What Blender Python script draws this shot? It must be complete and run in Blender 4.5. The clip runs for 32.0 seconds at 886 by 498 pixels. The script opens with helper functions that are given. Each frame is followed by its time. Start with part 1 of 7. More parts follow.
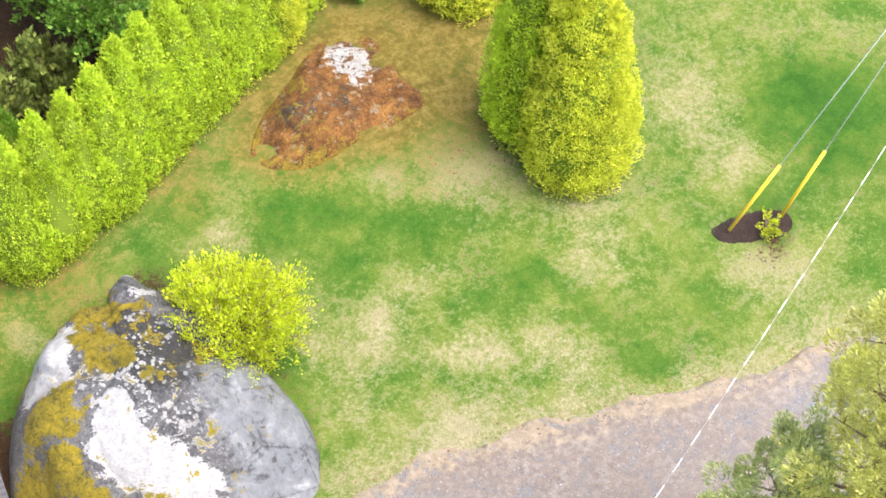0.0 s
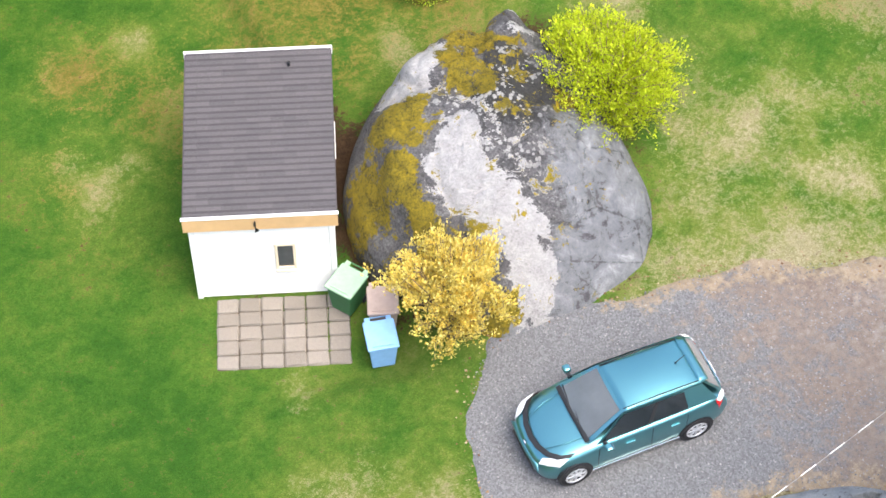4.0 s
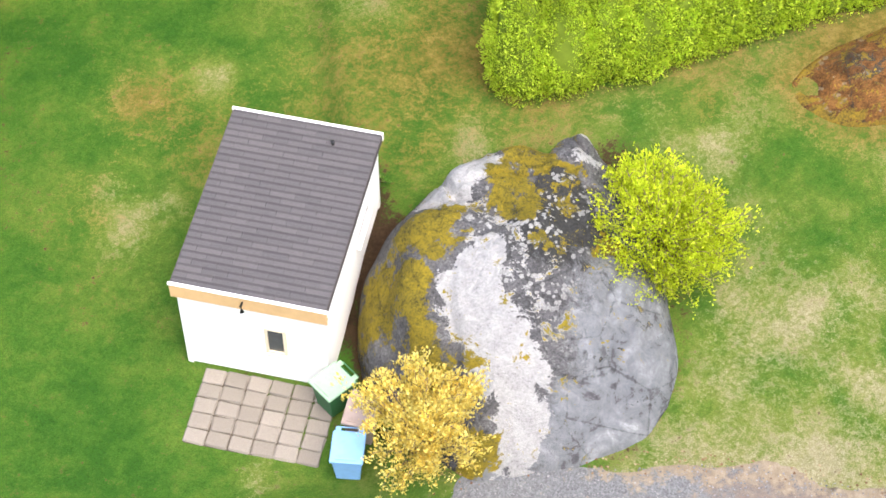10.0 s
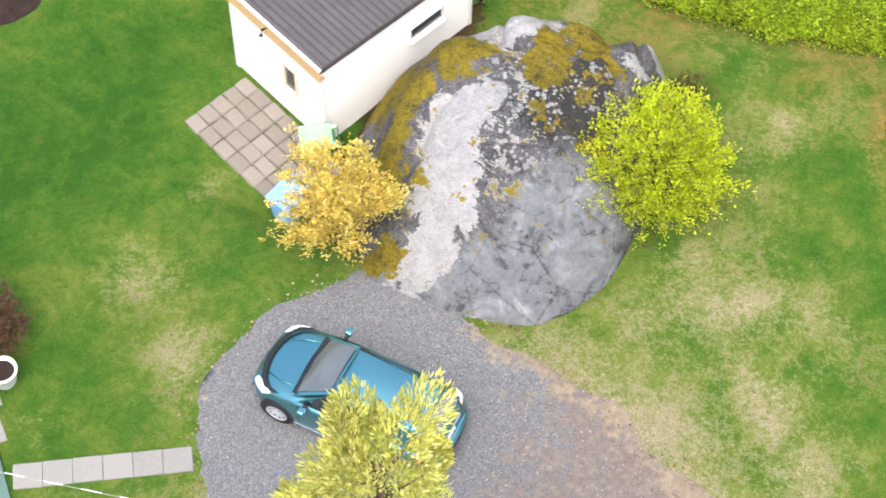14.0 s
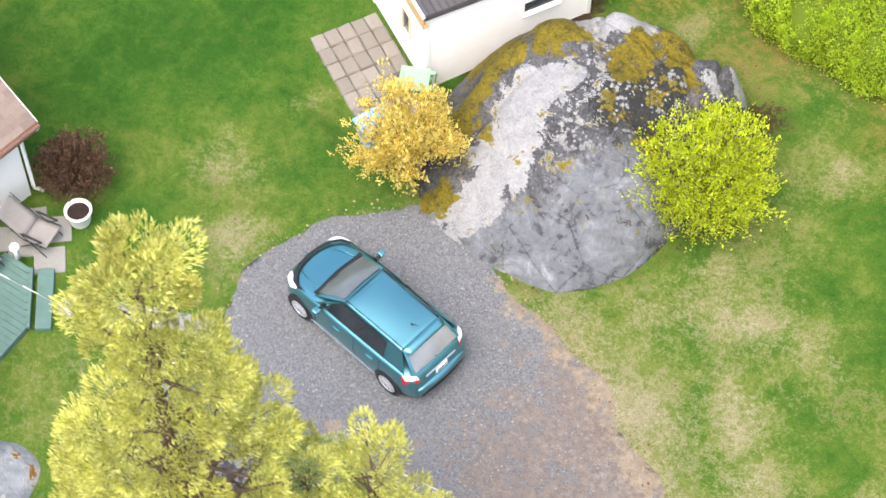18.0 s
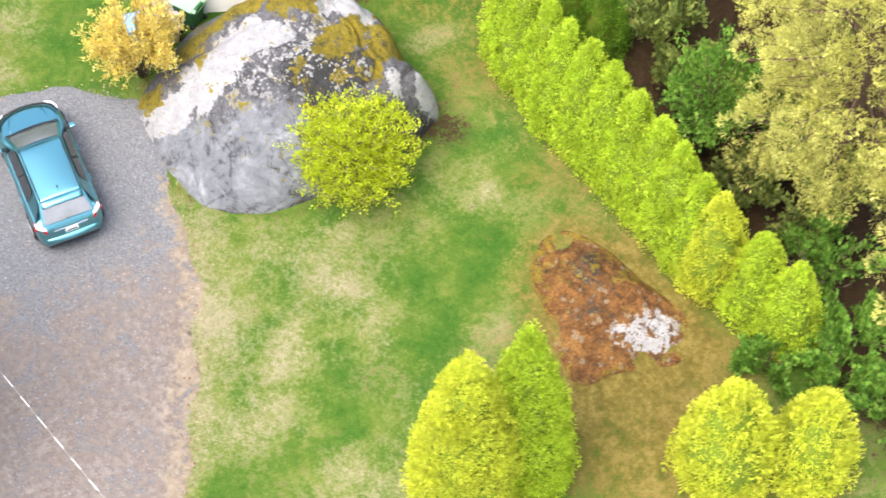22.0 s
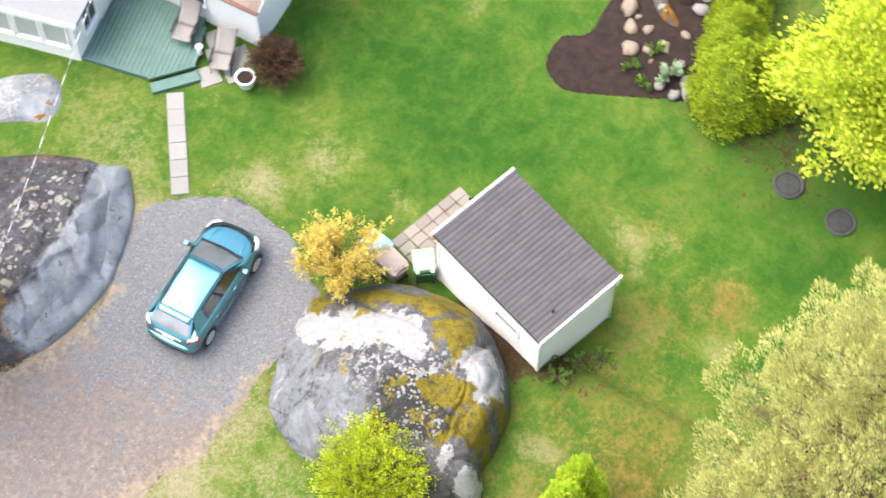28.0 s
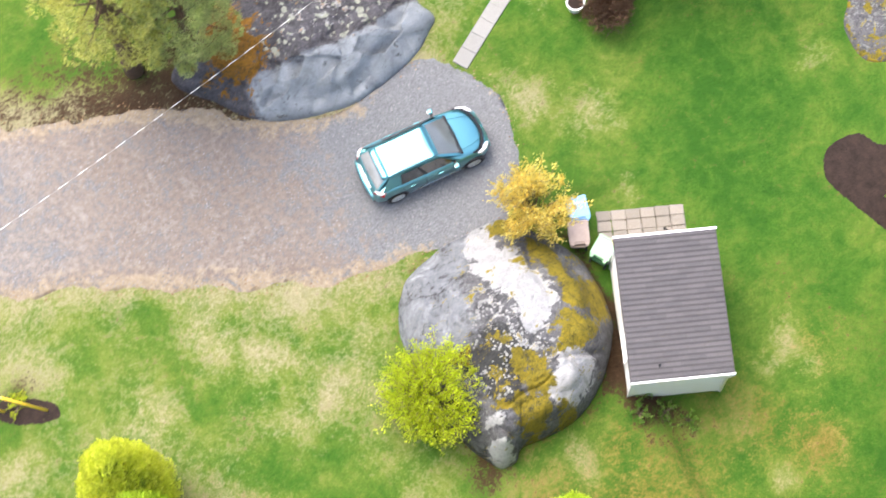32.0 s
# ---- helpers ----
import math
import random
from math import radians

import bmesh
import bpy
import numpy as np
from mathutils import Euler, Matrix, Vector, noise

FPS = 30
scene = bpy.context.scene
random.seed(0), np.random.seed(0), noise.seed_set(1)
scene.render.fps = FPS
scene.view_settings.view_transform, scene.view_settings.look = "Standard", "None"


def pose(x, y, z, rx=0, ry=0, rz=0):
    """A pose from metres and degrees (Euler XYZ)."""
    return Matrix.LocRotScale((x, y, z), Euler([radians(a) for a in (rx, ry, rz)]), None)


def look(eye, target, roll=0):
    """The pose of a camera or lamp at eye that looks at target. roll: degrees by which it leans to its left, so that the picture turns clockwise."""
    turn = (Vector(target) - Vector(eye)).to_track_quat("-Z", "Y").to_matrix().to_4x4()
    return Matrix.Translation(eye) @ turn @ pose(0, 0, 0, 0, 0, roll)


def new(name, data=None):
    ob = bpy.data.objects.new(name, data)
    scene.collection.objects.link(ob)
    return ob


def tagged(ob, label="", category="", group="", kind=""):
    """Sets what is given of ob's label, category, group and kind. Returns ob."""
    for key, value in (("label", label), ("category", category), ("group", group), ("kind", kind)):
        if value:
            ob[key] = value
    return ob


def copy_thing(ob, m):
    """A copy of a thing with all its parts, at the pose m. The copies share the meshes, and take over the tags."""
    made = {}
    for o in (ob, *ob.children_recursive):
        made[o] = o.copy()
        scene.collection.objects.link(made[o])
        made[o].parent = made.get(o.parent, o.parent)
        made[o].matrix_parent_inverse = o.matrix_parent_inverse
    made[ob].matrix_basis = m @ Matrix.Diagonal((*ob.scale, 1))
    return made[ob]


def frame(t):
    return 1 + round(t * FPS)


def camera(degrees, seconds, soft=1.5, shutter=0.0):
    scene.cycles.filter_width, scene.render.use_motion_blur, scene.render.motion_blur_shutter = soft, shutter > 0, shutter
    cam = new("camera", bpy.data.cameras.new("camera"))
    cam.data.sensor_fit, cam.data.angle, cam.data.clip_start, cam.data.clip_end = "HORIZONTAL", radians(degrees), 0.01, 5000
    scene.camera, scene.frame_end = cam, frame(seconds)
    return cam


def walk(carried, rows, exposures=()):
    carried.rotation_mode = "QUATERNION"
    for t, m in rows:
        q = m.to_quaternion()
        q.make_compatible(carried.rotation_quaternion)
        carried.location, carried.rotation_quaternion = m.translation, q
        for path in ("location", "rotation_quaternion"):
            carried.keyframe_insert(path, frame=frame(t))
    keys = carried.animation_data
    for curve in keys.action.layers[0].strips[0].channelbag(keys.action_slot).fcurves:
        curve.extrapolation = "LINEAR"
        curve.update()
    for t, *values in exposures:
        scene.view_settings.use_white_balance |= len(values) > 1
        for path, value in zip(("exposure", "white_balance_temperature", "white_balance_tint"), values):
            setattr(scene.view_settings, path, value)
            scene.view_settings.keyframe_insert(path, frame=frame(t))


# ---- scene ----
cam = camera(22.0, 32.0, soft=1.6, shutter=0.35)
PATH = [
    (0, (12.509, 17.034, 39.943), (11.693, 16.118, 38.364), 0.1),
    (0.5, (11.737, 16.854, 39.948), (10.948, 15.963, 38.341), 0.1),
    (1, (11.758, 17.016, 39.835), (10.989, 16.139, 38.21), 0.2),
    (1.5, (11.937, 17.055, 39.523), (11.245, 16.154, 37.877), 0.2),
    (2, (13.423, 18.327, 37.866), (12.789, 17.334, 36.25), -0.1),
    (2.5, (12.869, 18.595, 37.96), (12.284, 17.612, 36.32), -0.4),
    (3, (12.594, 18.791, 37.926), (12.045, 17.793, 36.282), -0.3),
    (3.5, (12.303, 19.062, 37.815), (11.818, 18.026, 36.174), -0.2),
    (5.5, (9.037, 20.223, 36.243), (8.665, 19.082, 34.644), -0.3),
    (6, (7.904, 19.558, 36.592), (7.601, 18.395, 34.993), 0.1),
    (6.5, (6.841, 18.655, 36.762), (6.536, 17.487, 35.168), 0.3),
    (7, (5.876, 17.663, 36.983), (5.629, 16.475, 35.393), 0.4),
    (7.5, (5.507, 17.283, 37.027), (5.272, 16.103, 35.429), 0.3),
    (8, (5.442, 17.267, 36.971), (5.211, 16.118, 35.351), 0.4),
    (8.5, (5.417, 17.185, 37.026), (5.191, 16.065, 35.384), 0.4),
    (9, (5.409, 17.172, 37.013), (5.193, 16.055, 35.368), 0.0),
    (9.5, (4.955, 17.294, 36.958), (4.774, 16.17, 35.314), -0.4),
    (10, (4.103, 17.452, 36.91), (3.97, 16.322, 35.265), -0.5),
    (10.5, (2.852, 17.713, 36.892), (2.756, 16.579, 35.247), -0.7),
    (11, (1.345, 17.913, 36.896), (1.294, 16.788, 35.244), -0.6),
    (11.5, (-0.324, 18.223, 36.881), (-0.324, 17.105, 35.222), -0.4),
    (12, (-2.095, 18.126, 37.097), (-1.984, 17.034, 35.425), 0.0),
    (12.5, (-4.118, 17.888, 37.411), (-3.863, 16.843, 35.725), 0.0),
    (13, (-6.297, 18.101, 37.504), (-5.923, 17.093, 35.818), 0.1),
    (13.5, (-8.558, 17.357, 37.876), (-8.134, 16.4, 36.171), 0.2),
    (14, (-10.245, 16.748, 38.4), (-9.778, 15.826, 36.688), 0.2),
    (14.5, (-10.787, 16.818, 39.043), (-10.235, 15.937, 37.335), 0.2),
    (16.5, (-12.586, 17.002, 40.056), (-11.976, 16.155, 38.35), 0.0),
    (17, (-13.912, 16.723, 40.191), (-13.281, 15.889, 38.486), 0.0),
    (17.5, (-15.289, 16.269, 40.614), (-14.613, 15.477, 38.906), 0.0),
    (18, (-16.93, 15.577, 41.005), (-16.212, 14.829, 39.295), -0.0),
    (18.5, (-18.563, 14.528, 41.642), (-17.808, 13.837, 39.924), -0.1),
    (19, (-20.239, 13.34, 42.514), (-19.465, 12.685, 40.79), -0.2),
    (19.5, (-21.462, 11.559, 43.762), (-20.698, 10.944, 42.019), -0.0),
    (20, (-23.267, 10.085, 44.595), (-22.486, 9.498, 42.85), 0.0),
    (20.5, (-25.278, 8.423, 45.165), (-24.485, 7.842, 43.423), 0.1),
    (21, (-27.28, 6.915, 45.848), (-26.422, 6.41, 44.114), -0.1),
    (21.5, (-28.905, 5.127, 46.739), (-28.004, 4.707, 45.004), -0.2),
    (22, (-30.725, 2.795, 47.617), (-29.809, 2.4, 45.883), -0.3),
    (22.5, (-32.124, 0.193, 48.341), (-31.176, -0.135, 46.611), -0.0),
    (23, (-32.91, -2.307, 48.957), (-31.934, -2.568, 47.232), 0.1),
    (23.5, (-32.927, -4.579, 49.718), (-31.937, -4.791, 47.993), 0.2),
    (24, (-32.503, -6.631, 50.44), (-31.496, -6.749, 48.716), 0.2),
    (24.5, (-31.896, -8.592, 51.038), (-30.872, -8.609, 49.32), 0.1),
    (25, (-31.236, -10.293, 51.555), (-30.194, -10.256, 49.848), -0.1),
    (25.5, (-30.277, -11.9, 52.089), (-29.224, -11.86, 50.389), -0.1),
    (27.5, (-22.76, -17.415, 56.66), (-21.885, -17.134, 54.884), 0.2),
    (28, (-20.599, -18.509, 57.411), (-19.821, -18.091, 55.617), -0.1),
    (28.5, (-18.297, -19.365, 58.418), (-17.59, -18.9, 56.606), -0.1),
    (29, (-16.121, -20.103, 59.171), (-15.472, -19.603, 57.346), 0.0),
    (29.5, (-13.794, -20.564, 60.062), (-13.208, -20.037, 58.224), 0.1),
    (30, (-11.458, -20.987, 60.976), (-10.937, -20.431, 59.127), 0.2),
    (30.5, (-9.85, -20.948, 61.887), (-9.395, -20.381, 60.024), 0.1),
    (31, (-9.422, -20.804, 62.763), (-9.036, -20.233, 60.885), -0.0),
    (31.5, (-9.287, -20.67, 63.508), (-8.97, -20.114, 61.613), -0.1),
    (32, (-8.917, -19.995, 65.037), (-8.674, -19.487, 63.118), -0.1),
]
walk(cam, [(t, look(eye, target, roll)) for t, eye, target, roll in PATH], exposures=[(0.0, 2.05), (1.5, 1.95), (3.0, 1.72), (6.0, 1.74), (10.0, 1.81), (12.0, 1.72), (13.0, 1.68), (17.0, 1.66), (20.0, 1.76), (23.0, 1.98), (25.0, 2.0), (28.0, 2.0), (32.0, 1.96)])

# ---- world, sun, exposure ----
world = bpy.data.worlds.new("sky_world")
scene.world = world
world.use_nodes = True
world_nodes = world.node_tree
background = world_nodes.nodes["Background"]
sky = world_nodes.nodes.new("ShaderNodeTexSky")
sky.sky_type, sky.sun_disc = "NISHITA", False
sky.sun_elevation, sky.sun_rotation = radians(66), radians(-22)
sky.air_density, sky.dust_density, sky.ozone_density = 0.95, 4.0, 0.6
world_nodes.links.new(sky.outputs[0], background.inputs[0])
background.inputs[1].default_value = 0.135
sun_data = bpy.data.lights.new("sun", "SUN")
sun_data.energy, sun_data.angle, sun_data.color = 1.15, radians(50), (1.0, 0.95, 0.88)
sun = new("sun", sun_data)
sun.matrix_world = look((-4.5, 11.2, 27), (0, 0, 0))
rng = np.random.default_rng(7)


# ---- material helpers ----
class Mat:
    def __init__(self, name, rough=0.8, metal=0.0, spec=0.3):
        self.m = bpy.data.materials.new(name)
        self.m.use_nodes = True
        self.t = self.m.node_tree
        self.b = self.t.nodes["Principled BSDF"]
        self.b.inputs["Roughness"].default_value = rough
        self.b.inputs["Metallic"].default_value = metal
        self.b.inputs["Specular IOR Level"].default_value = spec

    def link(self, a, b):
        self.t.links.new(a, b)

    def coord(self, world_space=True):
        if world_space:
            return self.t.nodes.new("ShaderNodeNewGeometry").outputs["Position"]
        return self.t.nodes.new("ShaderNodeTexCoord").outputs["Object"]

    def noise(self, scale, detail=4, rough=0.6, world_space=True, stretch=None, warp=0.0):
        n = self.t.nodes.new("ShaderNodeTexNoise")
        n.inputs["Scale"].default_value, n.inputs["Detail"].default_value = scale, detail
        n.inputs["Roughness"].default_value, n.inputs["Distortion"].default_value = rough, warp
        c = self.coord(world_space)
        if stretch:
            mp = self.t.nodes.new("ShaderNodeMapping")
            mp.inputs["Scale"].default_value = stretch
            self.link(c, mp.inputs[0])
            c = mp.outputs[0]
        self.link(c, n.inputs["Vector"])
        return n.outputs["Fac"]

    def voronoi(self, scale, feature="F1", world_space=True, out="Distance"):
        n = self.t.nodes.new("ShaderNodeTexVoronoi")
        n.feature = feature
        n.inputs["Scale"].default_value = scale
        self.link(self.coord(world_space), n.inputs["Vector"])
        return n.outputs[out]

    def ramp(self, fac, *stops):
        r = self.t.nodes.new("ShaderNodeValToRGB")
        e = r.color_ramp.elements
        while len(e) < len(stops):
            e.new(0.5)
        for k, (p, c) in zip(e, stops):
            k.position, k.color = p, (*((c, c, c) if isinstance(c, (int, float)) else c), 1)
        self.link(fac, r.inputs[0])
        return r.outputs[0]

    def mix(self, fac, a, b, kind="MIX"):
        n = self.t.nodes.new("ShaderNodeMix")
        n.data_type, n.blend_type = "RGBA", kind
        for sock, v in ((n.inputs[0], fac), (n.inputs[6], a), (n.inputs[7], b)):
            if isinstance(v, (int, float)):
                sock.default_value = v
            elif isinstance(v, tuple):
                sock.default_value = (*v, 1)
            else:
                self.link(v, sock)
        return n.outputs[2]

    def math(self, op, a, b=0.5):
        n = self.t.nodes.new("ShaderNodeMath")
        n.operation, n.use_clamp = op, op not in ("SUBTRACT", "MULTIPLY_ADD")
        for sock, v in ((n.inputs[0], a), (n.inputs[1], b)):
            if isinstance(v, (int, float)):
                sock.default_value = v
            else:
                self.link(v, sock)
        return n.outputs[0]

    def sum(self, *terms, add=0.0):
        """A weighted sum of values, not clamped."""
        last = None
        for v, w in terms:
            n = self.t.nodes.new("ShaderNodeMath")
            n.operation = "MULTIPLY_ADD"
            self.link(v, n.inputs[0])
            n.inputs[1].default_value = w
            if last is None:
                n.inputs[2].default_value = add
            else:
                self.link(last, n.inputs[2])
            last = n.outputs[0]
        return last

    def attr(self, name, out="Fac"):
        n = self.t.nodes.new("ShaderNodeAttribute")
        n.attribute_name = name
        return n.outputs[out]

    def island(self):
        return self.t.nodes.new("ShaderNodeNewGeometry").outputs["Random Per Island"]

    def random(self):
        return self.t.nodes.new("ShaderNodeObjectInfo").outputs["Random"]

    def base(self, c):
        if isinstance(c, tuple):
            self.b.inputs["Base Color"].default_value = (*c, 1)
        else:
            self.link(c, self.b.inputs["Base Color"])
        return self

    def bump(self, height, strength=0.5, dist=0.02):
        n = self.t.nodes.new("ShaderNodeBump")
        n.inputs["Strength"].default_value, n.inputs["Distance"].default_value = strength, dist
        self.link(height, n.inputs["Height"])
        self.link(n.outputs[0], self.b.inputs["Normal"])
        return self

    def rough(self, sock):
        self.link(sock, self.b.inputs["Roughness"])
        return self


def plain(name, c, rough=0.7, metal=0.0, vary=0.18, scale=9.0, spec=0.3, bump=0.15, world_space=False):
    """A painted or raw surface with grime at two scales and a fine relief."""
    k = Mat(name, rough, metal, spec)
    f = k.mix(0.45, k.noise(scale, 6, 0.65, world_space), k.noise(scale * 0.17, 3, 0.6, world_space))
    lo, hi = tuple(v * (1 - vary) for v in c), tuple(min(1, v * (1 + vary)) for v in c)
    k.base(k.ramp(f, (0.3, lo), (0.7, hi)))
    if bump:
        k.bump(k.noise(scale * 7, 3, 0.6, world_space), bump, 0.004)
    return k.m


def leafy(name, dark, mid, light, rough=0.6, through_light=0.32, clump=(0.70, 1.22), grain=4.5):
    """Foliage whose leaves differ one by one, with patches of older and younger growth."""
    k = Mat(name, rough, 0, 0.25)
    per = k.ramp(k.island(), (0.0, dark), (0.45, mid), (1.0, light))
    patch = k.ramp(k.mix(0.6, k.noise(1.1, 3, 0.6), k.noise(grain, 3, 0.6)), (0.36, clump[0]), (0.64, clump[1]))
    col = k.mix(1.0, per, patch, "MULTIPLY")
    k.base(col)
    tr = k.t.nodes.new("ShaderNodeBsdfTranslucent")
    k.link(col, tr.inputs[0])
    ms = k.t.nodes.new("ShaderNodeMixShader")
    ms.inputs[0].default_value = through_light
    out = k.t.nodes["Material Output"]
    k.link(k.b.outputs[0], ms.inputs[1])
    k.link(tr.outputs[0], ms.inputs[2])
    k.link(ms.outputs[0], out.inputs[0])
    return k.m


# ---- materials ----
def grass_material():
    k = Mat("lawn", 0.9, 0, 0.12)
    fine, mid, wide = k.noise(38, 5, 0.75), k.noise(6, 5, 0.7), k.noise(0.8, 4, 0.65, warp=0.4)
    ragged, tuft = k.noise(2.0, 6, 0.68, warp=0.6), k.noise(14, 4, 0.7, warp=0.5)
    tone = k.sum((ragged, 0.75), (mid, 0.5), (wide, 1.15), (fine, 0.4), (k.attr("dry"), 0.60), add=-1.02)
    green = k.ramp(tone, (0.05, (0.026, 0.082, 0.009)), (0.28, (0.044, 0.108, 0.012)), (0.52, (0.080, 0.134, 0.018)), (0.72, (0.125, 0.160, 0.031)), (0.98, (0.192, 0.198, 0.066)))
    straw = k.ramp(k.mix(0.5, fine, mid), (0.33, (0.165, 0.150, 0.072)), (0.5, (0.27, 0.236, 0.150)), (0.68, (0.40, 0.355, 0.27)))
    brown = k.ramp(k.mix(0.5, fine, mid), (0.36, (0.020, 0.011, 0.007)), (0.66, (0.07, 0.042, 0.022)))
    rust = k.ramp(k.mix(0.5, mid, ragged), (0.34, (0.075, 0.046, 0.012)), (0.5, (0.155, 0.108, 0.024)), (0.66, (0.27, 0.195, 0.055)))

    def mask(a, gain, top):
        jag = k.sum((ragged, 1.3), (mid, 1.5), (tuft, 1.9), (fine, 1.3), (k.attr(a), 1.0), add=-3.0 - 0.36)
        return k.math("MULTIPLY", k.math("MULTIPLY", jag, gain), top)
    col = k.mix(mask("dry", 1.15, 0.78), green, straw)
    col = k.mix(mask("rust", 1.7, 0.85), col, rust)
    col = k.mix(mask("soil", 3.0, 1.0), col, brown)
    col = k.mix(1.0, col, k.ramp(k.mix(0.35, fine, tuft), (0.33, 0.62), (0.67, 1.36)), "MULTIPLY")
    k.base(col)
    k.bump(k.mix(0.4, fine, mid), 0.9, 0.05)
    return k.m


def gravel_material():
    k = Mat("gravel", 0.9, 0, 0.2)
    fine, mid, wide = k.noise(60, 4, 0.8), k.noise(6, 5, 0.7), k.noise(0.7, 4, 0.6, warp=0.5)
    stones = k.voronoi(34, out="Color")
    n = k.t.nodes.new("ShaderNodeRGBToBW")
    k.link(stones, n.inputs[0])
    grey = k.ramp(k.mix(0.5, n.outputs[0], fine), (0.22, (0.086, 0.087, 0.091)), (0.55, (0.152, 0.154, 0.160)), (0.88, (0.248, 0.250, 0.256)))
    litter = k.ramp(k.mix(0.5, mid, fine), (0.33, (0.105, 0.072, 0.052)), (0.52, (0.188, 0.148, 0.120)), (0.72, (0.262, 0.218, 0.186)))
    ragged = k.noise(1.6, 6, 0.7, warp=0.6)
    def mask(a, gain, top, off):
        return k.math("MULTIPLY", k.math("MULTIPLY", k.sum((ragged, 2.2), (mid, 1.5), (fine, 0.5), (k.attr(a), 1.0), add=off), gain), top)
    pale = k.ramp(k.mix(0.4, fine, mid), (0.3, (0.175, 0.160, 0.150)), (0.7, (0.275, 0.255, 0.242)))
    col = k.mix(mask("litter", 2.4, 0.85, -2.55), grey, litter)
    col = k.mix(mask("pale", 2.0, 0.75, -2.55), col, pale)
    straw = k.ramp(k.mix(0.5, fine, mid), (0.33, (0.15, 0.105, 0.07)), (0.52, (0.25, 0.20, 0.14)), (0.7, (0.35, 0.305, 0.23)))
    col = k.mix(mask("verge", 3.0, 0.9, -2.55), col, straw)
    k.base(col)
    k.bump(k.mix(0.5, k.voronoi(34), fine), 0.7, 0.02)
    return k.m


def rock_material(name, moss_c=(0.215, 0.165, 0.010), base=((0.050, 0.049, 0.051), (0.098, 0.096, 0.100), (0.165, 0.163, 0.168)), pale=1.0, veined=True, spot=4.6, spot_c=((0.22, 0.23, 0.18), (0.38, 0.39, 0.31))):
    k = Mat(name, 0.85, 0, 0.25)
    fine, mid, wide = k.noise(22, 6, 0.72), k.noise(4.5, 6, 0.72, warp=0.6), k.noise(1.1, 5, 0.65, warp=0.9)
    stone = k.ramp(k.mix(0.5, mid, wide), (0.34, base[0]), (0.5, base[1]), (0.66, base[2]))
    stone = k.mix(1.0, stone, k.ramp(fine, (0.33, 0.42), (0.67, 1.55)), "MULTIPLY")
    ragged = k.noise(2.2, 8, 0.72, warp=0.9)

    def mask(a, gain=7.0, w=(4.2, 2.2, 1.0)):
        return k.math("MULTIPLY", k.sum((ragged, w[0]), (mid, w[1]), (fine, w[2]), (k.attr(a), 1.0), add=-0.5 * sum(w) - 0.52), gain)
    blue = k.ramp(k.mix(0.4, k.noise(0.9, 7, 0.62, warp=1.2), mid), *[(p, tuple(v * pale for v in c)) for p, c in ((0.36, (0.055, 0.052, 0.057)), (0.425, (0.092, 0.092, 0.099)), (0.44, (0.145, 0.151, 0.163)), (0.53, (0.195, 0.203, 0.217)), (0.60, (0.26, 0.27, 0.285)), (0.635, (0.36, 0.37, 0.385)))])
    if not veined:
        blue = k.ramp(k.mix(0.3, wide, mid), (0.33, (0.145, 0.155, 0.168)), (0.46, (0.215, 0.232, 0.252)), (0.58, (0.27, 0.29, 0.312)), (0.68, (0.33, 0.35, 0.372)))
        blue = k.mix(1.0, blue, k.ramp(fine, (0.33, 0.86), (0.67, 1.1)), "MULTIPLY")
    dark = k.ramp(fine, (0.3, (0.018, 0.018, 0.018)), (0.7, (0.055, 0.055, 0.054)))
    white = k.ramp(k.mix(0.5, fine, mid), (0.34, (0.13, 0.127, 0.128)), (0.42, (0.28, 0.276, 0.278)), (0.56, (0.38, 0.376, 0.374)), (0.72, (0.46, 0.457, 0.45)))
    moss = k.ramp(k.mix(0.5, fine, mid), (0.38, (moss_c[0] * 0.16, moss_c[1] * 0.2, moss_c[2] * 0.7)), (0.48, (moss_c[0] * 0.75, moss_c[1] * 0.78, moss_c[2])), (0.54, moss_c), (0.64, (moss_c[0] * 1.6, moss_c[1] * 1.5, moss_c[2])))
    sp = k.sum((k.voronoi(spot), -1.0), (k.noise(2.0, 4, 0.6), 1.7), (fine, 0.5), (k.attr("lichen"), 0.16), add=-0.93)
    spots = k.math("MULTIPLY", k.math("MULTIPLY", sp, 12.0), k.attr("lichen"))
    col = k.mix(mask("blue", 2.5, (1.5, 0.8, 0.2)), stone, blue)
    seam = k.ramp(k.sum((k.voronoi(0.75, "DISTANCE_TO_EDGE"), 1.0), (mid, 0.12), (fine, 0.06), add=-0.085), (0.0, 1.0), (0.022, 0.0))
    col = k.mix(k.math("MULTIPLY", seam, 0.55 if veined else 0.25), col, dark)
    col = k.mix(mask("dark", 4.0), col, dark)
    col = k.mix(k.math("MULTIPLY", spots, 0.9), col, k.ramp(fine, (0.35, spot_c[0]), (0.6, spot_c[1])))
    col = k.mix(mask("white", 10.0), col, white)
    col = k.mix(mask("moss", 6.0), col, moss)
    k.base(col)
    k.bump(k.mix(0.5, fine, mid), 1.0, 0.10)
    return k.m


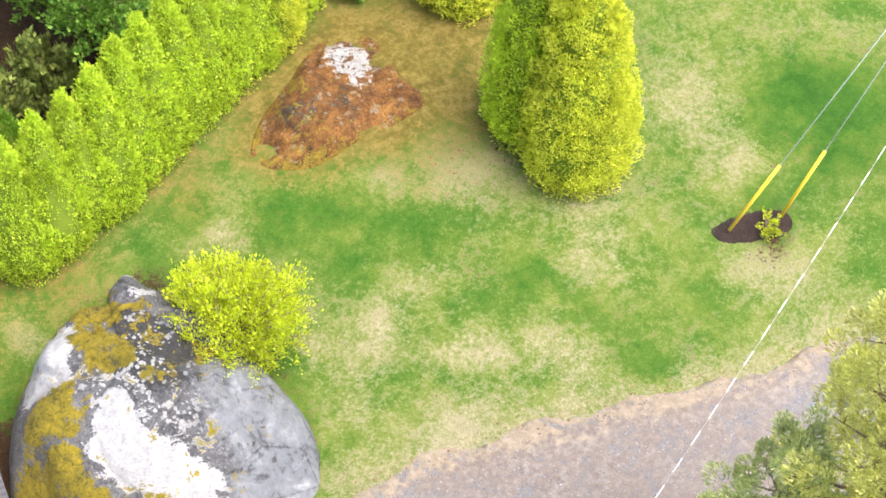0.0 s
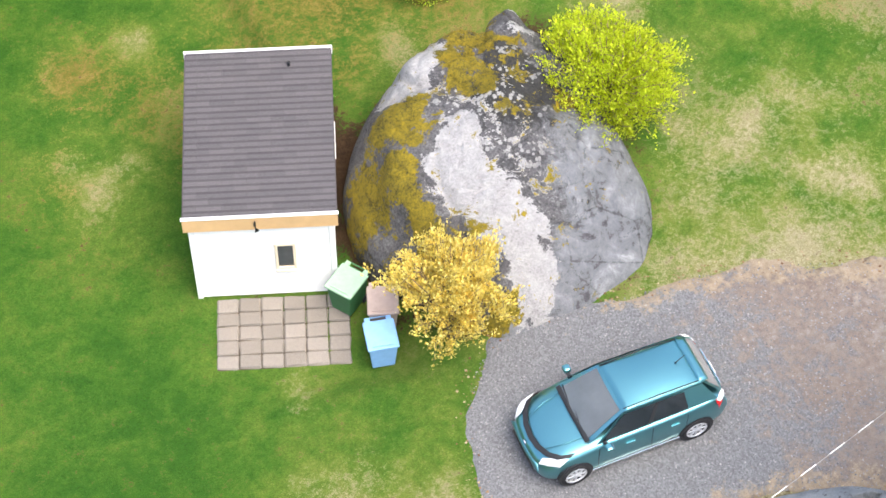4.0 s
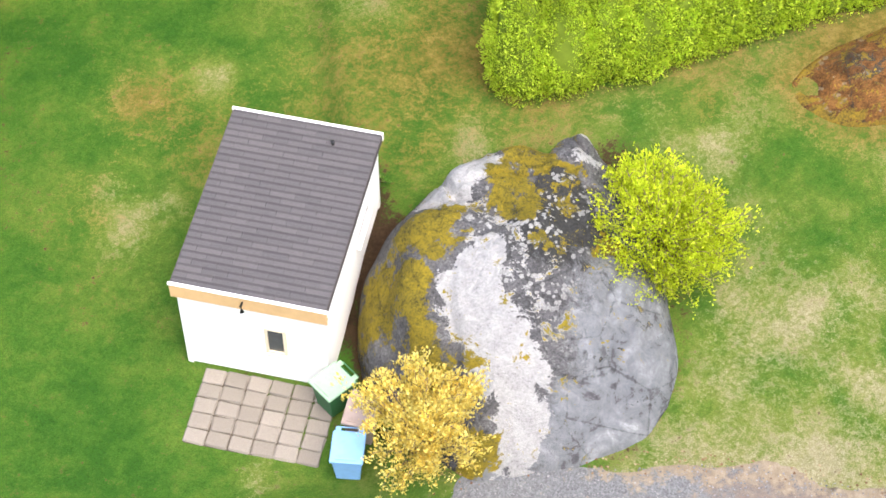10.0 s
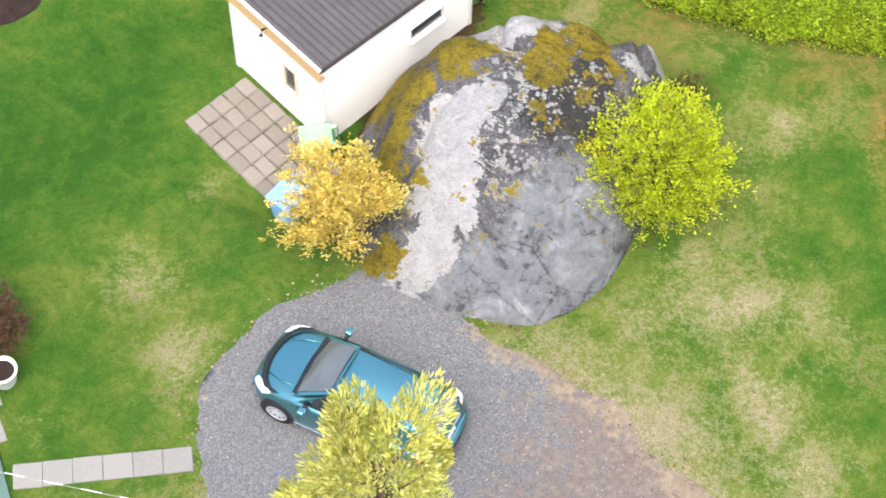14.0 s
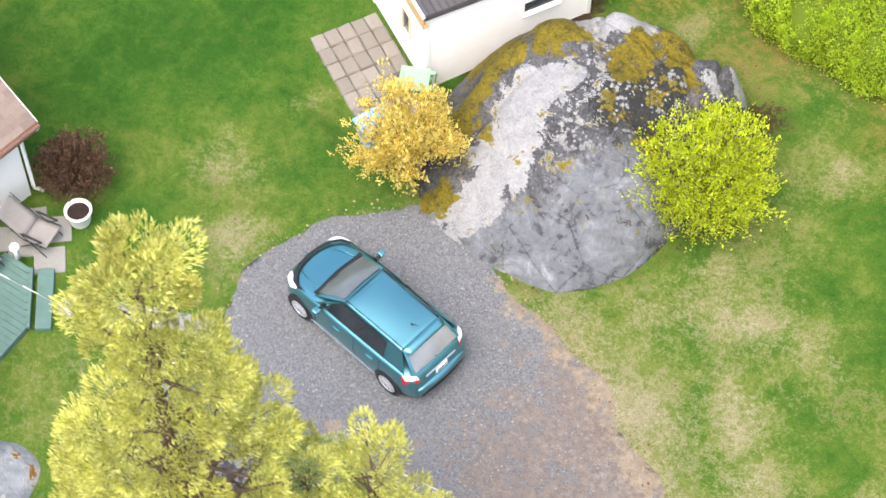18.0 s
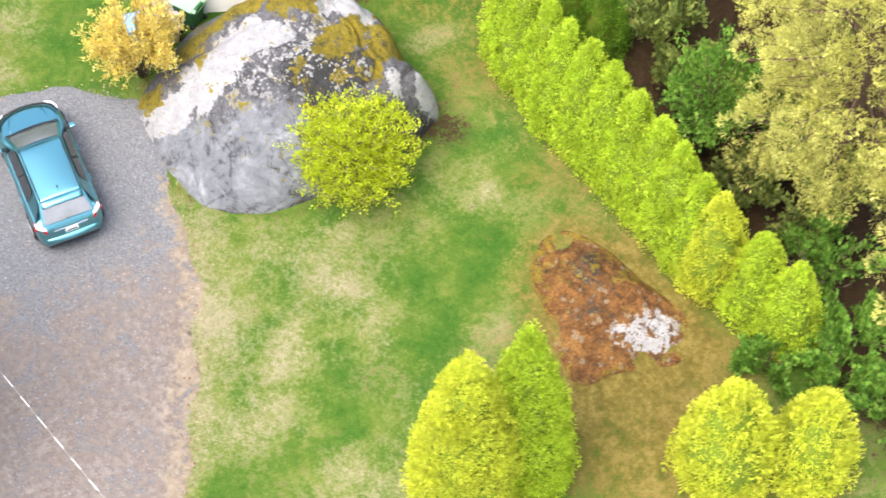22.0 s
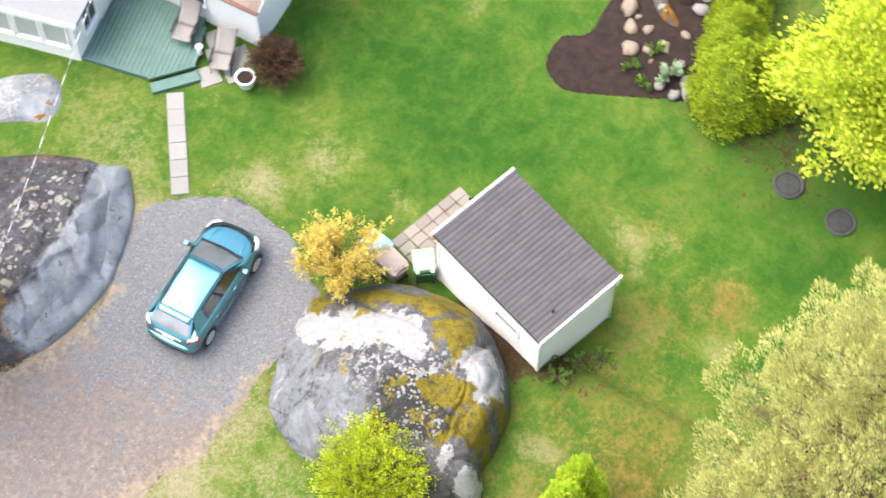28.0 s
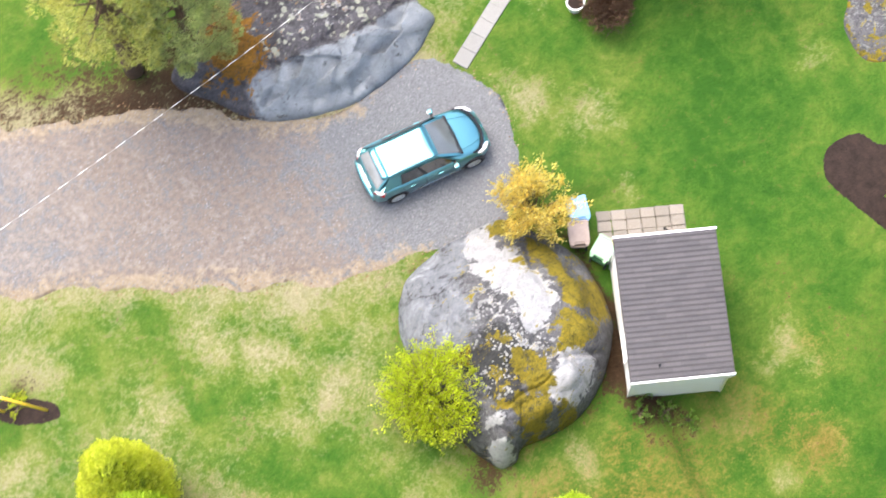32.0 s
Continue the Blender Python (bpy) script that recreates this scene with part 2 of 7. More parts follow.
M_LAWN, M_GRAVEL, M_ROCK = grass_material(), gravel_material(), rock_material("granite", (0.19, 0.145, 0.012), spot=8.5, spot_c=((0.24, 0.24, 0.235), (0.42, 0.415, 0.405)))
M_OUTCROP = rock_material("dark_granite", (0.20, 0.095, 0.010), ((0.030, 0.027, 0.030), (0.075, 0.070, 0.076), (0.135, 0.130, 0.138)), veined=False)
M_MOUND = rock_material("mossy_rock", (0.20, 0.135, 0.016), ((0.028, 0.015, 0.008), (0.15, 0.066, 0.018), (0.30, 0.15, 0.04)))
M_WHITE = plain("white_paint", (0.85, 0.84, 0.82), 0.6, vary=0.05, scale=2.0)
M_CREAM = plain("cream_paint", (0.72, 0.62, 0.46), 0.6, vary=0.08, scale=3.0)
M_WOOD = plain("pale_wood", (0.62, 0.40, 0.20), 0.65, vary=0.15, scale=3.0)
M_SHINGLE = plain("dark_shingle", (0.075, 0.066, 0.066), 0.9, vary=0.35, scale=16.0, bump=0.5)
M_SHINGLE_H = plain("brown_shingle", (0.27, 0.155, 0.12), 0.9, vary=0.35, scale=9.0, bump=0.5)
M_DECK = plain("green_deck_paint", (0.095, 0.165, 0.142), 0.7, vary=0.2, scale=5.0)
M_CONCRETE = plain("concrete", (0.25, 0.24, 0.22), 0.9, vary=0.22, scale=8.0, bump=0.5)
M_STONE = plain("pale_stone", (0.235, 0.185, 0.14), 0.85, vary=0.3, scale=7.0, bump=0.7, world_space=True)
M_STONE_W = plain("white_stone", (0.20, 0.192, 0.178), 0.85, vary=0.2, scale=7.0, bump=0.5, world_space=True)
M_STONE_P = plain("white_flagstone", (0.38, 0.37, 0.365), 0.8, vary=0.14, scale=6.0, bump=0.5)
M_GLASS = plain("dark_glass", (0.012, 0.016, 0.018), 0.04, vary=0.1, spec=1.0, bump=0)
M_GLASS.node_tree.nodes["Principled BSDF"].inputs["IOR"].default_value = 1.7
# Pale grey base colour paints the sky's reflection into the rear glass.
M_GLASS_R = plain("rear_glass_painted_sky", (0.24, 0.245, 0.25), 0.06, vary=0.25, scale=2.5, spec=1.0, bump=0)
M_SCREEN = plain("windscreen_glass", (0.10, 0.11, 0.112), 0.05, vary=0.3, scale=2.0, spec=1.0, bump=0)
M_WINDOW = plain("window_glass", (0.05, 0.06, 0.065), 0.08, vary=0.2, spec=0.6, bump=0)
M_RUBBER = plain("black_rubber", (0.02, 0.02, 0.022), 0.75, vary=0.2)
M_BLACK = plain("black_plastic", (0.02, 0.021, 0.023), 0.45, vary=0.2)
M_RIM = plain("silver_alloy", (0.62, 0.63, 0.65), 0.35, metal=0.6, vary=0.06)
M_CHROME = plain("chrome", (0.75, 0.76, 0.78), 0.15, metal=0.9, vary=0.04, bump=0)
M_LAMP = plain("lamp_glass", (0.78, 0.79, 0.80), 0.12, vary=0.05, spec=0.6, bump=0)
M_RED = plain("red_lens", (0.42, 0.015, 0.02), 0.15, vary=0.1, spec=0.6, bump=0)
M_BIN_G = plain("green_plastic", (0.035, 0.13, 0.05), 0.5, vary=0.15)
M_BIN_GL = plain("pale_green_plastic", (0.30, 0.47, 0.31), 0.5, vary=0.12)
M_BIN_B = plain("blue_plastic", (0.24, 0.45, 0.76), 0.5, vary=0.12)
M_BIN_N = plain("brown_plastic", (0.40, 0.31, 0.265), 0.55, vary=0.15)
M_BARK = plain("bark", (0.12, 0.075, 0.05), 0.95, vary=0.4, scale=10, bump=0.8)
M_TWIG = plain("twig_bark", (0.20, 0.15, 0.10), 0.9, vary=0.3, scale=10)
M_MULCH = plain("mulch", (0.024, 0.0145, 0.011), 0.95, vary=0.75, scale=22, bump=1.0, world_space=True)
M_YELLOW = plain("yellow_plastic", (0.85, 0.56, 0.05), 0.5, vary=0.06)
M_CABLE = plain("grey_cable", (0.30, 0.29, 0.27), 0.6, vary=0.1)
M_WIRE = plain("galvanised_wire", (0.62, 0.63, 0.64), 0.45, metal=0.3, vary=0.1)
M_FABRIC = plain("grey_sling_fabric", (0.25, 0.23, 0.215), 0.85, vary=0.1, scale=12)
M_ASPHALT = plain("asphalt", (0.16, 0.16, 0.165), 0.9, vary=0.15, scale=12, bump=0.5, world_space=True)
M_THUJA = leafy("thuja_foliage", (0.32, 0.48, 0.03), (0.50, 0.66, 0.045), (0.68, 0.78, 0.075))
M_THUJA_Y = leafy("golden_thuja_foliage", (0.48, 0.56, 0.04), (0.65, 0.69, 0.06), (0.80, 0.80, 0.10))
M_THUJA_E = leafy("olive_thuja_foliage", (0.19, 0.28, 0.014), (0.33, 0.44, 0.024), (0.54, 0.61, 0.042))
M_THUJA_D = leafy("dark_thuja_foliage", (0.10, 0.22, 0.02), (0.17, 0.34, 0.03), (0.27, 0.45, 0.04))
M_INNER = plain("painted_inner_shade", (0.16, 0.22, 0.018), 0.9, vary=0.4, scale=6)
M_LIME = leafy("lime_leaves", (0.38, 0.48, 0.014), (0.55, 0.64, 0.024), (0.70, 0.76, 0.05))
M_GOLD = leafy("golden_leaves", (0.68, 0.48, 0.09), (0.83, 0.67, 0.15), (0.90, 0.80, 0.28))
M_PINE = leafy("pine_needles", (0.44, 0.45, 0.10), (0.65, 0.63, 0.165), (0.82, 0.78, 0.26), through_light=0.28, clump=(0.58, 1.25), grain=2.6)
M_PINE_P = leafy("bright_pine_needles", (0.42, 0.43, 0.08), (0.64, 0.62, 0.15), (0.86, 0.82, 0.32), through_light=0.34, clump=(0.55, 1.3), grain=3.0)
M_PINE_Y = leafy("yellowish_pine_needles", (0.26, 0.33, 0.11), (0.44, 0.50, 0.18), (0.72, 0.72, 0.30), through_light=0.28, clump=(0.55, 1.3), grain=2.4)
M_PINE_G = leafy("greyish_pine_needles", (0.34, 0.36, 0.11), (0.54, 0.53, 0.175), (0.75, 0.71, 0.27), through_light=0.28, clump=(0.55, 1.28), grain=2.4)
M_PINE_D = leafy("spruce_needles", (0.12, 0.18, 0.045), (0.21, 0.28, 0.065), (0.38, 0.41, 0.10))
M_GREENLEAF = leafy("green_leaves", (0.07, 0.18, 0.022), (0.15, 0.31, 0.04), (0.27, 0.44, 0.065))
M_MAPLE = leafy("maple_leaves", (0.42, 0.54, 0.03), (0.58, 0.67, 0.05), (0.76, 0.80, 0.11))
M_REDTWIG = leafy("brown_twigs", (0.06, 0.033, 0.021), (0.125, 0.07, 0.043), (0.20, 0.12, 0.072), through_light=0.05)


def car_paint():
    k = Mat("teal_car_paint", 0.33, 0.95, 0.5)
    k.base(k.ramp(k.noise(900, 2, 0.5, False), (0.3, (0.125, 0.340, 0.385)), (0.7, (0.165, 0.410, 0.45))))
    k.b.inputs["Coat Weight"].default_value = 0.35
    k.b.inputs["Coat Roughness"].default_value = 0.06
    return k.m


M_CAR = car_paint()


# ---- mesh helpers ----
def smooth_on(me, on=True):
    me.polygons.foreach_set("use_smooth", [on] * len(me.polygons))


def raw_mesh(name, verts, faces, material, smooth=False, attrs=None):
    me = bpy.data.meshes.new(name)
    me.from_pydata([tuple(v) for v in verts], [], faces)
    if material:
        me.materials.append(material)
    if smooth:
        smooth_on(me)
    for key, values in (attrs or {}).items():
        a = me.attributes.new(key, "FLOAT", "POINT")
        a.data.foreach_set("value", np.asarray(values, np.float32))
    me.update()
    return me


def quad_cloud(name, quads, material):
    """A mesh of loose quads from an array of shape n, 4, 3."""
    n = len(quads)
    me = bpy.data.meshes.new(name)
    me.vertices.add(4 * n)
    me.vertices.foreach_set("co", np.asarray(quads, np.float32).ravel())
    me.loops.add(4 * n)
    me.loops.foreach_set("vertex_index", np.arange(4 * n, dtype=np.int32))
    me.polygons.add(n)
    me.polygons.foreach_set("loop_start", np.arange(0, 4 * n, 4, dtype=np.int32))
    me.materials.append(material)
    me.update(calc_edges=True)
    return me


def thing(name, m, label, category, group="", kind=""):
    ob = new(name)
    ob.matrix_basis = m
    return tagged(ob, label, category, group, kind)


def part(name, data, material, parent, label="", m=None):
    """Links a bmesh or a mesh as one object under a thing or a part."""
    if isinstance(data, bmesh.types.BMesh):
        me = bpy.data.meshes.new(name)
        data.to_mesh(me)
        data.free()
        data = me
    if material and not data.materials:
        data.materials.append(material)
    ob = new(name, data)
    ob.parent = parent
    if m is not None:
        ob.matrix_basis = m
    return tagged(ob, label)


def solo(name, data, material, label, category, m=None, group="", kind=""):
    ob = part(name, data, material, None, label, m)
    return tagged(ob, label, category, group, kind)


def box(x0, x1, y0, y1, z0, z1, bevel=0.01, bm=None, seg=1):
    own = bm is None
    b = bmesh.new()
    bmesh.ops.create_cube(b, size=1, matrix=Matrix.Translation(((x0 + x1) / 2, (y0 + y1) / 2, (z0 + z1) / 2)) @ Matrix.Diagonal((x1 - x0, y1 - y0, z1 - z0, 1)))
    if bevel:
        bmesh.ops.bevel(b, geom=b.edges[:], offset=bevel, segments=seg, affect="EDGES", profile=0.5)
    if own:
        return b
    me = bpy.data.meshes.new("tmp")
    b.to_mesh(me)
    b.free()
    bm.from_mesh(me)
    bpy.data.meshes.remove(me)
    return bm


def tube(points, radii, sides=8, cap=True):
    """A tapered tube through points, as verts and faces."""
    verts, faces = [], []
    pts = [Vector(p) for p in points]
    for i, p in enumerate(pts):
        d = (pts[min(i + 1, len(pts) - 1)] - pts[max(i - 1, 0)]).normalized()
        a = d.orthogonal().normalized()
        b = d.cross(a)
        for k in range(sides):
            w = 2 * math.pi * k / sides
            verts.append(tuple(p + (a * math.cos(w) + b * math.sin(w)) * radii[i]))
    for i in range(len(pts) - 1):
        for k in range(sides):
            faces.append((i * sides + k, i * sides + (k + 1) % sides, (i + 1) * sides + (k + 1) % sides, (i + 1) * sides + k))
    if cap:
        faces.append(tuple(range(sides))[::-1])
        faces.append(tuple((len(pts) - 1) * sides + k for k in range(sides)))
    return verts, faces


def tubes(name, list_of, material, smooth=True):
    verts, faces = [], []
    for points, radii, sides in list_of:
        v, f = tube(points, radii, sides)
        o = len(verts)
        verts += v
        faces += [tuple(i + o for i in q) for q in f]
    return raw_mesh(name, verts, faces, material, smooth)


def lathe(profile, sides=24):
    """A turned mesh from (radius, z) pairs."""
    verts, faces = [], []
    for r, z in profile:
        for k in range(sides):
            w = 2 * math.pi * k / sides
            verts.append((r * math.cos(w), r * math.sin(w), z))
    for i in range(len(profile) - 1):
        for k in range(sides):
            faces.append((i * sides + k, i * sides + (k + 1) % sides, (i + 1) * sides + (k + 1) % sides, (i + 1) * sides + k))
    return verts, faces


def inside(poly, x, y):
    """Whether points lie inside a polygon; x and y are arrays."""
    res = np.zeros(np.shape(x), bool)
    j = len(poly) - 1
    for i in range(len(poly)):
        (xi, yi), (xj, yj) = poly[i], poly[j]
        cross = ((yi > y) != (yj > y)) & (x < (xj - xi) * (y - yi) / (yj - yi + 1e-12) + xi)
        res ^= cross
        j = i
    return res


def gap_to(poly, x, y):
    """Distance from points to a polygon's outline."""
    best = np.full(np.shape(x), 1e9)
    for (x0, y0), (x1, y1) in zip(poly, poly[1:] + poly[:1]):
        dx, dy = x1 - x0, y1 - y0
        t = np.clip(((x - x0) * dx + (y - y0) * dy) / (dx * dx + dy * dy), 0, 1)
        best = np.minimum(best, np.hypot(x - x0 - t * dx, y - y0 - t * dy))
    return best


def rounded(poly, steps=6):
    """A closed smooth outline through the polygon's corners."""
    out, n = [], len(poly)
    for i in range(n):
        p0, p1, p2, p3 = (np.array(poly[(i + k - 1) % n], float) for k in range(4))
        for s in range(steps):
            t = s / steps
            out.append(tuple(0.5 * (2 * p1 + (p2 - p0) * t + (2 * p0 - 5 * p1 + 4 * p2 - p3) * t * t + (3 * p1 - p0 - 3 * p2 + p3) * t ** 3)))
    return out


def wave_noise(x, y, scale, seed=0):
    """Smooth noise in -1..1 from a few turned sine waves; x, y arrays."""
    g = np.random.default_rng(seed)
    out = np.zeros(np.shape(x))
    for o in range(3):
        for _ in range(4):
            a, ph = g.uniform(0, 2 * math.pi, 2)
            f = scale * (1.9 ** o) * g.uniform(0.7, 1.3)
            out = out + np.sin(f * (np.cos(a) * x + np.sin(a) * y) + ph) * 0.5 ** o
    return out / 4.2


def blob(x, y, cx, cy, r, ry=None, turn=0.0):
    c, s = math.cos(radians(turn)), math.sin(radians(turn))
    u, v = (x - cx) * c + (y - cy) * s, -(x - cx) * s + (y - cy) * c
    return np.exp(-((u / r) ** 2 + (v / (ry or r)) ** 2))


# ---- the ground ----
DRIVE = rounded([(-46, 17), (-30, 9.2), (-19, 3.8), (-13.2, 1.45), (-11.0, 0.75), (-7.9, -0.75), (-5.6, -1.75), (-3.6, -2.45), (-1.8, -2.65), (0.6, -2.95), (1.75, -2.5), (2.6, -1.3), (2.95, 0.1), (2.72, 1.4), (2.2, 2.4), (1.3, 2.95), (0.3, 3.0), (-1.2, 2.5), (-2.8, 2.85), (-4.5, 3.75), (-6.3, 4.9), (-11.2, 6.5), (-19, 9.6), (-30, 15), (-44, 23)], 5)
BOULDER = [(-2.95, -4.4), (-2.45, -3.5), (-1.9, -3.05), (-1.2, -2.75), (0.0, -2.55), (1.2, -2.65), (2.1, -3.5), (2.7, -4.4), (3.0, -5.2), (3.05, -6.1), (2.8, -7.1), (2.15, -8.05), (1.4, -8.7), (0.5, -9.15), (-0.4, -9.25), (-1.2, -9.2), (-1.6, -9.5), (-2.1, -9.4), (-2.6, -8.6), (-3.0, -7.2), (-3.05, -5.7)]
MOUND = [(-6.5, -10.18), (-6.4, -10.83), (-7.25, -11.48), (-8.35, -11.88), (-9.55, -12.43), (-10.55, -12.48), (-10.85, -11.58), (-10.55, -10.38), (-10.45, -9.33), (-9.45, -9.23), (-8.45, -9.43), (-7.45, -9.48), (-6.85, -9.78)]
BED = rounded([(11.35, -4.75), (10.85, -5.4), (10.87, -6.1), (11.43, -7.5), (11.84, -8.4), (12.3, -9.2), (13.6, -9.4), (15.2, -9.0), (16.4, -8.5), (17.0, -7.6), (16.9, -6.4), (15.7, -5.7), (14.27, -5.5), (12.9, -5.46), (12.4, -4.8)], 5)


def sig(v):
    return 1 / (1 + np.exp(-np.clip(v, -30, 30)))


def height(x, y):
    """The lie of the land."""
    x, y = np.asarray(x, float), np.asarray(y, float)
    h = -0.5 * np.maximum(sig((x - 4.3) / 0.8) * sig((0.8 - y) / 1.0), sig((x - 2.88) / 0.13) * sig((-2.85 - y) / 0.2)) + 0.55 * blob(x, y, -9.5, -10.5, 5.0, 3.6) + 0.18 * blob(x, y, -8.5, -5.0, 4.0, 3.0)
    h = h + 0.02 * wave_noise(x, y, 1.1, 3) + 0.12 * blob(x, y, 3.5, 8.5, 3.0)
    return h


def H(x, y):
    return float(height(np.array(x), np.array(y)))


def cover(x, y):
    """How dry, rusty and bare the ground is at points."""
    n1, n2 = wave_noise(x, y, 1.5, 11), wave_noise(x, y, 0.55, 12)
    x, y = x + 0.45 * wave_noise(x, y, 1.6, 14), y + 0.45 * wave_noise(x, y, 1.6, 15)
    west = sig((-1.6 - x) / 0.8) * sig((-0.5 - y) / 0.8)
    dry = 0.10 + 0.14 * n1 + 0.12 * n2 + 0.24 * west - 0.13 * sig((x - 3.4) / 0.9) + 0.10 * sig((2.8 - x) / 1.0) * sig((y + 0.2) / 0.8)
    for cx, cy, r, a in ((7.32, -9.54, 0.75, 0.85), (6.25, -9.8, 0.45, 0.5), (5.43, -13.2, 0.5, 0.75), (4.5, -11.8, 0.6, 0.4), (7.95, -10.7, 0.6, 0.5), (0.27, -10.2, 0.6, 0.7), (3.63, 0.56, 0.75, 0.8), (5.3, -0.65, 0.8, 0.75), (6.0, -1.55, 0.5, 0.45), (5.34, -3.36, 0.5, 0.5), (12.3, -2.0, 0.7, 0.6),
                         (7.0, -12.7, 0.8, 0.4), (1.9, -14.8, 0.8, 0.4), (3.7, -10.8, 0.6, 0.4), (3.5, 5.4, 1.5, 0.3), (2.4, 4.3, 1.0, 0.25), (5.3, 3.1, 0.5, 0.4)):
        dry = dry + a * blob(x, y, cx, cy, r)
    for cx, cy, r, a in ((-6.4, -3.45, 0.6, 0.5), (-5.3, -5.07, 0.7, 0.5), (-7.86, -2.8, 0.8, 0.5), (-4.1, -5.87, 0.5, 0.5), (-4.7, -9.6, 0.6, 0.6), (-7.3, -5.89, 0.6, 0.45), (-8.4, -2.1, 0.8, 0.5), (-8.35, -8.3, 0.5, 0.4), (-9.6, -7.0, 1.1, 0.6), (-10.56, -3.68, 0.9, 0.55), (-14.65, -3.64, 0.8, 0.5), (-13.3, -0.8, 0.9, 0.7),
                         (-6.75, -3.39, 0.7, 0.4), (-5.9, -5.2, 0.7, 0.4), (-15.4, -5.4, 1.2, 0.5), (-11.5, -5.07, 1.0, 0.55), (-4.2, -4.4, 0.6, 0.45), (-4.8, -2.0, 0.6, 0.5)):
        dry = dry + 0.8 * a * blob(x, y, cx, cy, r)
    for cx, cy, r, a in ((-5.84, -8.95, 0.9, 0.5), (-7.0, -8.36, 0.8, 0.45), (-4.34, -10.5, 0.6, 0.45), (-9.28, -2.54, 0.6, 0.4), (-9.1, -1.04, 0.6, 0.5), (-9.1, -4.14, 0.6, 0.4), (-17.4, -3.2, 1.6, 0.6), (-14.5, -2.8, 0.5, 0.5), (-8.2, -6.85, 0.9, 0.45), (-5.9, -7.0, 0.8, 0.35), (8.5, -4.5, 2.4, 0.3), (8.8, -8.5, 1.2, 0.25), (9.0, -0.7, 2.2, 0.25), (7.5, -15.0, 2.0, 0.25)):
        dry = dry - a * blob(x, y, cx, cy, r)
    d = gap_to(DRIVE, x, y)
    dry = dry + 0.55 * np.exp(-((d - 0.1) / 0.8) ** 2) * sig((-1.5 - x) / 0.8)
    rust = 0.60 * sig((-9.9 - y + 0.12 * x) / 0.6) * sig((6 - x) / 1.2) * sig((y + 13.8) / 0.6)
    rust = rust + 0.55 * blob(x, y, -10.3, -9.6, 2.2, 2.6) + 0.38 * blob(x, y, 0.2, 10.2, 2.6, 2.2) + 0.30 * blob(x, y, -1.5, 9.5, 3) + 0.45 * blob(x, y, 0.4, -14.3, 1.5, 2.4) + 0.55 * blob(x, y, 7.0, -12.5, 0.8, 0.7) + 0.45 * blob(x, y, 7.6, -9.7, 0.9, 0.6) + 0.4 * blob(x, y, 8.2, -10.8, 0.7, 0.9) + 0.75 * blob(x, y, -3.2, 4.6, 1.3, 1.4) + 0.2 * n1
    rust = rust + 0.40 * np.exp(-((gap_to(BOULDER, x, y)) / 0.30) ** 2) + 0.5 * blob(x, y, -12.0, -9.0, 3.0, 2.6) + 0.45 * blob(x, y, -13.5, -10.5, 2.2) + 0.5 * np.exp(-((gap_to(MOUND, x, y)) / 0.5) ** 2)
    soil = 0.9 * sig((-12.9 - y - 0.17 * (-x - 0.5) * (x < -0.5)) / 0.3) * sig((-0.9 - x) / 0.3) + 0.9 * sig((-17.9 - y) / 0.3) * sig((y + 24) / 0.8)
    soil = soil + 0.42 * np.exp(-(gap_to(BOULDER, x, y) / 0.22) ** 2)
    # First two terms: soil in the shed-boulder gap, strengthened to paint its shade too.
    soil = soil + 1.2 * blob(x, y, 2.6, -8.6, 0.8, 2.2, 22) + 0.9 * blob(x, y, 3.15, -6.4, 0.4, 1.7, 20) + 0.5 * blob(x, y, 4.96, -4.9, 1.25, 0.9, -20) + 0.6 * blob(x, y, -2.4, -9.6, 0.4, 0.8, 40) + 0.7 * blob(x, y, -14.1, -1.55, 0.9, 0.5, 40) + 0.12 * n1
    foot = np.exp(-(d / 0.9) ** 2) * sig((1.9 - x) / 0.3) * sig((y - 1.9) / 0.2) * sig((x + 14) / 1.5)
    dry, rust, soil = dry + 1.2 * foot, rust + 0.35 * foot, soil + 0.35 * foot
    soil = soil + 0.5 * blob(x, y, 12.0, -12.5, 2.2, 2.8) + 0.45 * blob(x, y, -11.8, -7.0, 1.6) + 0.6 * blob(x, y, -5.5, 5.5, 3.2, 2.2) + 0.34 * blob(x, y, -9.0, 6.9, 3.2, 1.3, -20) + 0.5 * blob(x, y, 14.5, -9.3, 3.0, 0.9, 25)
    return dry, rust, soil


def grid_axis(lo, hi, step, far):
    core = np.arange(lo, hi + step / 2, step)
    out = [10, 25, 60, 140, 300, 700, 1500] if far else []
    return np.concatenate([[lo - o for o in out[::-1]], core, [hi + o for o in out]])


gx, gy = grid_axis(-27, 24, 0.2, True), grid_axis(-27, 20, 0.2, True)
GX, GY = np.meshgrid(gx, gy)
GZ = height(GX, GY)
far_down = np.clip((np.hypot(GX, GY) - 45) / 200, 0, 1)
GZ = GZ - 3 * far_down
cols = len(gx)
ground_faces = [(r * cols + c, r * cols + c + 1, (r + 1) * cols + c + 1, (r + 1) * cols + c) for r in range(len(gy) - 1) for c in range(cols - 1)]
ground_cover = cover(GX.ravel(), GY.ravel())
ground = solo("ground", raw_mesh("ground", np.stack([GX.ravel(), GY.ravel(), GZ.ravel()], 1), ground_faces, M_LAWN, True, dict(zip(("dry", "rust", "soil"), ground_cover))), None, "patchy green lawn with straw-coloured dry spots", "lawn", kind="structure")


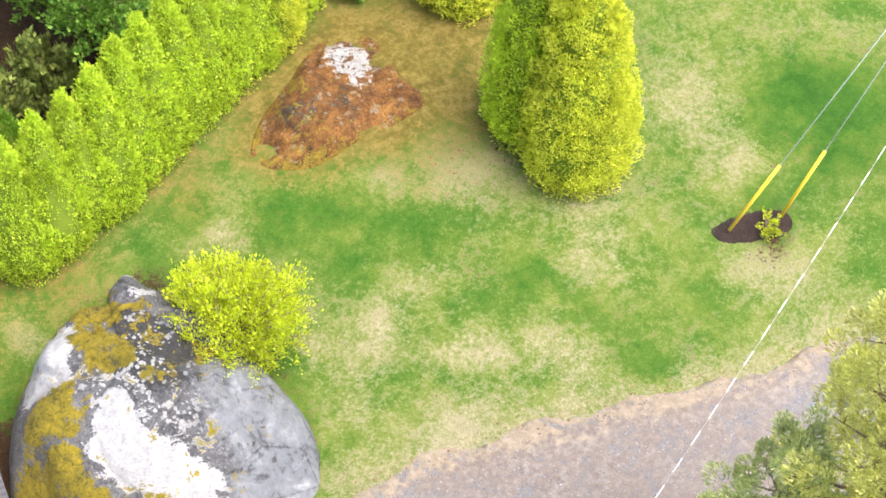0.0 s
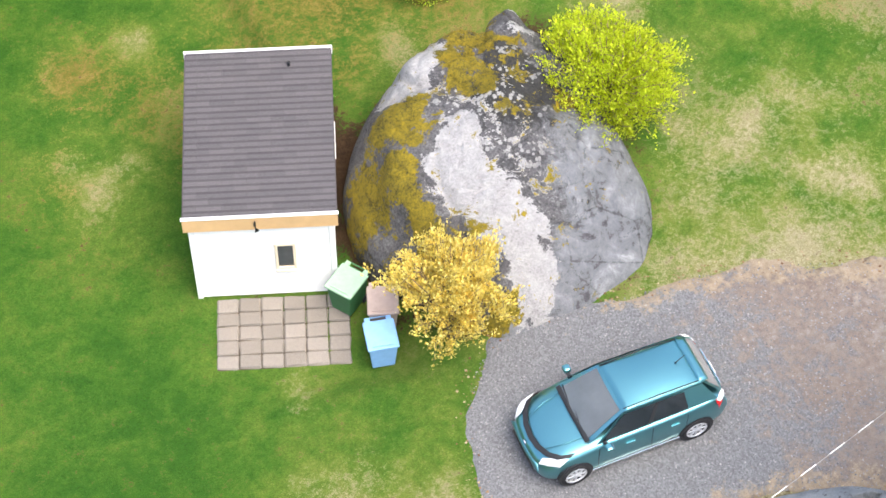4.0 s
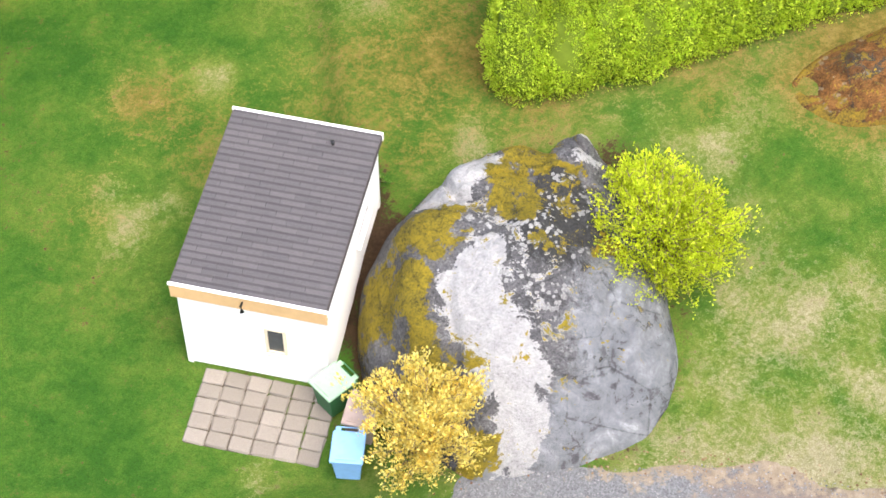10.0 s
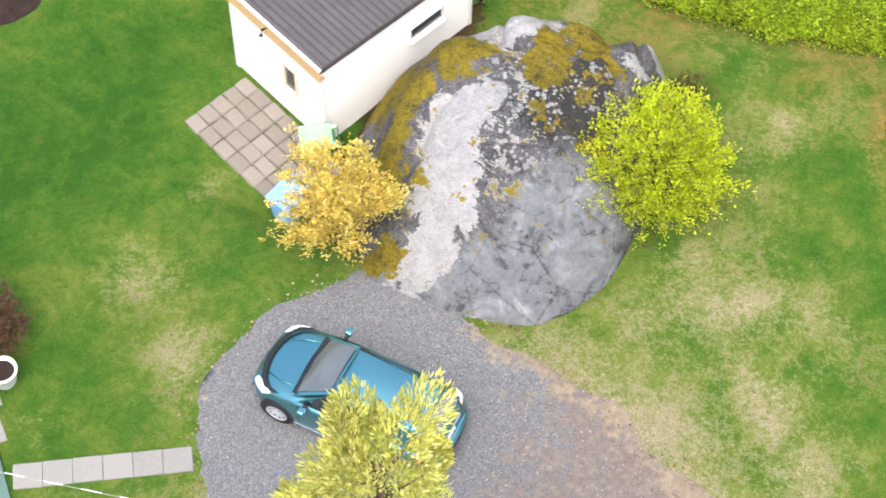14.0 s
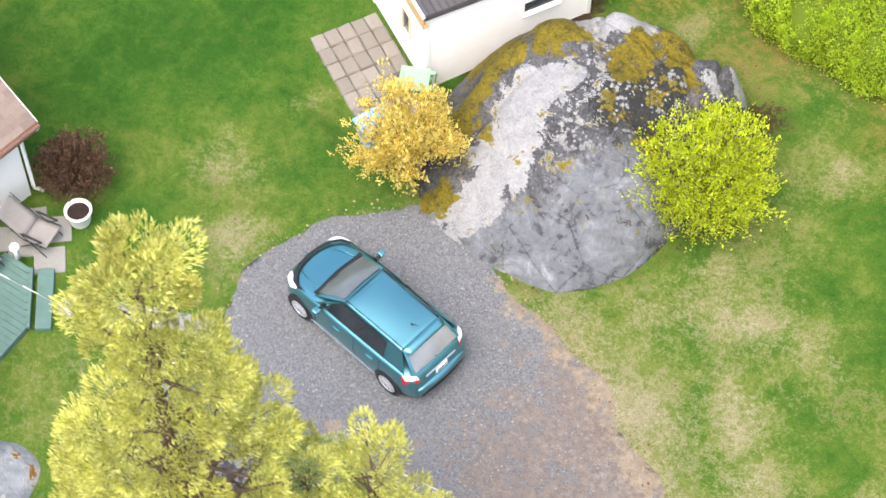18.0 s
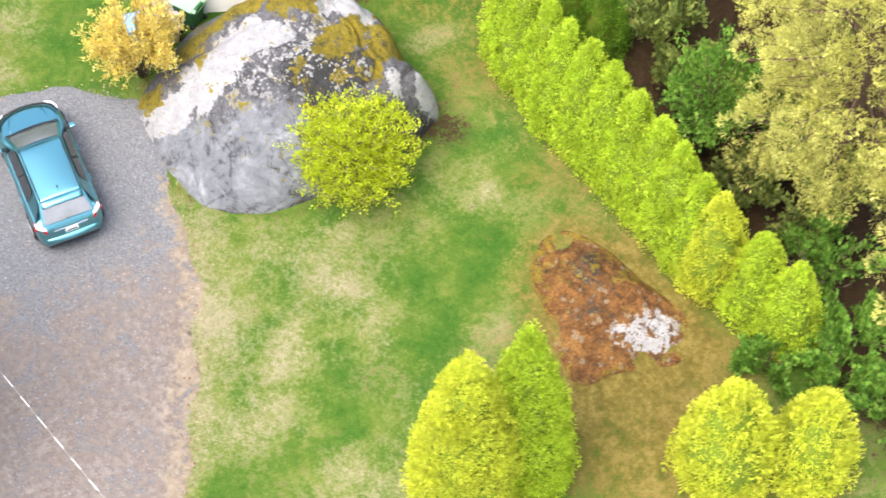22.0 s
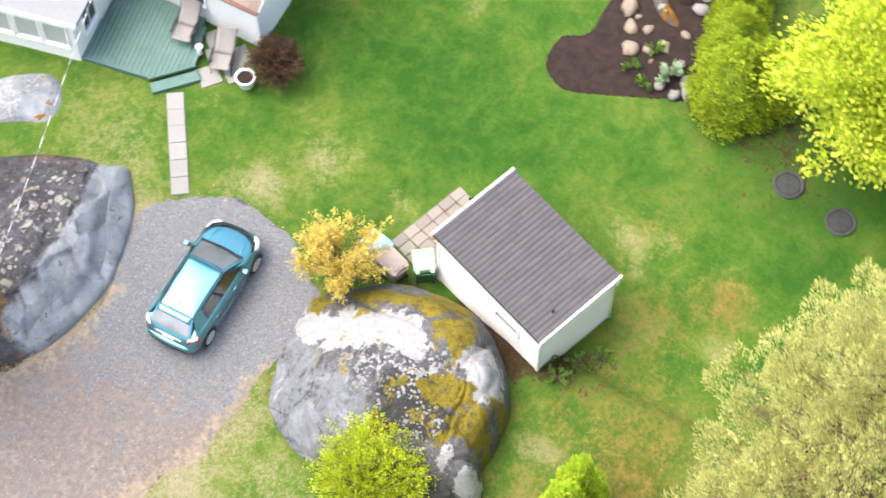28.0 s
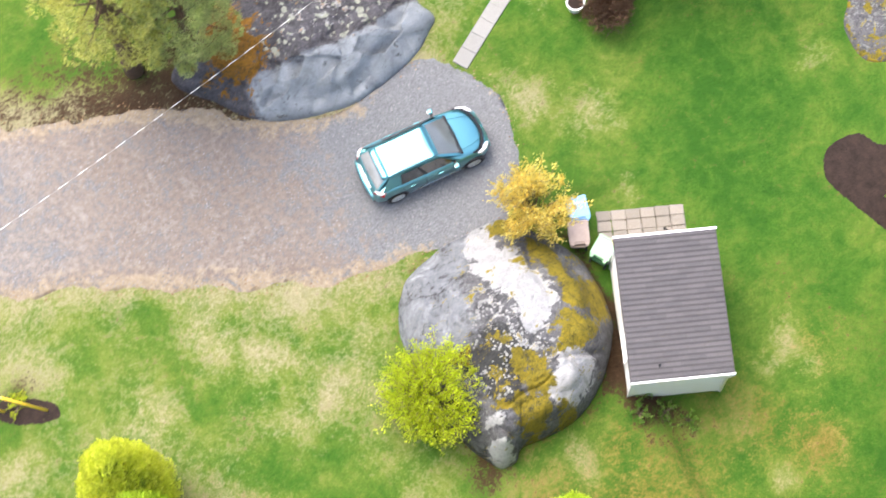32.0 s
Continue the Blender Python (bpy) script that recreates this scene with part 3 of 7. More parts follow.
def sheet(name, poly, material, label, category, lift, step=0.16, ragged=0.18, attrs=None, crown=0.0):
    """A ground cover cut from a fine grid along a ragged outline."""
    xs = np.arange(min(p[0] for p in poly) - 0.5, max(p[0] for p in poly) + 0.5, step)
    ys = np.arange(min(p[1] for p in poly) - 0.5, max(p[1] for p in poly) + 0.5, step)
    X, Y = np.meshgrid(xs, ys)
    d = gap_to(poly, X, Y) * np.where(inside(poly, X, Y), 1, -1) + ragged * wave_noise(X, Y, 4.0, 5)
    gy_, gx_ = np.gradient(d, step)
    norm = np.maximum(np.hypot(gx_, gy_), 0.3)
    pull = np.where((d < 0) & (d > -1.6 * step), -d, 0)
    X, Y = X + gx_ / norm * pull, Y + gy_ / norm * pull
    keep = d > -1.45 * step
    d = np.maximum(d, 0)
    Z = height(X, Y) + lift * np.clip(d / 0.25, -1, 1) - 0.012 * (d <= 0) + crown * np.clip(d / 1.5, 0, 1) + 0.012 * wave_noise(X, Y, 3.0, 6)
    index = -np.ones(X.shape, int)
    use = np.zeros(X.shape, bool)
    cells = keep[:-1, :-1] & keep[1:, :-1] & keep[:-1, 1:] & keep[1:, 1:]
    for a, b in ((0, 0), (1, 0), (0, 1), (1, 1)):
        use[a:a + cells.shape[0], b:b + cells.shape[1]] |= cells
    index[use] = np.arange(use.sum())
    verts = np.stack([X[use], Y[use], Z[use]], 1)
    r, c = np.nonzero(cells)
    faces = np.stack([index[r, c], index[r, c + 1], index[r + 1, c + 1], index[r + 1, c]], 1).tolist()
    values = {k: f(X[use], Y[use]) for k, f in (attrs or {}).items()}
    return solo(name, raw_mesh(name, verts, faces, material, True, values), None, label, category, kind="structure")


driveway = sheet("driveway", DRIVE, M_GRAVEL, "grey gravel driveway strewn with brown litter", "driveway", 0.03,
                 attrs={"litter": lambda x, y: np.clip(0.92 * sig((-2.7 - x) / 0.7) - 0.3 * sig((-11 - x) / 1.5) + 0.5 * np.exp(-(gap_to(DRIVE, x, y) / 0.45) ** 2) * sig((-1.2 - x) / 0.5), 0, 1),
                        "pale": lambda x, y: 0.50 * sig((-5.5 - x) / 1.8) + 0.12 * wave_noise(x, y, 1.2, 8) + 0.25 * blob(x, y, -3.8, -0.3, 2.0, 1.2),
                        "verge": lambda x, y: 0.95 * np.exp(-(gap_to(DRIVE, x, y) / 0.6) ** 2) * (0.2 + 0.8 * sig((-0.8 - x) / 0.5))})
road = sheet("road", [(-21.9, -0.5), (-23.6, -14.0), (-34, -40), (-60, -40), (-46, 6), (-34, 9.5)], M_ASPHALT, "pale grey asphalt street at the lot's edge", "road", 0.03, step=0.5, ragged=0.02)


# ---- rocks ----
def rock(name, outline, top, centre, material, label, power=0.8, rough=0.1, paint=None, rings=44, seed=2, steps=10, squash=1.0, sink=0.15, steep=None, fold=None, calm=None):
    """A boulder or outcrop: a lumpy dome over a closed outline. paint gives its colour masks from x, y, z; steep the dome's power by bearing."""
    ring = np.array(rounded(outline, steps))
    n = len(ring)
    centre = np.array(centre)
    k = np.repeat((np.arange(rings + 1) / rings) ** 0.7, n)
    edge = np.tile(ring, (rings + 1, 1))
    wob = 1 + (0.016 * wave_noise(edge[:, 0], edge[:, 1], 2.2, seed + 3) + 0.005 * wave_noise(edge[:, 0], edge[:, 1], 8.0, seed + 4)) * k
    P = centre + (edge - centre) * (k * wob)[:, None]
    x, y, r = P[:, 0], P[:, 1], k
    bearing = np.arctan2(y - centre[1], x - centre[0])
    pw = power if steep is None else steep(bearing)
    dome = (1 - r ** (2 * squash)).clip(0) ** pw
    lumps = wave_noise(x, y, 1.0, seed) * rough * 1.6 + wave_noise(x, y, 2.6, seed + 1) * rough * 0.8
    grain = np.array([noise.turbulence((float(px_), float(py_), 0.3 * seed), 5, True, noise_basis="PERLIN_ORIGINAL") for px_, py_ in zip(x * 0.9, y * 0.9)]) - 0.5
    crack = -np.exp(-(wave_noise(x, y, 0.8, seed + 5) / 0.035) ** 2) * 0.5 - np.exp(-(wave_noise(x, y, 1.3, seed + 7) / 0.03) ** 2) * 0.35
    relief = lumps + grain * rough * 2.2 + crack * rough * (0.6 + 0.8 * (grain > 0))
    if calm is not None:
        relief = relief * calm(x, y)
    if fold is not None:
        relief = relief + fold(x, y)
    z = height(x, y) - sink + (top + sink) * dome + relief * np.clip((1 - r) * 7, 0, 1)
    V = np.stack([x, y, z], 1)
    faces = [(q * n + i, (q + 1) * n + i, (q + 1) * n + (i + 1) % n, q * n + (i + 1) % n) for q in range(1, rings) for i in range(n)]
    faces += [(0, n + i, n + (i + 1) % n) for i in range(n)]
    masks = paint(V[:, 0], V[:, 1], V[:, 2], r) if paint else {}
    for key in ("dark", "white", "moss", "lichen", "blue"):
        masks.setdefault(key, np.zeros(len(V)))
    return solo(name, raw_mesh(name, V, faces, material, True, masks), None, label, "rock")


WHITE_PATCHES = [
    [(0.33, -2.5), (0.9, -2.6), (0.72, -3.7), (1.22, -3.99), (1.15, -4.45), (1.42, -5.17), (1.54, -5.81), (1.42, -6.21), (0.82, -6.47), (0.61, -6.86), (0.14, -6.73), (0.11, -6.27), (0.25, -5.83), (0.18, -5.27), (-0.12, -4.97), (-0.25, -4.34), (-0.33, -3.78), (-0.25, -3.27)],
    [(0.55, -7.45), (1.39, -7.5), (1.62, -7.95), (1.25, -8.6), (0.81, -8.84), (0.44, -9.02), (0.32, -8.67), (0.0, -8.78), (-0.18, -8.41), (0.16, -8.08), (0.46, -8.03)],
    [(-1.9, -8.3), (-1.35, -8.44), (-1.36, -8.63), (-1.66, -8.71), (-1.93, -8.55)],
    [(-1.94, -8.92), (-1.68, -9.2), (-1.44, -9.6), (-1.87, -9.6), (-2.2, -9.33), (-2.09, -9.04)]]
MOSS_HUMP = [
    [(1.26, -6.33), (1.6, -6.36), (1.98, -6.87), (2.14, -7.27), (1.75, -7.66), (1.4, -7.62), (0.9, -7.34), (1.07, -6.86)],
    [(1.62, -3.76), (2.17, -4.48), (2.21, -5.59), (2.24, -6.39), (1.89, -6.68), (1.55, -6.12), (1.84, -5.42), (1.59, -4.86), (1.42, -4.31)],
    [(2.4, -5.42), (2.87, -5.68), (3.06, -6.26), (2.64, -6.94), (2.32, -6.95), (2.25, -6.21), (2.16, -5.68)]]
MOSS_TOP = [
    [(-0.42, -6.94), (0.44, -7.38), (0.23, -8.11), (-0.18, -8.41), (-0.5, -8.17), (-0.64, -7.75), (-0.75, -7.42), (-0.69, -7.13)],
    [(-0.84, -7.94), (-0.14, -8.5), (-0.14, -8.87), (-0.43, -9.2), (-0.85, -9.2), (-1.16, -8.77), (-1.11, -8.31)],
    [(0.0, -8.78), (0.48, -8.92), (0.52, -9.2), (-0.05, -9.2)], [(-1.08, -6.15), (-0.9, -6.15), (-1.15, -6.46), (-1.32, -6.45)], [(-0.71, -6.37), (-0.38, -6.46), (-0.5, -6.69), (-0.79, -6.62)],
    [(-1.52, -7.9), (-1.18, -8.28), (-1.31, -8.37), (-1.58, -8.19)], [(0.62, -2.75), (1.3, -2.8), (1.2, -3.3), (0.7, -3.2)], [(-2.01, -6.23), (-1.6, -6.29), (-1.85, -6.62), (-2.09, -6.38)]]
DARK_PATCHES = [
    [(-1.57, -6.41), (-0.79, -6.62), (-0.34, -7.13), (-0.68, -7.64), (-0.9, -8.25), (-1.32, -8.03), (-1.59, -7.17), (-1.78, -6.84)],
    [(-1.25, -6.0), (-0.6, -6.1), (0.1, -6.9), (-0.1, -7.3), (-0.6, -6.9), (-1.1, -6.5)]]


def depth_in(polys, x, y):
    """How far points lie inside the nearest of some outlines; below zero outside."""
    return np.max([gap_to(p, x, y) * np.where(inside(p, x, y), 1, -1) for p in polys], axis=0)


def boulder_paint(x, y, z, r):
    b = lambda *a: blob(x, y, *a)
    lobes = 0.14 * wave_noise(x, y, 5.5, 71) + 0.06 * wave_noise(x, y, 11.0, 72)
    edge = lambda polys, gain, top: np.clip(0.5 + gain * (depth_in(polys, x, y) + lobes), -0.9, top)
    smooth = np.clip(1.2 * b(-2.2, -4.5, 1.3, 1.9, 20) + 1.1 * b(-1.0, -3.1, 1.5, 0.8, 10) + 0.8 * b(1.2, -2.7, 0.9, 0.35), 0, 1)
    white = edge(WHITE_PATCHES, 4.2, 1.9) + 0.12
    white = np.maximum(white, 0.42 * b(0.15, -7.0, 0.8, 0.9) + 0.12 + 0.25 * b(-0.2, -5.6, 0.9, 1.1) - 0.15)
    white = white - 0.5 * b(0.35, -4.6, 0.22, 0.4, 30) - 0.4 * b(0.75, -8.05, 0.08, 0.4, -25) + 0.7 * b(0.5, -8.25, 0.55, 0.3, -15) + 0.6 * b(-1.45, -8.3, 0.25, 0.15) + 0.8 * b(-1.95, -9.1, 0.2, 0.22)
    moss = np.maximum(edge(MOSS_HUMP, 3.4, 1.9) + 0.22, edge(MOSS_TOP, 3.4, 0.95) + 0.12 + 0.25 * wave_noise(x, y, 7.0, 73))
    moss = np.maximum(moss, 0.40 * b(1.3, -4.6, 0.5, 0.9) + 0.42 * b(0.9, -6.9, 0.5, 0.5) + 0.4 * b(-0.9, -7.6, 0.9, 1.3) + 0.36 * b(2.5, -4.7, 0.7, 0.9))
    dark = np.maximum(edge(DARK_PATCHES, 2.6, 1.6) + 0.25, 0.36 * b(-0.6, -6.3, 1.0, 0.7) + 0.40 * b(-2.1, -3.75, 0.4, 0.3) + 0.35 * b(-2.4, -5.1, 0.35, 0.3))
    # The outermost rim is darkened all round as painted contact shade.
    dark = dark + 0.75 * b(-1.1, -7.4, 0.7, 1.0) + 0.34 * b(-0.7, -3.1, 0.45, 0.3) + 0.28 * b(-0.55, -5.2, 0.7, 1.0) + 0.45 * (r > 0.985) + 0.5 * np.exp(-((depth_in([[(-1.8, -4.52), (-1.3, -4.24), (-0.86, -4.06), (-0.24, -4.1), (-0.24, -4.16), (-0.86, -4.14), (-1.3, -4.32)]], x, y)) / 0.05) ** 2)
    # Undercut end and shed-side edge: shade of the recesses painted dark.
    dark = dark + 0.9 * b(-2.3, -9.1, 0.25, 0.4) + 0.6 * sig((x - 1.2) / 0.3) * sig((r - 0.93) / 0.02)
    lichen = np.clip(1.3 * b(-0.6, -6.1, 1.2, 1.5) + 0.6 * b(-0.9, -8.2, 1.2, 1.2) + 0.8 * b(0.2, -6.9, 0.7, 0.7), 0, 1) * (1 - 0.9 * smooth)
    return dict(white=white, moss=moss, dark=dark, lichen=lichen, blue=smooth + 0.2)


def boulder_steep(b):
    north = np.clip(np.sin(b), 0, 1)
    return 0.40 + 0.38 * north ** 1.2 + 0.06 * np.clip(-np.cos(b), 0, 1)


def boulder_fold(x, y):
    """The mossy hump, the ledges and the clefts of the boulder."""
    b = lambda *a: blob(x, y, *a)
    w = 0.10 * wave_noise(x, y, 3.5, 44)
    lumps = 0.34 * b(-0.3, -8.85, 0.9, 0.4) + 0.22 * b(1.6, -6.9, 0.7, 0.75, -12) + 0.14 * b(1.9, -5.4, 0.35, 1.0, 10) + 0.36 * b(0.6, -8.25, 0.75, 0.55) + 0.22 * b(-1.6, -8.5, 0.5, 0.5) + 0.30 * b(-1.9, -9.1, 0.3, 0.35)
    shelf = -0.30 * sig((x - 2.22 - 0.12 * np.sin(3 * y) + w) / 0.05) * sig((-4.9 - y) / 0.25) * sig((y + 7.6) / 0.3) * np.clip((3.05 - x) / 0.4, 0, 1)
    cut = lambda d, wide, deep: deep * np.exp(-(d / wide) ** 2)
    cleft = cut(x - 0.95 + 0.35 * (y + 8.0) + w, 0.07, 0.18) * sig((-7.55 - y) / 0.1) + cut(y + 7.62 + 0.12 * x + w, 0.07, 0.16) * sig((x - 0.5) / 0.15)
    cleft = cleft + cut(y + 8.05 - 0.15 * x + w, 0.06, 0.10) * sig((0.4 - x) / 0.2) * sig((x + 1.4) / 0.2) + cut(y + 4.14 - 0.22 * (x + 0.9) + 0.5 * w, 0.035, 0.10) * sig((-0.25 - x) / 0.06) * sig((x + 1.75) / 0.08)
    cleft = cleft + cut(x + 1.62 - 0.33 * (y + 5.3) + 0.4 * w, 0.035, 0.05) * sig((-4.8 - y) / 0.1) * sig((y + 5.9) / 0.1) + cut(x + 1.55 + 0.6 * (y + 8.9) + w, 0.07, 0.22) * sig((-8.7 - y) / 0.08) + cut(x - 1.25 - 0.1 * (y + 5) + w, 0.09, 0.10) * sig((-4.2 - y) / 0.2) * sig((y + 6.2) / 0.2)
    ledge = 0.10 * np.tanh((-5.95 - y - 0.15 * x + 1.5 * w) / 0.07) * sig((-0.3 - x) / 0.15) + 0.05 * np.tanh((-3.75 - y + 0.45 * x + 2 * w) / 0.08) * sig((0.1 - x) / 0.2) + 0.05 * np.tanh((-1.9 - x + 0.25 * (y + 4) + 1.5 * w) / 0.06) * sig((y + 5.4) / 0.15)
    return lumps + shelf - cleft + ledge


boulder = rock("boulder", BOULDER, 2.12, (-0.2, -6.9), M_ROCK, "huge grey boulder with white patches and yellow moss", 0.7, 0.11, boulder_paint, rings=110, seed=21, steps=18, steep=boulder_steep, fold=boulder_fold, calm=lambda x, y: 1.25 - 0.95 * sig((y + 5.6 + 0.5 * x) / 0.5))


def outcrop_paint(x, y, z, r):
    b = lambda *a: blob(x, y, *a)
    front = sig((4.4 - y + 0.12 * wave_noise(x, y, 3.0, 9) + 0.10 * np.abs(x + 0.9) - 0.25) / 0.12) * sig((x + 3.9) / 0.2) + b(1.7, 4.0, 0.7, 0.6)
    front = np.clip(front, 0, 1)
    return dict(lichen=np.clip(1.9 * b(-1.2, 5.2, 2.2, 1.0, -5) + b(-1.9, 7.0, 0.8, 1.4) + 0.5 * b(0.3, 5.4, 1.0), 0, 1) * (1 - front), white=0.30 * b(-1.2, 5.2, 1.4, 0.6) - 0.3 * front + 0.25 * b(-3.1, 4.75, 0.6, 0.3), dark=0.45 * (1 - front) * b(-0.2, 6.6, 3.0, 2.0) + 0.3 * b(-4.6, 4.2, 0.6, 0.6),
                moss=1.3 * b(-3.75, 5.5, 0.95, 1.3) + 0.8 * b(-3.8, 6.9, 0.6, 0.9) + 0.5 * b(-3.55, 4.6, 0.35, 0.4) + 0.5 * b(1.7, 6.0, 0.4, 1.2, 15) - 0.4 * front, blue=1.3 * front)


def facets(x, y, n, box_, tilt, seed):
    """Flat chipped faces: each point takes the slope of its nearest centre."""
    g = np.random.default_rng(seed)
    cx, cy = g.uniform(box_[0], box_[1], n), g.uniform(box_[2], box_[3], n)
    sx, sy, up = g.normal(0, tilt, n), g.normal(0, tilt, n), g.normal(0, tilt * 0.12, n)
    near = np.argmin((x[:, None] - cx) ** 2 + ((y[:, None] - cy) * 1.6) ** 2, axis=1)
    return np.clip((x - cx[near]) * sx[near] + (y - cy[near]) * sy[near] + up[near], -0.22, 0.22)


def outcrop_fold(x, y):
    d = y - (3.3 + 0.12 * (x + 1.0) + 0.25 * np.sin(1.7 * x + 0.5))
    chips = facets(x, y, 34, (-5, 2.6, 2.6, 4.9), 0.32, 3) * sig((4.7 - y) / 0.15)
    return chips - 0.13 * np.clip(y - 4.4, 0, 5) + 0.16 * np.tanh(d / 0.12) * np.exp(-((x + 0.5) / 2.4) ** 2) + 0.035 * np.sin(5 * (y + 0.3 * x) + wave_noise(x, y, 1.0, 12)) * blob(x, y, -0.5, 3.6, 3.5, 0.7)


outcrop = rock("rock_outcrop", [(-5.8, 5.6), (-5.0, 4.5), (-4.3, 3.55), (-3.3, 2.95), (-2.2, 2.62), (-1.2, 2.52), (-0.5, 2.58), (0.5, 2.85), (1.3, 3.2), (1.9, 3.6), (2.3, 4.0), (2.05, 4.6), (1.9, 5.4), (1.4, 6.6), (0.7, 7.6), (-0.1, 8.6), (-1.4, 8.7), (-3.2, 7.6), (-4.6, 6.6)], 1.05, (-0.9, 5.5), M_OUTCROP, "dark flat-topped rock outcrop dotted with pale lichen", 0.40, 0.10, outcrop_paint, rings=80, seed=31, steps=14, fold=outcrop_fold, calm=lambda x, y: 1.2 - 0.75 * sig((4.4 - y) / 0.25))
rock("rock_outcrop", [(2.1, 9.2), (3.0, 8.9), (3.6, 8.2), (3.9, 7.4), (3.3, 6.8), (2.5, 6.8), (2.1, 7.5), (1.6, 8.5)], 0.2, (2.8, 7.9), M_OUTCROP, "low pale blue-grey rock showing through the grass", 0.5, 0.06, lambda x, y, z, r: dict(white=0.16 + 0.6 * blob(x, y, 2.3, 8.6, 0.8, 0.8), blue=1.3 * np.ones(len(x)), dark=0.5 * blob(x, y, 3.2, 8.1, 0.4) + 0.15 * (r > 0.95)), rings=30, seed=41, sink=0.1)
mound = rock("rock_mound", MOUND, 0.30, (-8.65, -10.68), M_MOUND, "low rust-brown mossy mound with white lichen", 0.5, 0.13, lambda x, y, z, r: dict(white=1.1 * blob(x, y, -9.90, -11.58, 0.6, 0.65) + 0.55 * blob(x, y, -9.65, -10.78, 0.3) + 0.6 * blob(x, y, -7.30, -9.53, 0.4, 0.2) + 0.5 * blob(x, y, -8.45, -10.38, 0.25) - 0.12, moss=0.5 * blob(x, y, -7.35, -9.98, 0.9) + 0.4 * blob(x, y, -8.35, -11.58, 1.0, 0.6) + 0.5 * sig((r - 0.86) / 0.04), dark=0.24 + 0.3 * blob(x, y, -7.75, -10.78, 0.9, 0.6) + 0.2 * wave_noise(x, y, 3, 4), lichen=0.35 * np.ones(len(x))), rings=44, seed=51, sink=0.06)
rock("stone_slab", [(16.3, -2.9), (15.95, -3.25), (16.9, -3.2), (17.6, -2.6), (17.9, -1.5), (17.9, -0.4), (17.0, 0.2), (16.6, -0.9), (16.5, -2.0)], 0.22, (17.05, -1.5), M_ROCK, "flat pale stained stone slab round the fire pit", 0.3, 0.03, lambda x, y, z, r: dict(white=0.62 * np.ones(len(x)), moss=0.25 * (r > 0.9), blue=0.3 * np.ones(len(x))), rings=24, seed=66, sink=0.05)
rock("rock_outcrop", [(14.2, 1.2), (14.3, -0.5), (13.6, -1.6), (13.7, -2.9), (14.9, -3.2), (16.0, -3.1), (16.4, -1.6), (17.0, -0.2), (16.2, 1.4)], 0.30, (15.2, -0.9), M_ROCK, "flat lichen-crusted bedrock in the lawn", 0.4, 0.07, lambda x, y, z, r: dict(white=0.5 * blob(x, y, 15.6, -1.6, 0.8, 1.0) + 0.55 * blob(x, y, 15.9, -2.6, 0.5) + 0.3 * blob(x, y, 14.6, -2.2, 0.7), moss=0.6 * blob(x, y, 14.3, -2.7, 0.6) + 0.5 * blob(x, y, 15.0, -1.2, 0.8) + 0.45 * (r > 0.9), blue=0.45 * np.ones(len(x)), lichen=0.35 * np.ones(len(x))), rings=36, seed=61, sink=0.06)


# ---- shed ----
SHED = Matrix.Translation((4.25, -7.71, -0.53)) @ Matrix.Rotation(radians(-19.9), 4, "Z")
shed = thing("shed", SHED, "small white wooden shed with a dark shingled roof", "shed")
W, L0, L1, WALL = 1.36, -2.0, 2.0, 2.58


def boards(parent, a, b, z0, z1, normal, holes=(), thick=0.022, tall=0.145):
    """Lapped boards from a to b along one wall, broken at the openings (from, to, low, high)."""
    a, b = Vector(a), Vector(b)
    length = (b - a).length
    turn = math.atan2((b - a).y, (b - a).x)
    flip = 1 if Vector((-(b - a).y, (b - a).x)).dot(Vector(normal)) > 0 else -1
    z = z0
    while z < z1 - 0.02:
        top = min(z + tall, z1)
        spans = [(0, length)]
        for h0, h1, low, high in holes:
            if top > low + 0.01 and z < high - 0.01:
                spans = [s for q0, q1 in spans for s in ((q0, min(q1, h0)), (max(q0, h1), q1)) if s[1] - s[0] > 0.02]
        for q0, q1 in spans:
            v = [(q0, 0.03 * flip, z), (q1, 0.03 * flip, z), (q1, 0.008 * flip, top), (q0, 0.008 * flip, top), (q0, -0.01 * flip, z), (q1, -0.01 * flip, z), (q1, -0.01 * flip, top), (q0, -0.01 * flip, top)]
            f = [(0, 1, 2, 3), (5, 4, 7, 6), (4, 5, 1, 0), (3, 2, 6, 7), (1, 5, 6, 2), (4, 0, 3, 7)]
            part("board", raw_mesh("board", v, f if flip < 0 else [q[::-1] for q in f], M_WHITE), None, parent, m=Matrix.Translation((a.x, a.y, 0)) @ Matrix.Rotation(turn, 4, "Z"))
        z = top


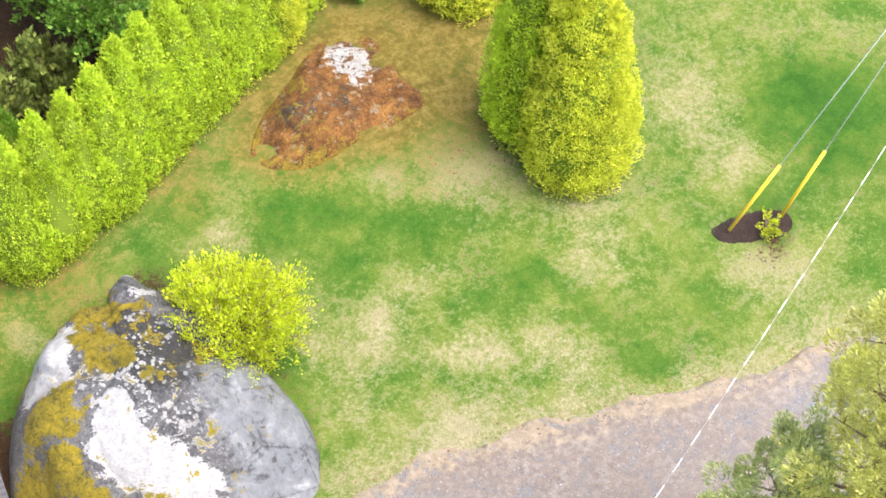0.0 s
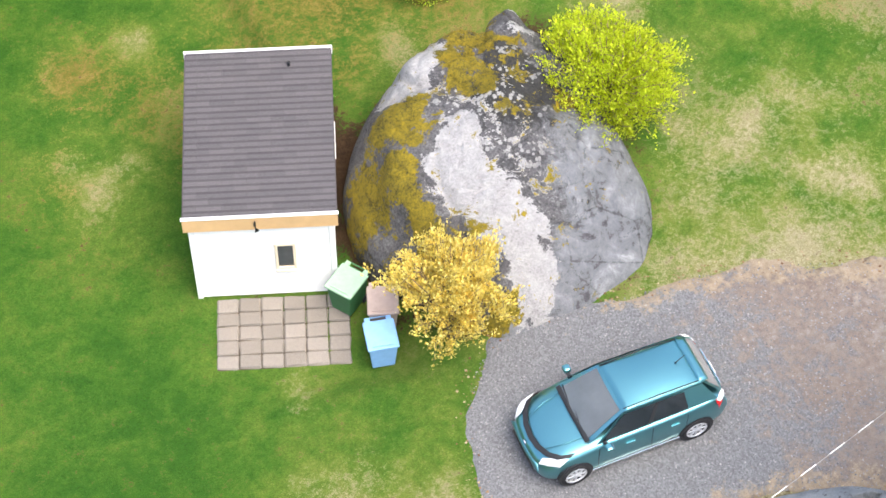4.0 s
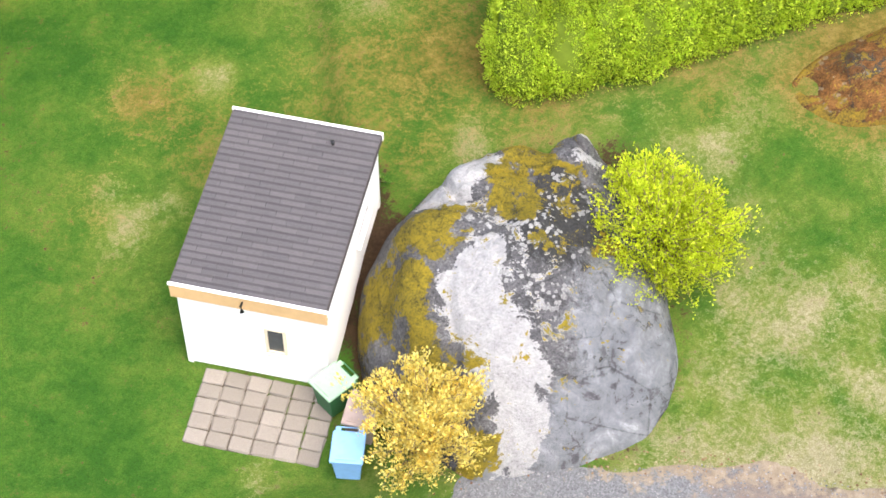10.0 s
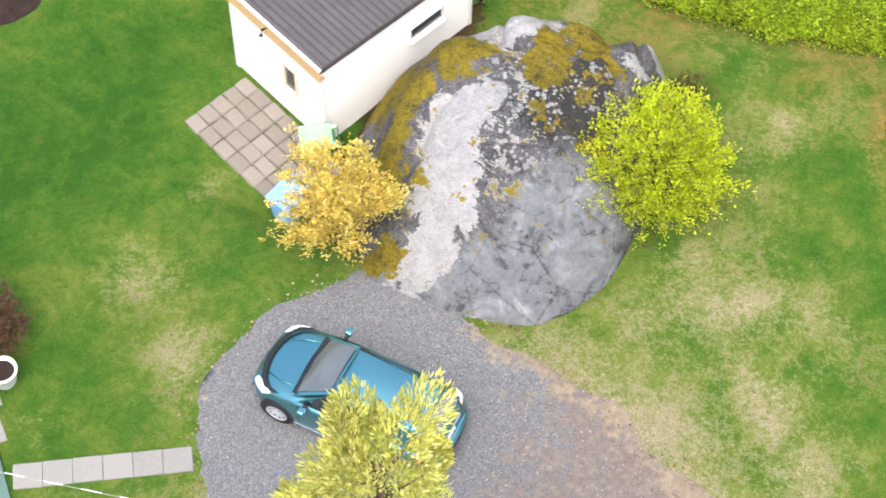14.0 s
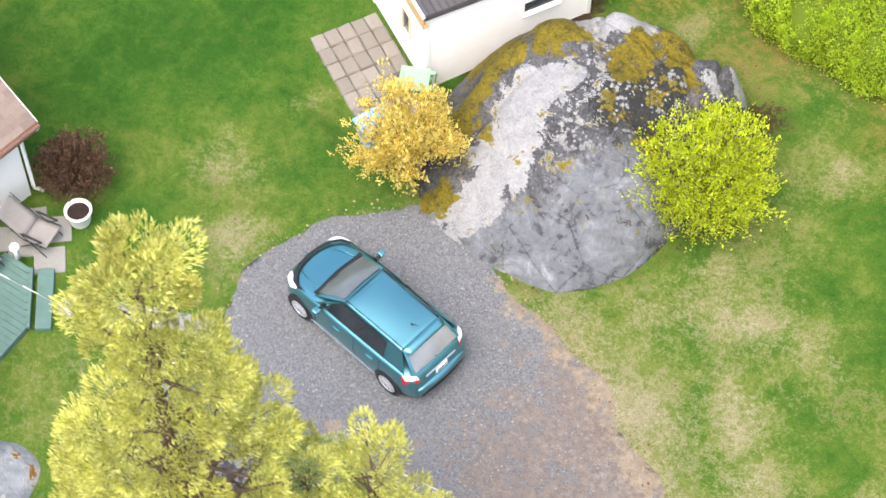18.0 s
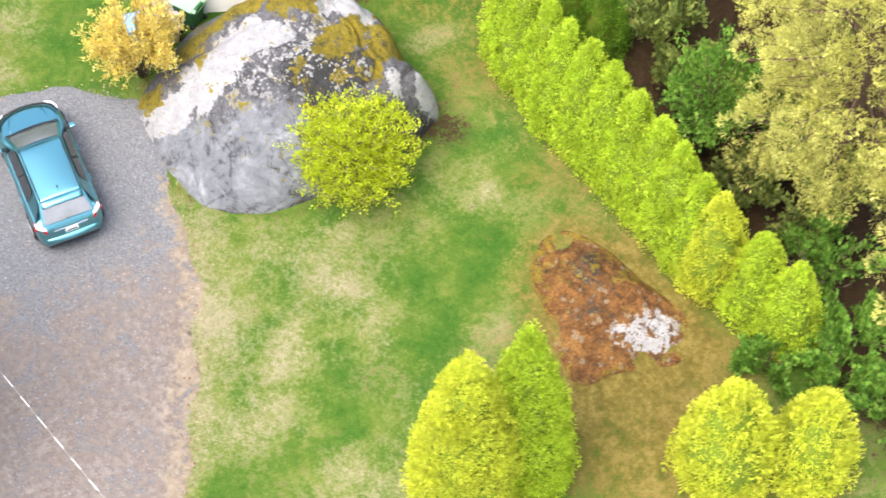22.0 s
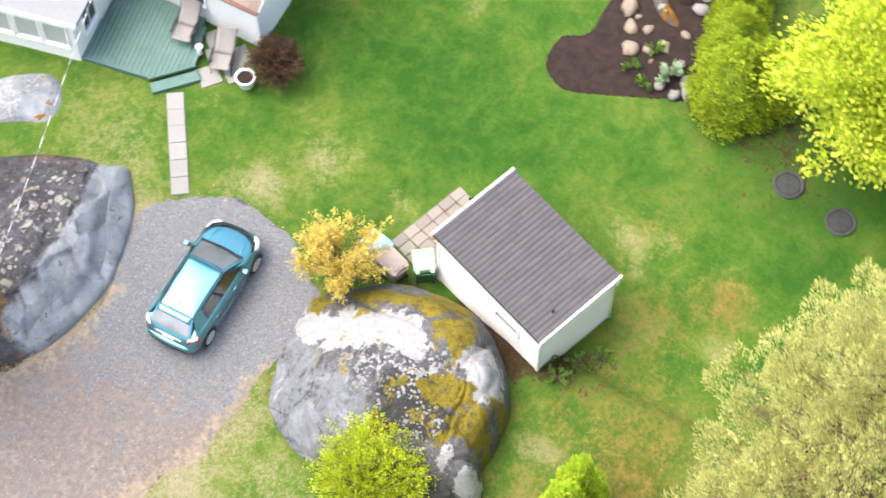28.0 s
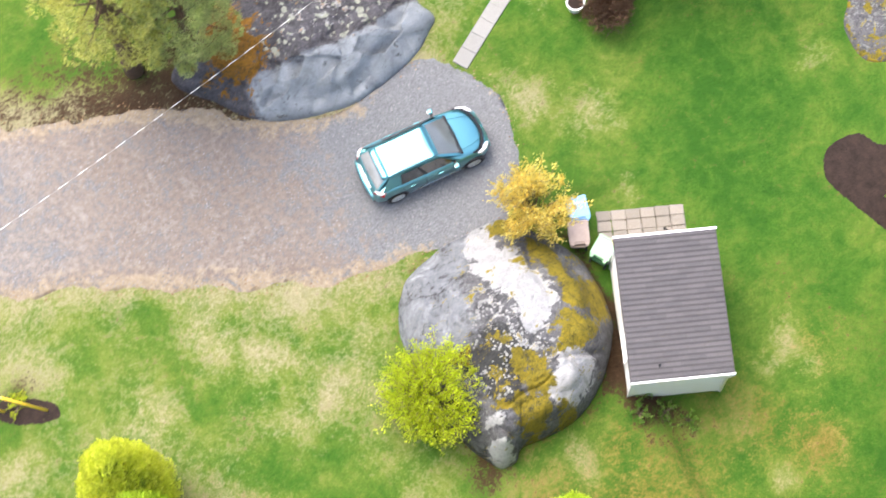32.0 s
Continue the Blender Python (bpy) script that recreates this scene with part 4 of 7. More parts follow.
def framed_window(parent, a, b, low, high, normal, glass=None, deep=0.05, bars=1, frame_material=None):
    """A window in a wall between plan points a and b: frame, sill, bars, pane."""
    a, b = Vector((*a, 0)), Vector((*b, 0))
    n = Vector((*normal, 0)).normalized()
    u = (b - a).normalized()
    turn = Matrix(((u.x, n.x, 0, a.x), (u.y, n.y, 0, a.y), (0, 0, 1, 0), (0, 0, 0, 1)))
    w = (b - a).length
    bm = bmesh.new()
    t = 0.055
    for x0, x1, z0, z1 in ((-t, 0, low - t, high + t), (w, w + t, low - t, high + t), (0, w, high, high + t), (0, w, low - t, low)):
        box(x0, x1, -0.04, deep, z0, z1, 0.006, bm)
    win = part("window", box(0, w, 0.0, 0.012, low, high, 0), glass or M_WINDOW, parent, "dark window pane", turn)
    part("window_frame", bm, frame_material or M_WHITE, win)
    for k in range(bars):
        c = w * (k + 1) / (bars + 1)
        part("glazing_bar", box(c - 0.015, c + 0.015, 0.013, 0.03, low, high, 0.004), frame_material or M_WHITE, win)
    part("window_sill", box(-t, w + t, 0.02, deep + 0.05, low - t - 0.03, low - t, 0.006), frame_material or M_WHITE, win)
    return win


walls = part("wall_core", bmesh.new(), M_WHITE, shed)
bm = bmesh.new()
for x0, x1, y0, y1 in ((-W + 0.012, W - 0.012, L1 - 0.1, L1 - 0.012), (-W + 0.012, W - 0.012, L0 + 0.012, L0 + 0.1), (-W + 0.012, -W + 0.1, L0 + 0.1, L1 - 0.1), (W - 0.1, W - 0.012, L0 + 0.1, L1 - 0.1)):
    box(x0, x1, y0, y1, -0.2, WALL, 0, bm)
bm.to_mesh(walls.data)
bm.free()
FRONT_WIN, SIDE_WIN = (1.63, 1.93, 1.0, 1.72), (2.35, 3.2, 1.45, 1.8)
boards(shed, (W, L1), (-W, L1), 0.05, WALL, (0, 1), [FRONT_WIN])
boards(shed, (-W, L1), (-W, L0), 0.05, WALL, (-1, 0), [SIDE_WIN])
boards(shed, (-W, L0), (W, L0), 0.05, WALL, (0, -1))
boards(shed, (W, L0), (W, L1), 0.05, WALL, (1, 0))
framed_window(shed, (W - FRONT_WIN[0], L1 + 0.02), (W - FRONT_WIN[1], L1 + 0.02), FRONT_WIN[2], FRONT_WIN[3], (0, 1), bars=0, frame_material=M_CREAM)
framed_window(shed, (-W - 0.02, L1 - SIDE_WIN[0]), (-W - 0.02, L1 - SIDE_WIN[1]), SIDE_WIN[2], SIDE_WIN[3], (-1, 0), bars=0)
for sx in (-1, 1):
    for sy in (L0, L1):
        part("corner_board", box(sx * W - 0.055, sx * W + 0.055, sy - 0.055, sy + 0.055, 0.02, WALL, 0.008), M_WHITE, shed)
part("foundation", box(-W - 0.01, W + 0.01, L0 - 0.01, L1 + 0.01, -0.4, 0.045, 0.01), M_CONCRETE, shed)
RZ0, RZ1, RW, RL0, RL1 = 2.66, 2.82, 1.475, -2.13, 2.12


def roof_z(v):
    return RZ0 + (RZ1 - RZ0) * (v - RL0) / (RL1 - RL0)


part("roof_deck", raw_mesh("roof_deck", [(sx * RW, v, roof_z(v) + dz) for v in (RL0, RL1) for sx in (-1, 1) for dz in (-0.09, 0)], [(0, 1, 3, 2), (4, 6, 7, 5), (0, 4, 5, 1), (2, 3, 7, 6), (1, 5, 7, 3), (0, 2, 6, 4)], M_SHINGLE), None, shed)
part("fascia", box(-RW - 0.02, RW + 0.02, RL1, RL1 + 0.03, RZ1 - 0.40, RZ1 - 0.01, 0.006), M_WOOD, shed, "pale wooden front fascia board")
part("soffit", box(-RW, RW, L1, RL1, RZ1 - 0.40, RZ1 - 0.36, 0.006), M_WOOD, shed)
part("roof_edge", box(-RW - 0.04, RW + 0.04, RL1 - 0.02, RL1 + 0.05, RZ1 - 0.01, RZ1 + 0.03, 0.008), M_WHITE, shed, "white front roof edging")
part("rear_fascia", box(-RW - 0.03, RW + 0.03, RL0 - 0.06, RL0, RZ0 - 0.16, RZ0 + 0.05, 0.008), M_WHITE, shed, "white rear gutter board")
for sx in (-1, 1):
    part("verge_board", raw_mesh("verge_board", [(sx * (RW + d), v, roof_z(v) + dz) for v in (RL0, RL1) for d in (0, 0.014) for dz in (-0.14, -0.004)], [(0, 1, 3, 2), (4, 6, 7, 5), (0, 4, 5, 1), (2, 3, 7, 6), (1, 5, 7, 3), (0, 2, 6, 4)], M_SHINGLE), None, shed)
part("downpipe", tubes("downpipe", [([(RW - 0.1, RL0 - 0.05, 2.45), (RW - 0.1, RL0 + 0.02, 2.2), (RW - 0.12, L0 - 0.06, 2.0), (RW - 0.12, L0 - 0.06, 0.1)], [0.035] * 4, 8)], M_WHITE), None, shed)
part("outside_lamp", tubes("outside_lamp", [([(0.1, RL1 + 0.03, RZ1 - 0.15), (0.1, RL1 + 0.14, RZ1 - 0.12), (0.06, RL1 + 0.2, RZ1 - 0.22)], [0.02, 0.025, 0.05], 8)], M_BLACK), None, shed, "small dark outside lamp")
part("roof_vent", tubes("roof_vent", [([(-0.62, RL0 + 0.42, roof_z(RL0 + 0.42)), (-0.62, RL0 + 0.42, roof_z(RL0 + 0.42) + 0.12)], [0.035, 0.035], 10)], M_BLACK), None, shed, "short black roof pipe")
courses = 27
shingle_meshes = []
for k in range(5):
    w, d = 0.49, (RL1 - RL0) / courses
    v = [(0, 0, 0.022), (w - 0.006, 0, 0.022), (w - 0.006, d + 0.02, 0.008), (0, d + 0.02, 0.008), (0, 0, 0.002), (w - 0.006, 0, 0.002), (w - 0.006, d + 0.02, 0.0), (0, d + 0.02, 0.0)]
    v = [(x, y, z + (0.004 * rng.random() if z > 0.004 else 0)) for x, y, z in v]
    v += [(x, 0.055, z) for x, y, z in v[:2]]
    me = raw_mesh("shingle", v, [(0, 1, 9, 8), (8, 9, 2, 3), (4, 5, 1, 0), (1, 5, 6, 2), (4, 0, 3, 7), (3, 2, 6, 7)], None)
    shingle_meshes.append(me)


def shingle_material(name, c0, c1, c2):
    k = Mat(name, 0.92, 0, 0.2)
    col = k.ramp(k.random(), (0.0, c0), (0.5, c1), (1.0, c2))
    k.base(k.mix(1.0, col, k.ramp(k.noise(60, 4, 0.8), (0.3, 0.7), (0.7, 1.3)), "MULTIPLY"))
    k.bump(k.noise(150, 3, 0.7), 0.5, 0.004)
    return k.m


M_TAB = shingle_material("shed_shingle", (0.080, 0.075, 0.079), (0.088, 0.082, 0.086), (0.097, 0.090, 0.093))
M_TAB_H = shingle_material("house_shingle", (0.175, 0.134, 0.112), (0.20, 0.154, 0.129), (0.23, 0.18, 0.152))
# Darker front strip: the shade line under each course, painted into the colour.
M_COURSE_SHADE = shingle_material("painted_course_shade", (0.060, 0.056, 0.059), (0.065, 0.060, 0.063), (0.071, 0.066, 0.069))
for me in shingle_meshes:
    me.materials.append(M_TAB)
    me.materials.append(M_COURSE_SHADE)
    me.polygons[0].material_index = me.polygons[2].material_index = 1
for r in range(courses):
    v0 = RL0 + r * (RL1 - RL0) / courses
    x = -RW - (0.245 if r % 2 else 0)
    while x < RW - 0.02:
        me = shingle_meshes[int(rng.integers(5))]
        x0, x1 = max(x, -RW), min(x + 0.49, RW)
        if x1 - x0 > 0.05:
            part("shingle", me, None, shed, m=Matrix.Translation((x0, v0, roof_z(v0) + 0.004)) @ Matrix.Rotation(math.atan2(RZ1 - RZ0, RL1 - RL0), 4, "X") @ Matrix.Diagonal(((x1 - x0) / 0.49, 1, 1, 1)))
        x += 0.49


# ---- pavers and bins ----
paved = thing("paved_area", SHED @ Matrix.Translation((-0.16, L1 + 0.04, 0.0)), "small patio of weathered square paving slabs", "patio", kind="structure")
part("bedding", box(-1.46, 1.19, 0.09, 1.76, -0.3, 0.03, 0.02), plain("sandy_soil", (0.085, 0.068, 0.05), 0.95, vary=0.45, scale=14, bump=0.8), paved, "sandy soil between the slabs")
paver_meshes = []
for k in range(4):
    b = box(-0.215, 0.215, -0.214, 0.214, -0.05, 0.055, 0.028)
    for vert in b.verts:
        vert.co += Vector((rng.normal(0, 0.009), rng.normal(0, 0.009), rng.normal(0, 0.004)))
    me = bpy.data.meshes.new("paver")
    b.to_mesh(me)
    b.free()
    me.materials.append(shingle_material("paver_slab", (0.19, 0.168, 0.142), (0.222, 0.196, 0.166), (0.255, 0.226, 0.194)) if k == 0 else paver_meshes[0].materials[0])
    paver_meshes.append(me)
for i in range(6):
    for j in range(5):
        p = paved.matrix_basis @ Vector((0.98 - 0.445 * i, 0.27 + 0.34 * j, 0))
        part("paver", paver_meshes[int(rng.integers(4))], None, paved, m=Matrix.Translation((0.98 - 0.445 * i, 0.25 + 0.335 * j, H(p.x, p.y) + 0.53 + rng.normal(0, 0.006))) @ Matrix.Rotation(rng.normal(0, 0.025), 4, "Z") @ Matrix.Diagonal((1, 0.76, 1, 1)))


def wheelie_bin(m, body_material, lid_material, label):
    b = thing("wheelie_bin", m, label, "waste bin", "bins by the shed")
    body = bmesh.new()
    box(-0.27, 0.27, -0.33, 0.33, 0.08, 0.95, 0.03, body, 2)
    for v in body.verts:
        k = 0.78 + 0.22 * (v.co.z - 0.08) / 0.87
        v.co.x *= k
        v.co.y *= k
    part("bin_body", body, body_material, b)
    part("rim", box(-0.285, 0.285, -0.345, 0.345, 0.93, 0.975, 0.01), body_material, b)
    lid = bmesh.new()
    box(-0.295, 0.295, -0.37, 0.30, 0.97, 1.03, 0.022, lid, 2)
    for v in lid.verts:
        v.co.z += 0.05 * max(0, 1 - (abs(v.co.x) / 0.3) ** 2) * (v.co.z > 1.0)
    lid_ob = part("lid", lid, lid_material, b)
    for sx in (-1, 1):
        part("lid_hinge", box(sx * 0.2 - 0.05, sx * 0.2 + 0.05, 0.29, 0.40, 0.98, 1.03, 0.01), lid_material, lid_ob)
    part("lid_rib", box(-0.2, 0.2, -0.32, -0.29, 1.045, 1.075, 0.008), lid_material, lid_ob)
    part("push_bar", tubes("push_bar", [([(-0.22, 0.36, 0.93), (-0.22, 0.42, 0.96), (0.22, 0.42, 0.96), (0.22, 0.36, 0.93)], [0.016] * 4, 6)], body_material), None, b)
    for sx in (-1, 1):
        part("wheel", raw_mesh("wheel", *[q for q in tube([(sx * 0.20, 0.26, 0.1), (sx * 0.25, 0.26, 0.1)], [0.1, 0.1], 16)], M_RUBBER), None, b)
    part("axle", tubes("axle", [([(-0.2, 0.26, 0.1), (0.2, 0.26, 0.1)], [0.012] * 2, 6)], M_RUBBER), None, b)
    return b


wheelie_bin(pose(3.56, -4.92, H(3.56, -4.92), 0, 0, 125) @ Matrix.Diagonal((1.06, 1.0, 0.86, 1)), M_BIN_G, M_BIN_GL, "green wheelie bin with a pale green lid")
wheelie_bin(pose(3.1, -4.18, H(3.1, -4.18), 0, 0, 160) @ Matrix.Diagonal((1.06, 1.0, 0.86, 1)), M_BIN_N, M_BIN_N, "faded brown wheelie bin under yellow twigs")
wheelie_bin(pose(3.43, -3.48, H(3.43, -3.48), 0, 0, 168) @ Matrix.Diagonal((1.06, 1.0, 0.86, 1)), M_BIN_B, M_BIN_B, "bright blue wheelie bin with closed lid")


# ---- car ----
def patch(c00, c10, c11, c01, nu=10, nv=8, bulge=(0, 0, 0), lift=0.0, inset=(0, 0), thick=0.0):
    """A curved four-cornered panel; inset trims its sides, lift moves it out, thick gives it an edge."""
    c = [np.array(p, float) for p in (c00, c10, c11, c01)]
    n = np.cross(c[1] - c[0], c[3] - c[0])
    n = n / np.linalg.norm(n)
    verts = []
    for j in range(nv + 1):
        v = inset[1] + (1 - 2 * inset[1]) * j / nv
        for i in range(nu + 1):
            u = inset[0] + (1 - 2 * inset[0]) * i / nu
            p = c[0] * (1 - u) * (1 - v) + c[1] * u * (1 - v) + c[2] * u * v + c[3] * (1 - u) * v
            p = p + np.array(bulge) * (4 * u * (1 - u)) * (4 * v * (1 - v)) ** 0.5 * 1.0 + n * lift
            verts.append(p)
    faces = [(j * (nu + 1) + i, j * (nu + 1) + i + 1, (j + 1) * (nu + 1) + i + 1, (j + 1) * (nu + 1) + i) for j in range(nv) for i in range(nu)]
    if thick:
        rim = list(range(nu + 1)) + [(j + 1) * (nu + 1) + nu for j in range(nv)] + [nv * (nu + 1) + i for i in range(nu - 1, -1, -1)] + [j * (nu + 1) for j in range(nv - 1, 0, -1)]
        o = len(verts)
        verts += [verts[r] - n * thick for r in rim]
        k = len(rim)
        faces += [(rim[(a + 1) % k], rim[a], o + a, o + (a + 1) % k) for a in range(k)]
    return raw_mesh("panel", verts, faces, None, True)


def flip_y(p):
    return (p[0], -p[1], p[2])


car = thing("car", pose(0.0, 0.0, H(0, 0) + 0.03, 0, 0, 0), "teal blue hatchback parked on the gravel driveway", "car")
stations = [(1.95, 0.30, 0.50, 0.60, 0.28), (1.90, 0.56, 0.57, 0.66, 0.22), (1.80, 0.70, 0.63, 0.73, 0.20), (1.65, 0.78, 0.70, 0.80, 0.19), (1.40, 0.83, 0.76, 0.88, 0.19), (1.10, 0.845, 0.80, 0.95, 0.19), (0.85, 0.848, 0.90, 1.01, 0.18), (0.4, 0.85, 0.95, 1.0, 0.18), (-0.2, 0.85, 0.97, 1.0, 0.18), (-0.8, 0.85, 0.99, 1.02, 0.18),
            (-1.3, 0.848, 1.02, 1.04, 0.19), (-1.6, 0.83, 1.03, 1.05, 0.22), (-1.78, 0.79, 0.98, 1.0, 0.26), (-1.88, 0.74, 0.84, 0.86, 0.30), (-1.93, 0.66, 0.62, 0.64, 0.32), (-1.945, 0.5, 0.5, 0.5, 0.36)]
verts, ring = [], 15
for x, w, zs, zt, zl in stations:
    half = [(0, zl), (w * 0.9, zl), (w * 0.99, zl + 0.06), (w + 0.012, zl + (zs - zl) * 0.45), (w + 0.008, zl + (zs - zl) * 0.75), (w - 0.02, zs), (w - 0.09, zs + (zt - zs) * 0.75 + 0.012), (w * 0.5, zt + 0.012)]
    full = [(y, z) for y, z in half] + [(0, zt + 0.025)] + [(-y, z) for y, z in half[:0:-1]]
    ring = len(full)
    verts += [(x, y, z) for y, z in full]
faces = [(s * ring + i, s * ring + (i + 1) % ring, (s + 1) * ring + (i + 1) % ring, (s + 1) * ring + i) for s in range(len(stations) - 1) for i in range(ring)]
faces += [tuple(range(ring))[::-1], tuple((len(stations) - 1) * ring + i for i in range(ring))]
body = raw_mesh("body", verts, faces, M_CAR, True)
body_ob = part("body", body, None, car)
sub = body_ob.modifiers.new("smooth", "SUBSURF")
sub.levels = sub.render_levels = 2

A0, A1 = (0.98, 0.70, 0.985), (0.22, 0.56, 1.455)
R1, D0 = (-1.42, 0.55, 1.425), (-1.80, 0.66, 1.03)
B_F, B_R = (0.86, 0.775, 0.985), (-1.66, 0.765, 1.035)
cabin_parts = [("windscreen_frame", patch(flip_y(A0), A0, A1, flip_y(A1), 12, 8, (0.05, 0, 0.03)), M_CAR), ("roof", patch(flip_y(A1), A1, R1, flip_y(R1), 14, 12, (0, 0, 0.05), thick=0.02), M_CAR),
               ("tailgate", patch(flip_y(R1), R1, D0, flip_y(D0), 12, 8, (-0.05, 0, 0.02)), M_CAR)]
for name, me, mt in cabin_parts:
    part(name, me, mt, car)
part("windscreen", patch(flip_y(A0), A0, A1, flip_y(A1), 12, 8, (0.05, 0, 0.03), 0.012, (0.06, 0.05)), M_SCREEN, car, "grey windscreen")
part("rear_window", patch(flip_y(R1), R1, D0, flip_y(D0), 12, 8, (-0.05, 0, 0.02), 0.012, (0.05, 0.06)), M_GLASS_R, car, "rear window with the sky's reflection painted pale grey")
part("roof_spoiler", patch((-1.36, -0.54, 1.445), (-1.36, 0.54, 1.445), (-1.56, 0.50, 1.40), (-1.56, -0.50, 1.40), 10, 3, (-0.02, 0, 0.02), 0.0, thick=0.03), M_CAR, car)
for s in (1, -1):
    q = (lambda p: p) if s > 0 else flip_y
    order = (lambda a, b, c, d: (a, b, c, d)) if s > 0 else (lambda a, b, c, d: (b, a, d, c))
    part("cabin_side", patch(*order(q(B_R), q(B_F), q((0.24, 0.575, 1.45)), q((-1.40, 0.565, 1.42))), 10, 6, (0, 0.0, 0.0)), M_CAR, car)
    for f0, f1, fm in ((0.03, 0.42, 0), (0.415, 0.455, 1), (0.45, 0.76, 0)):
        lo = lambda f: tuple(np.array(q(B_F)) * (1 - f) + np.array(q(B_R)) * f)
        hi = lambda f: tuple(np.array(q((0.24, 0.575, 1.45))) * (1 - f) + np.array(q((-1.40, 0.565, 1.42))) * f)
        part("door_pillar" if fm else "side_window", patch(*order(lo(f1), lo(f0), hi(f0), hi(f1)), 6, 6, (0, 0.0, 0), -0.016 - 0.002 * fm, (0.0, 0.07)), M_BLACK if fm else M_GLASS, car, "black door pillar" if fm else "dark side window")
    part("roof_groove", tubes("roof_groove", [([(0.2, 0.51 * s, 1.468), (-0.6, 0.51 * s, 1.488), (-1.36, 0.50 * s, 1.445)], [0.012] * 3, 6)], M_BLACK), None, car)
    mirror = part("door_mirror", box(0.60, 0.74, 0.86 if s > 0 else -1.02, 1.02 if s > 0 else -0.86, 0.96, 1.09, 0.035, seg=2), M_CAR, car)
    part("mirror_arm", box(0.63, 0.71, min(0.74 * s, 0.9 * s), max(0.74 * s, 0.9 * s), 0.97, 1.01, 0.01), M_BLACK, mirror)
    part("mirror_glass", box(0.594, 0.60, 0.88 if s > 0 else -1.0, 1.0 if s > 0 else -0.88, 0.98, 1.07, 0.0), M_CHROME, mirror)
    part("headlight", patch(*order(q((1.58, 0.795, 0.70)), q((1.89, 0.52, 0.60)), q((1.80, 0.50, 0.735)), q((1.38, 0.775, 0.845))), 8, 5, (0.05, 0.05 * s, 0.03), -0.03), M_LAMP, car, "clear glass headlight")
    tail = part("tail_light", patch(*order(q((-1.90, 0.56, 0.80)), q((-1.66, 0.845, 0.80)), q((-1.58, 0.79, 1.02)), q((-1.80, 0.58, 0.99))), 6, 5, (-0.04, 0.04 * s, 0.0), -0.025), M_RED, car, "red and clear tail light")
    part("reverse_lens", patch(*order(q((-1.87, 0.56, 0.90)), q((-1.70, 0.80, 0.93)), q((-1.60, 0.785, 1.02)), q((-1.80, 0.58, 0.99))), 6, 3, (-0.04, 0.04 * s, 0.0), -0.032), M_LAMP, tail)
    for hx in (0.18, -0.75):
        part("door_handle", box(hx - 0.09, hx + 0.09, min(0.852 * s, 0.885 * s), max(0.852 * s, 0.885 * s), 0.80, 0.83, 0.01), M_CAR, car)
    part("sill_trim", box(-0.95, 0.95, min(0.845 * s, 0.862 * s), max(0.845 * s, 0.862 * s), 0.25, 0.27, 0.004), M_CHROME, car)
    for dx in (0.80, -0.30, -1.02):
        part("door_gap", tubes("door_gap", [([(dx, 0.852 * s, 0.32), (dx + 0.02, 0.866 * s, 0.6), (dx, 0.838 * s, 0.95)], [0.006] * 3, 4)], M_BLACK), None, car)
    for wx in (1.27, -1.24):
        part("wheel_arch", raw_mesh("wheel_arch", *tube([(wx, 0.60 * s, 0.33), (wx, 0.862 * s, 0.33)], [0.35, 0.35], 28), M_BLACK), None, car)
        wheel = part("wheel", raw_mesh("wheel", *lathe([(0.2, -0.09), (0.28, -0.1), (0.305, -0.07), (0.31, 0.06), (0.285, 0.09), (0.215, 0.085), (0.2, 0.05)], 28), M_RUBBER, True), None, car, m=Matrix.Translation((wx, 0.79 * s, 0.31)) @ Matrix.Rotation(-s * math.pi / 2, 4, "X"))
        rim = bmesh.new()
        bmesh.ops.create_cone(rim, cap_ends=True, segments=28, radius1=0.205, radius2=0.205, depth=0.02, matrix=Matrix.Translation((0, 0, 0.04)))
        rim_ob = part("wheel_disc", rim, M_BLACK, wheel)
        for k in range(8):
            part("spoke", box(0.03, 0.21, -0.028, 0.028, 0.05, 0.088, 0.01), M_RIM, wheel, m=Matrix.Rotation(k * math.pi / 4, 4, "Z"))
        part("rim_ring", raw_mesh("rim_ring", *lathe([(0.185, 0.06), (0.19, 0.092), (0.215, 0.095), (0.222, 0.07)], 28), M_RIM, True), None, wheel)
        part("hub_cap", raw_mesh("hub_cap", *lathe([(0.05, 0.06), (0.05, 0.095), (0.03, 0.1), (0.0, 0.1)], 16), M_RIM, True), None, wheel)
band = [(x, y, z) for x, y, z in ((1.36, 0.775, 0.885), (1.60, 0.70, 0.848), (1.76, 0.52, 0.80), (1.85, 0.27, 0.765), (1.88, 0.0, 0.755), (1.85, -0.27, 0.765), (1.76, -0.52, 0.80), (1.60, -0.70, 0.848), (1.36, -0.775, 0.885))]
part("hood_deflector", raw_mesh("hood_deflector", [(x, y, z) for x, y, z in band] + [(x - 0.10, y * 0.96, z + 0.045) for x, y, z in band], [(i, i + 1, len(band) + i + 1, len(band) + i) for i in range(len(band) - 1)], M_BLACK, True), None, car, "black plastic hood deflector")
part("grille", patch((1.955, -0.5, 0.30), (1.955, 0.5, 0.30), (1.95, 0.42, 0.44), (1.95, -0.42, 0.44), 8, 3, (0.02, 0, 0), 0.012), M_BLACK, car, "black lower grille")
part("front_bumper", patch((1.93, -0.62, 0.45), (1.93, 0.62, 0.45), (1.90, 0.52, 0.56), (1.90, -0.52, 0.56), 10, 3, (0.05, 0, 0), 0.02, thick=0.02), M_CAR, car)
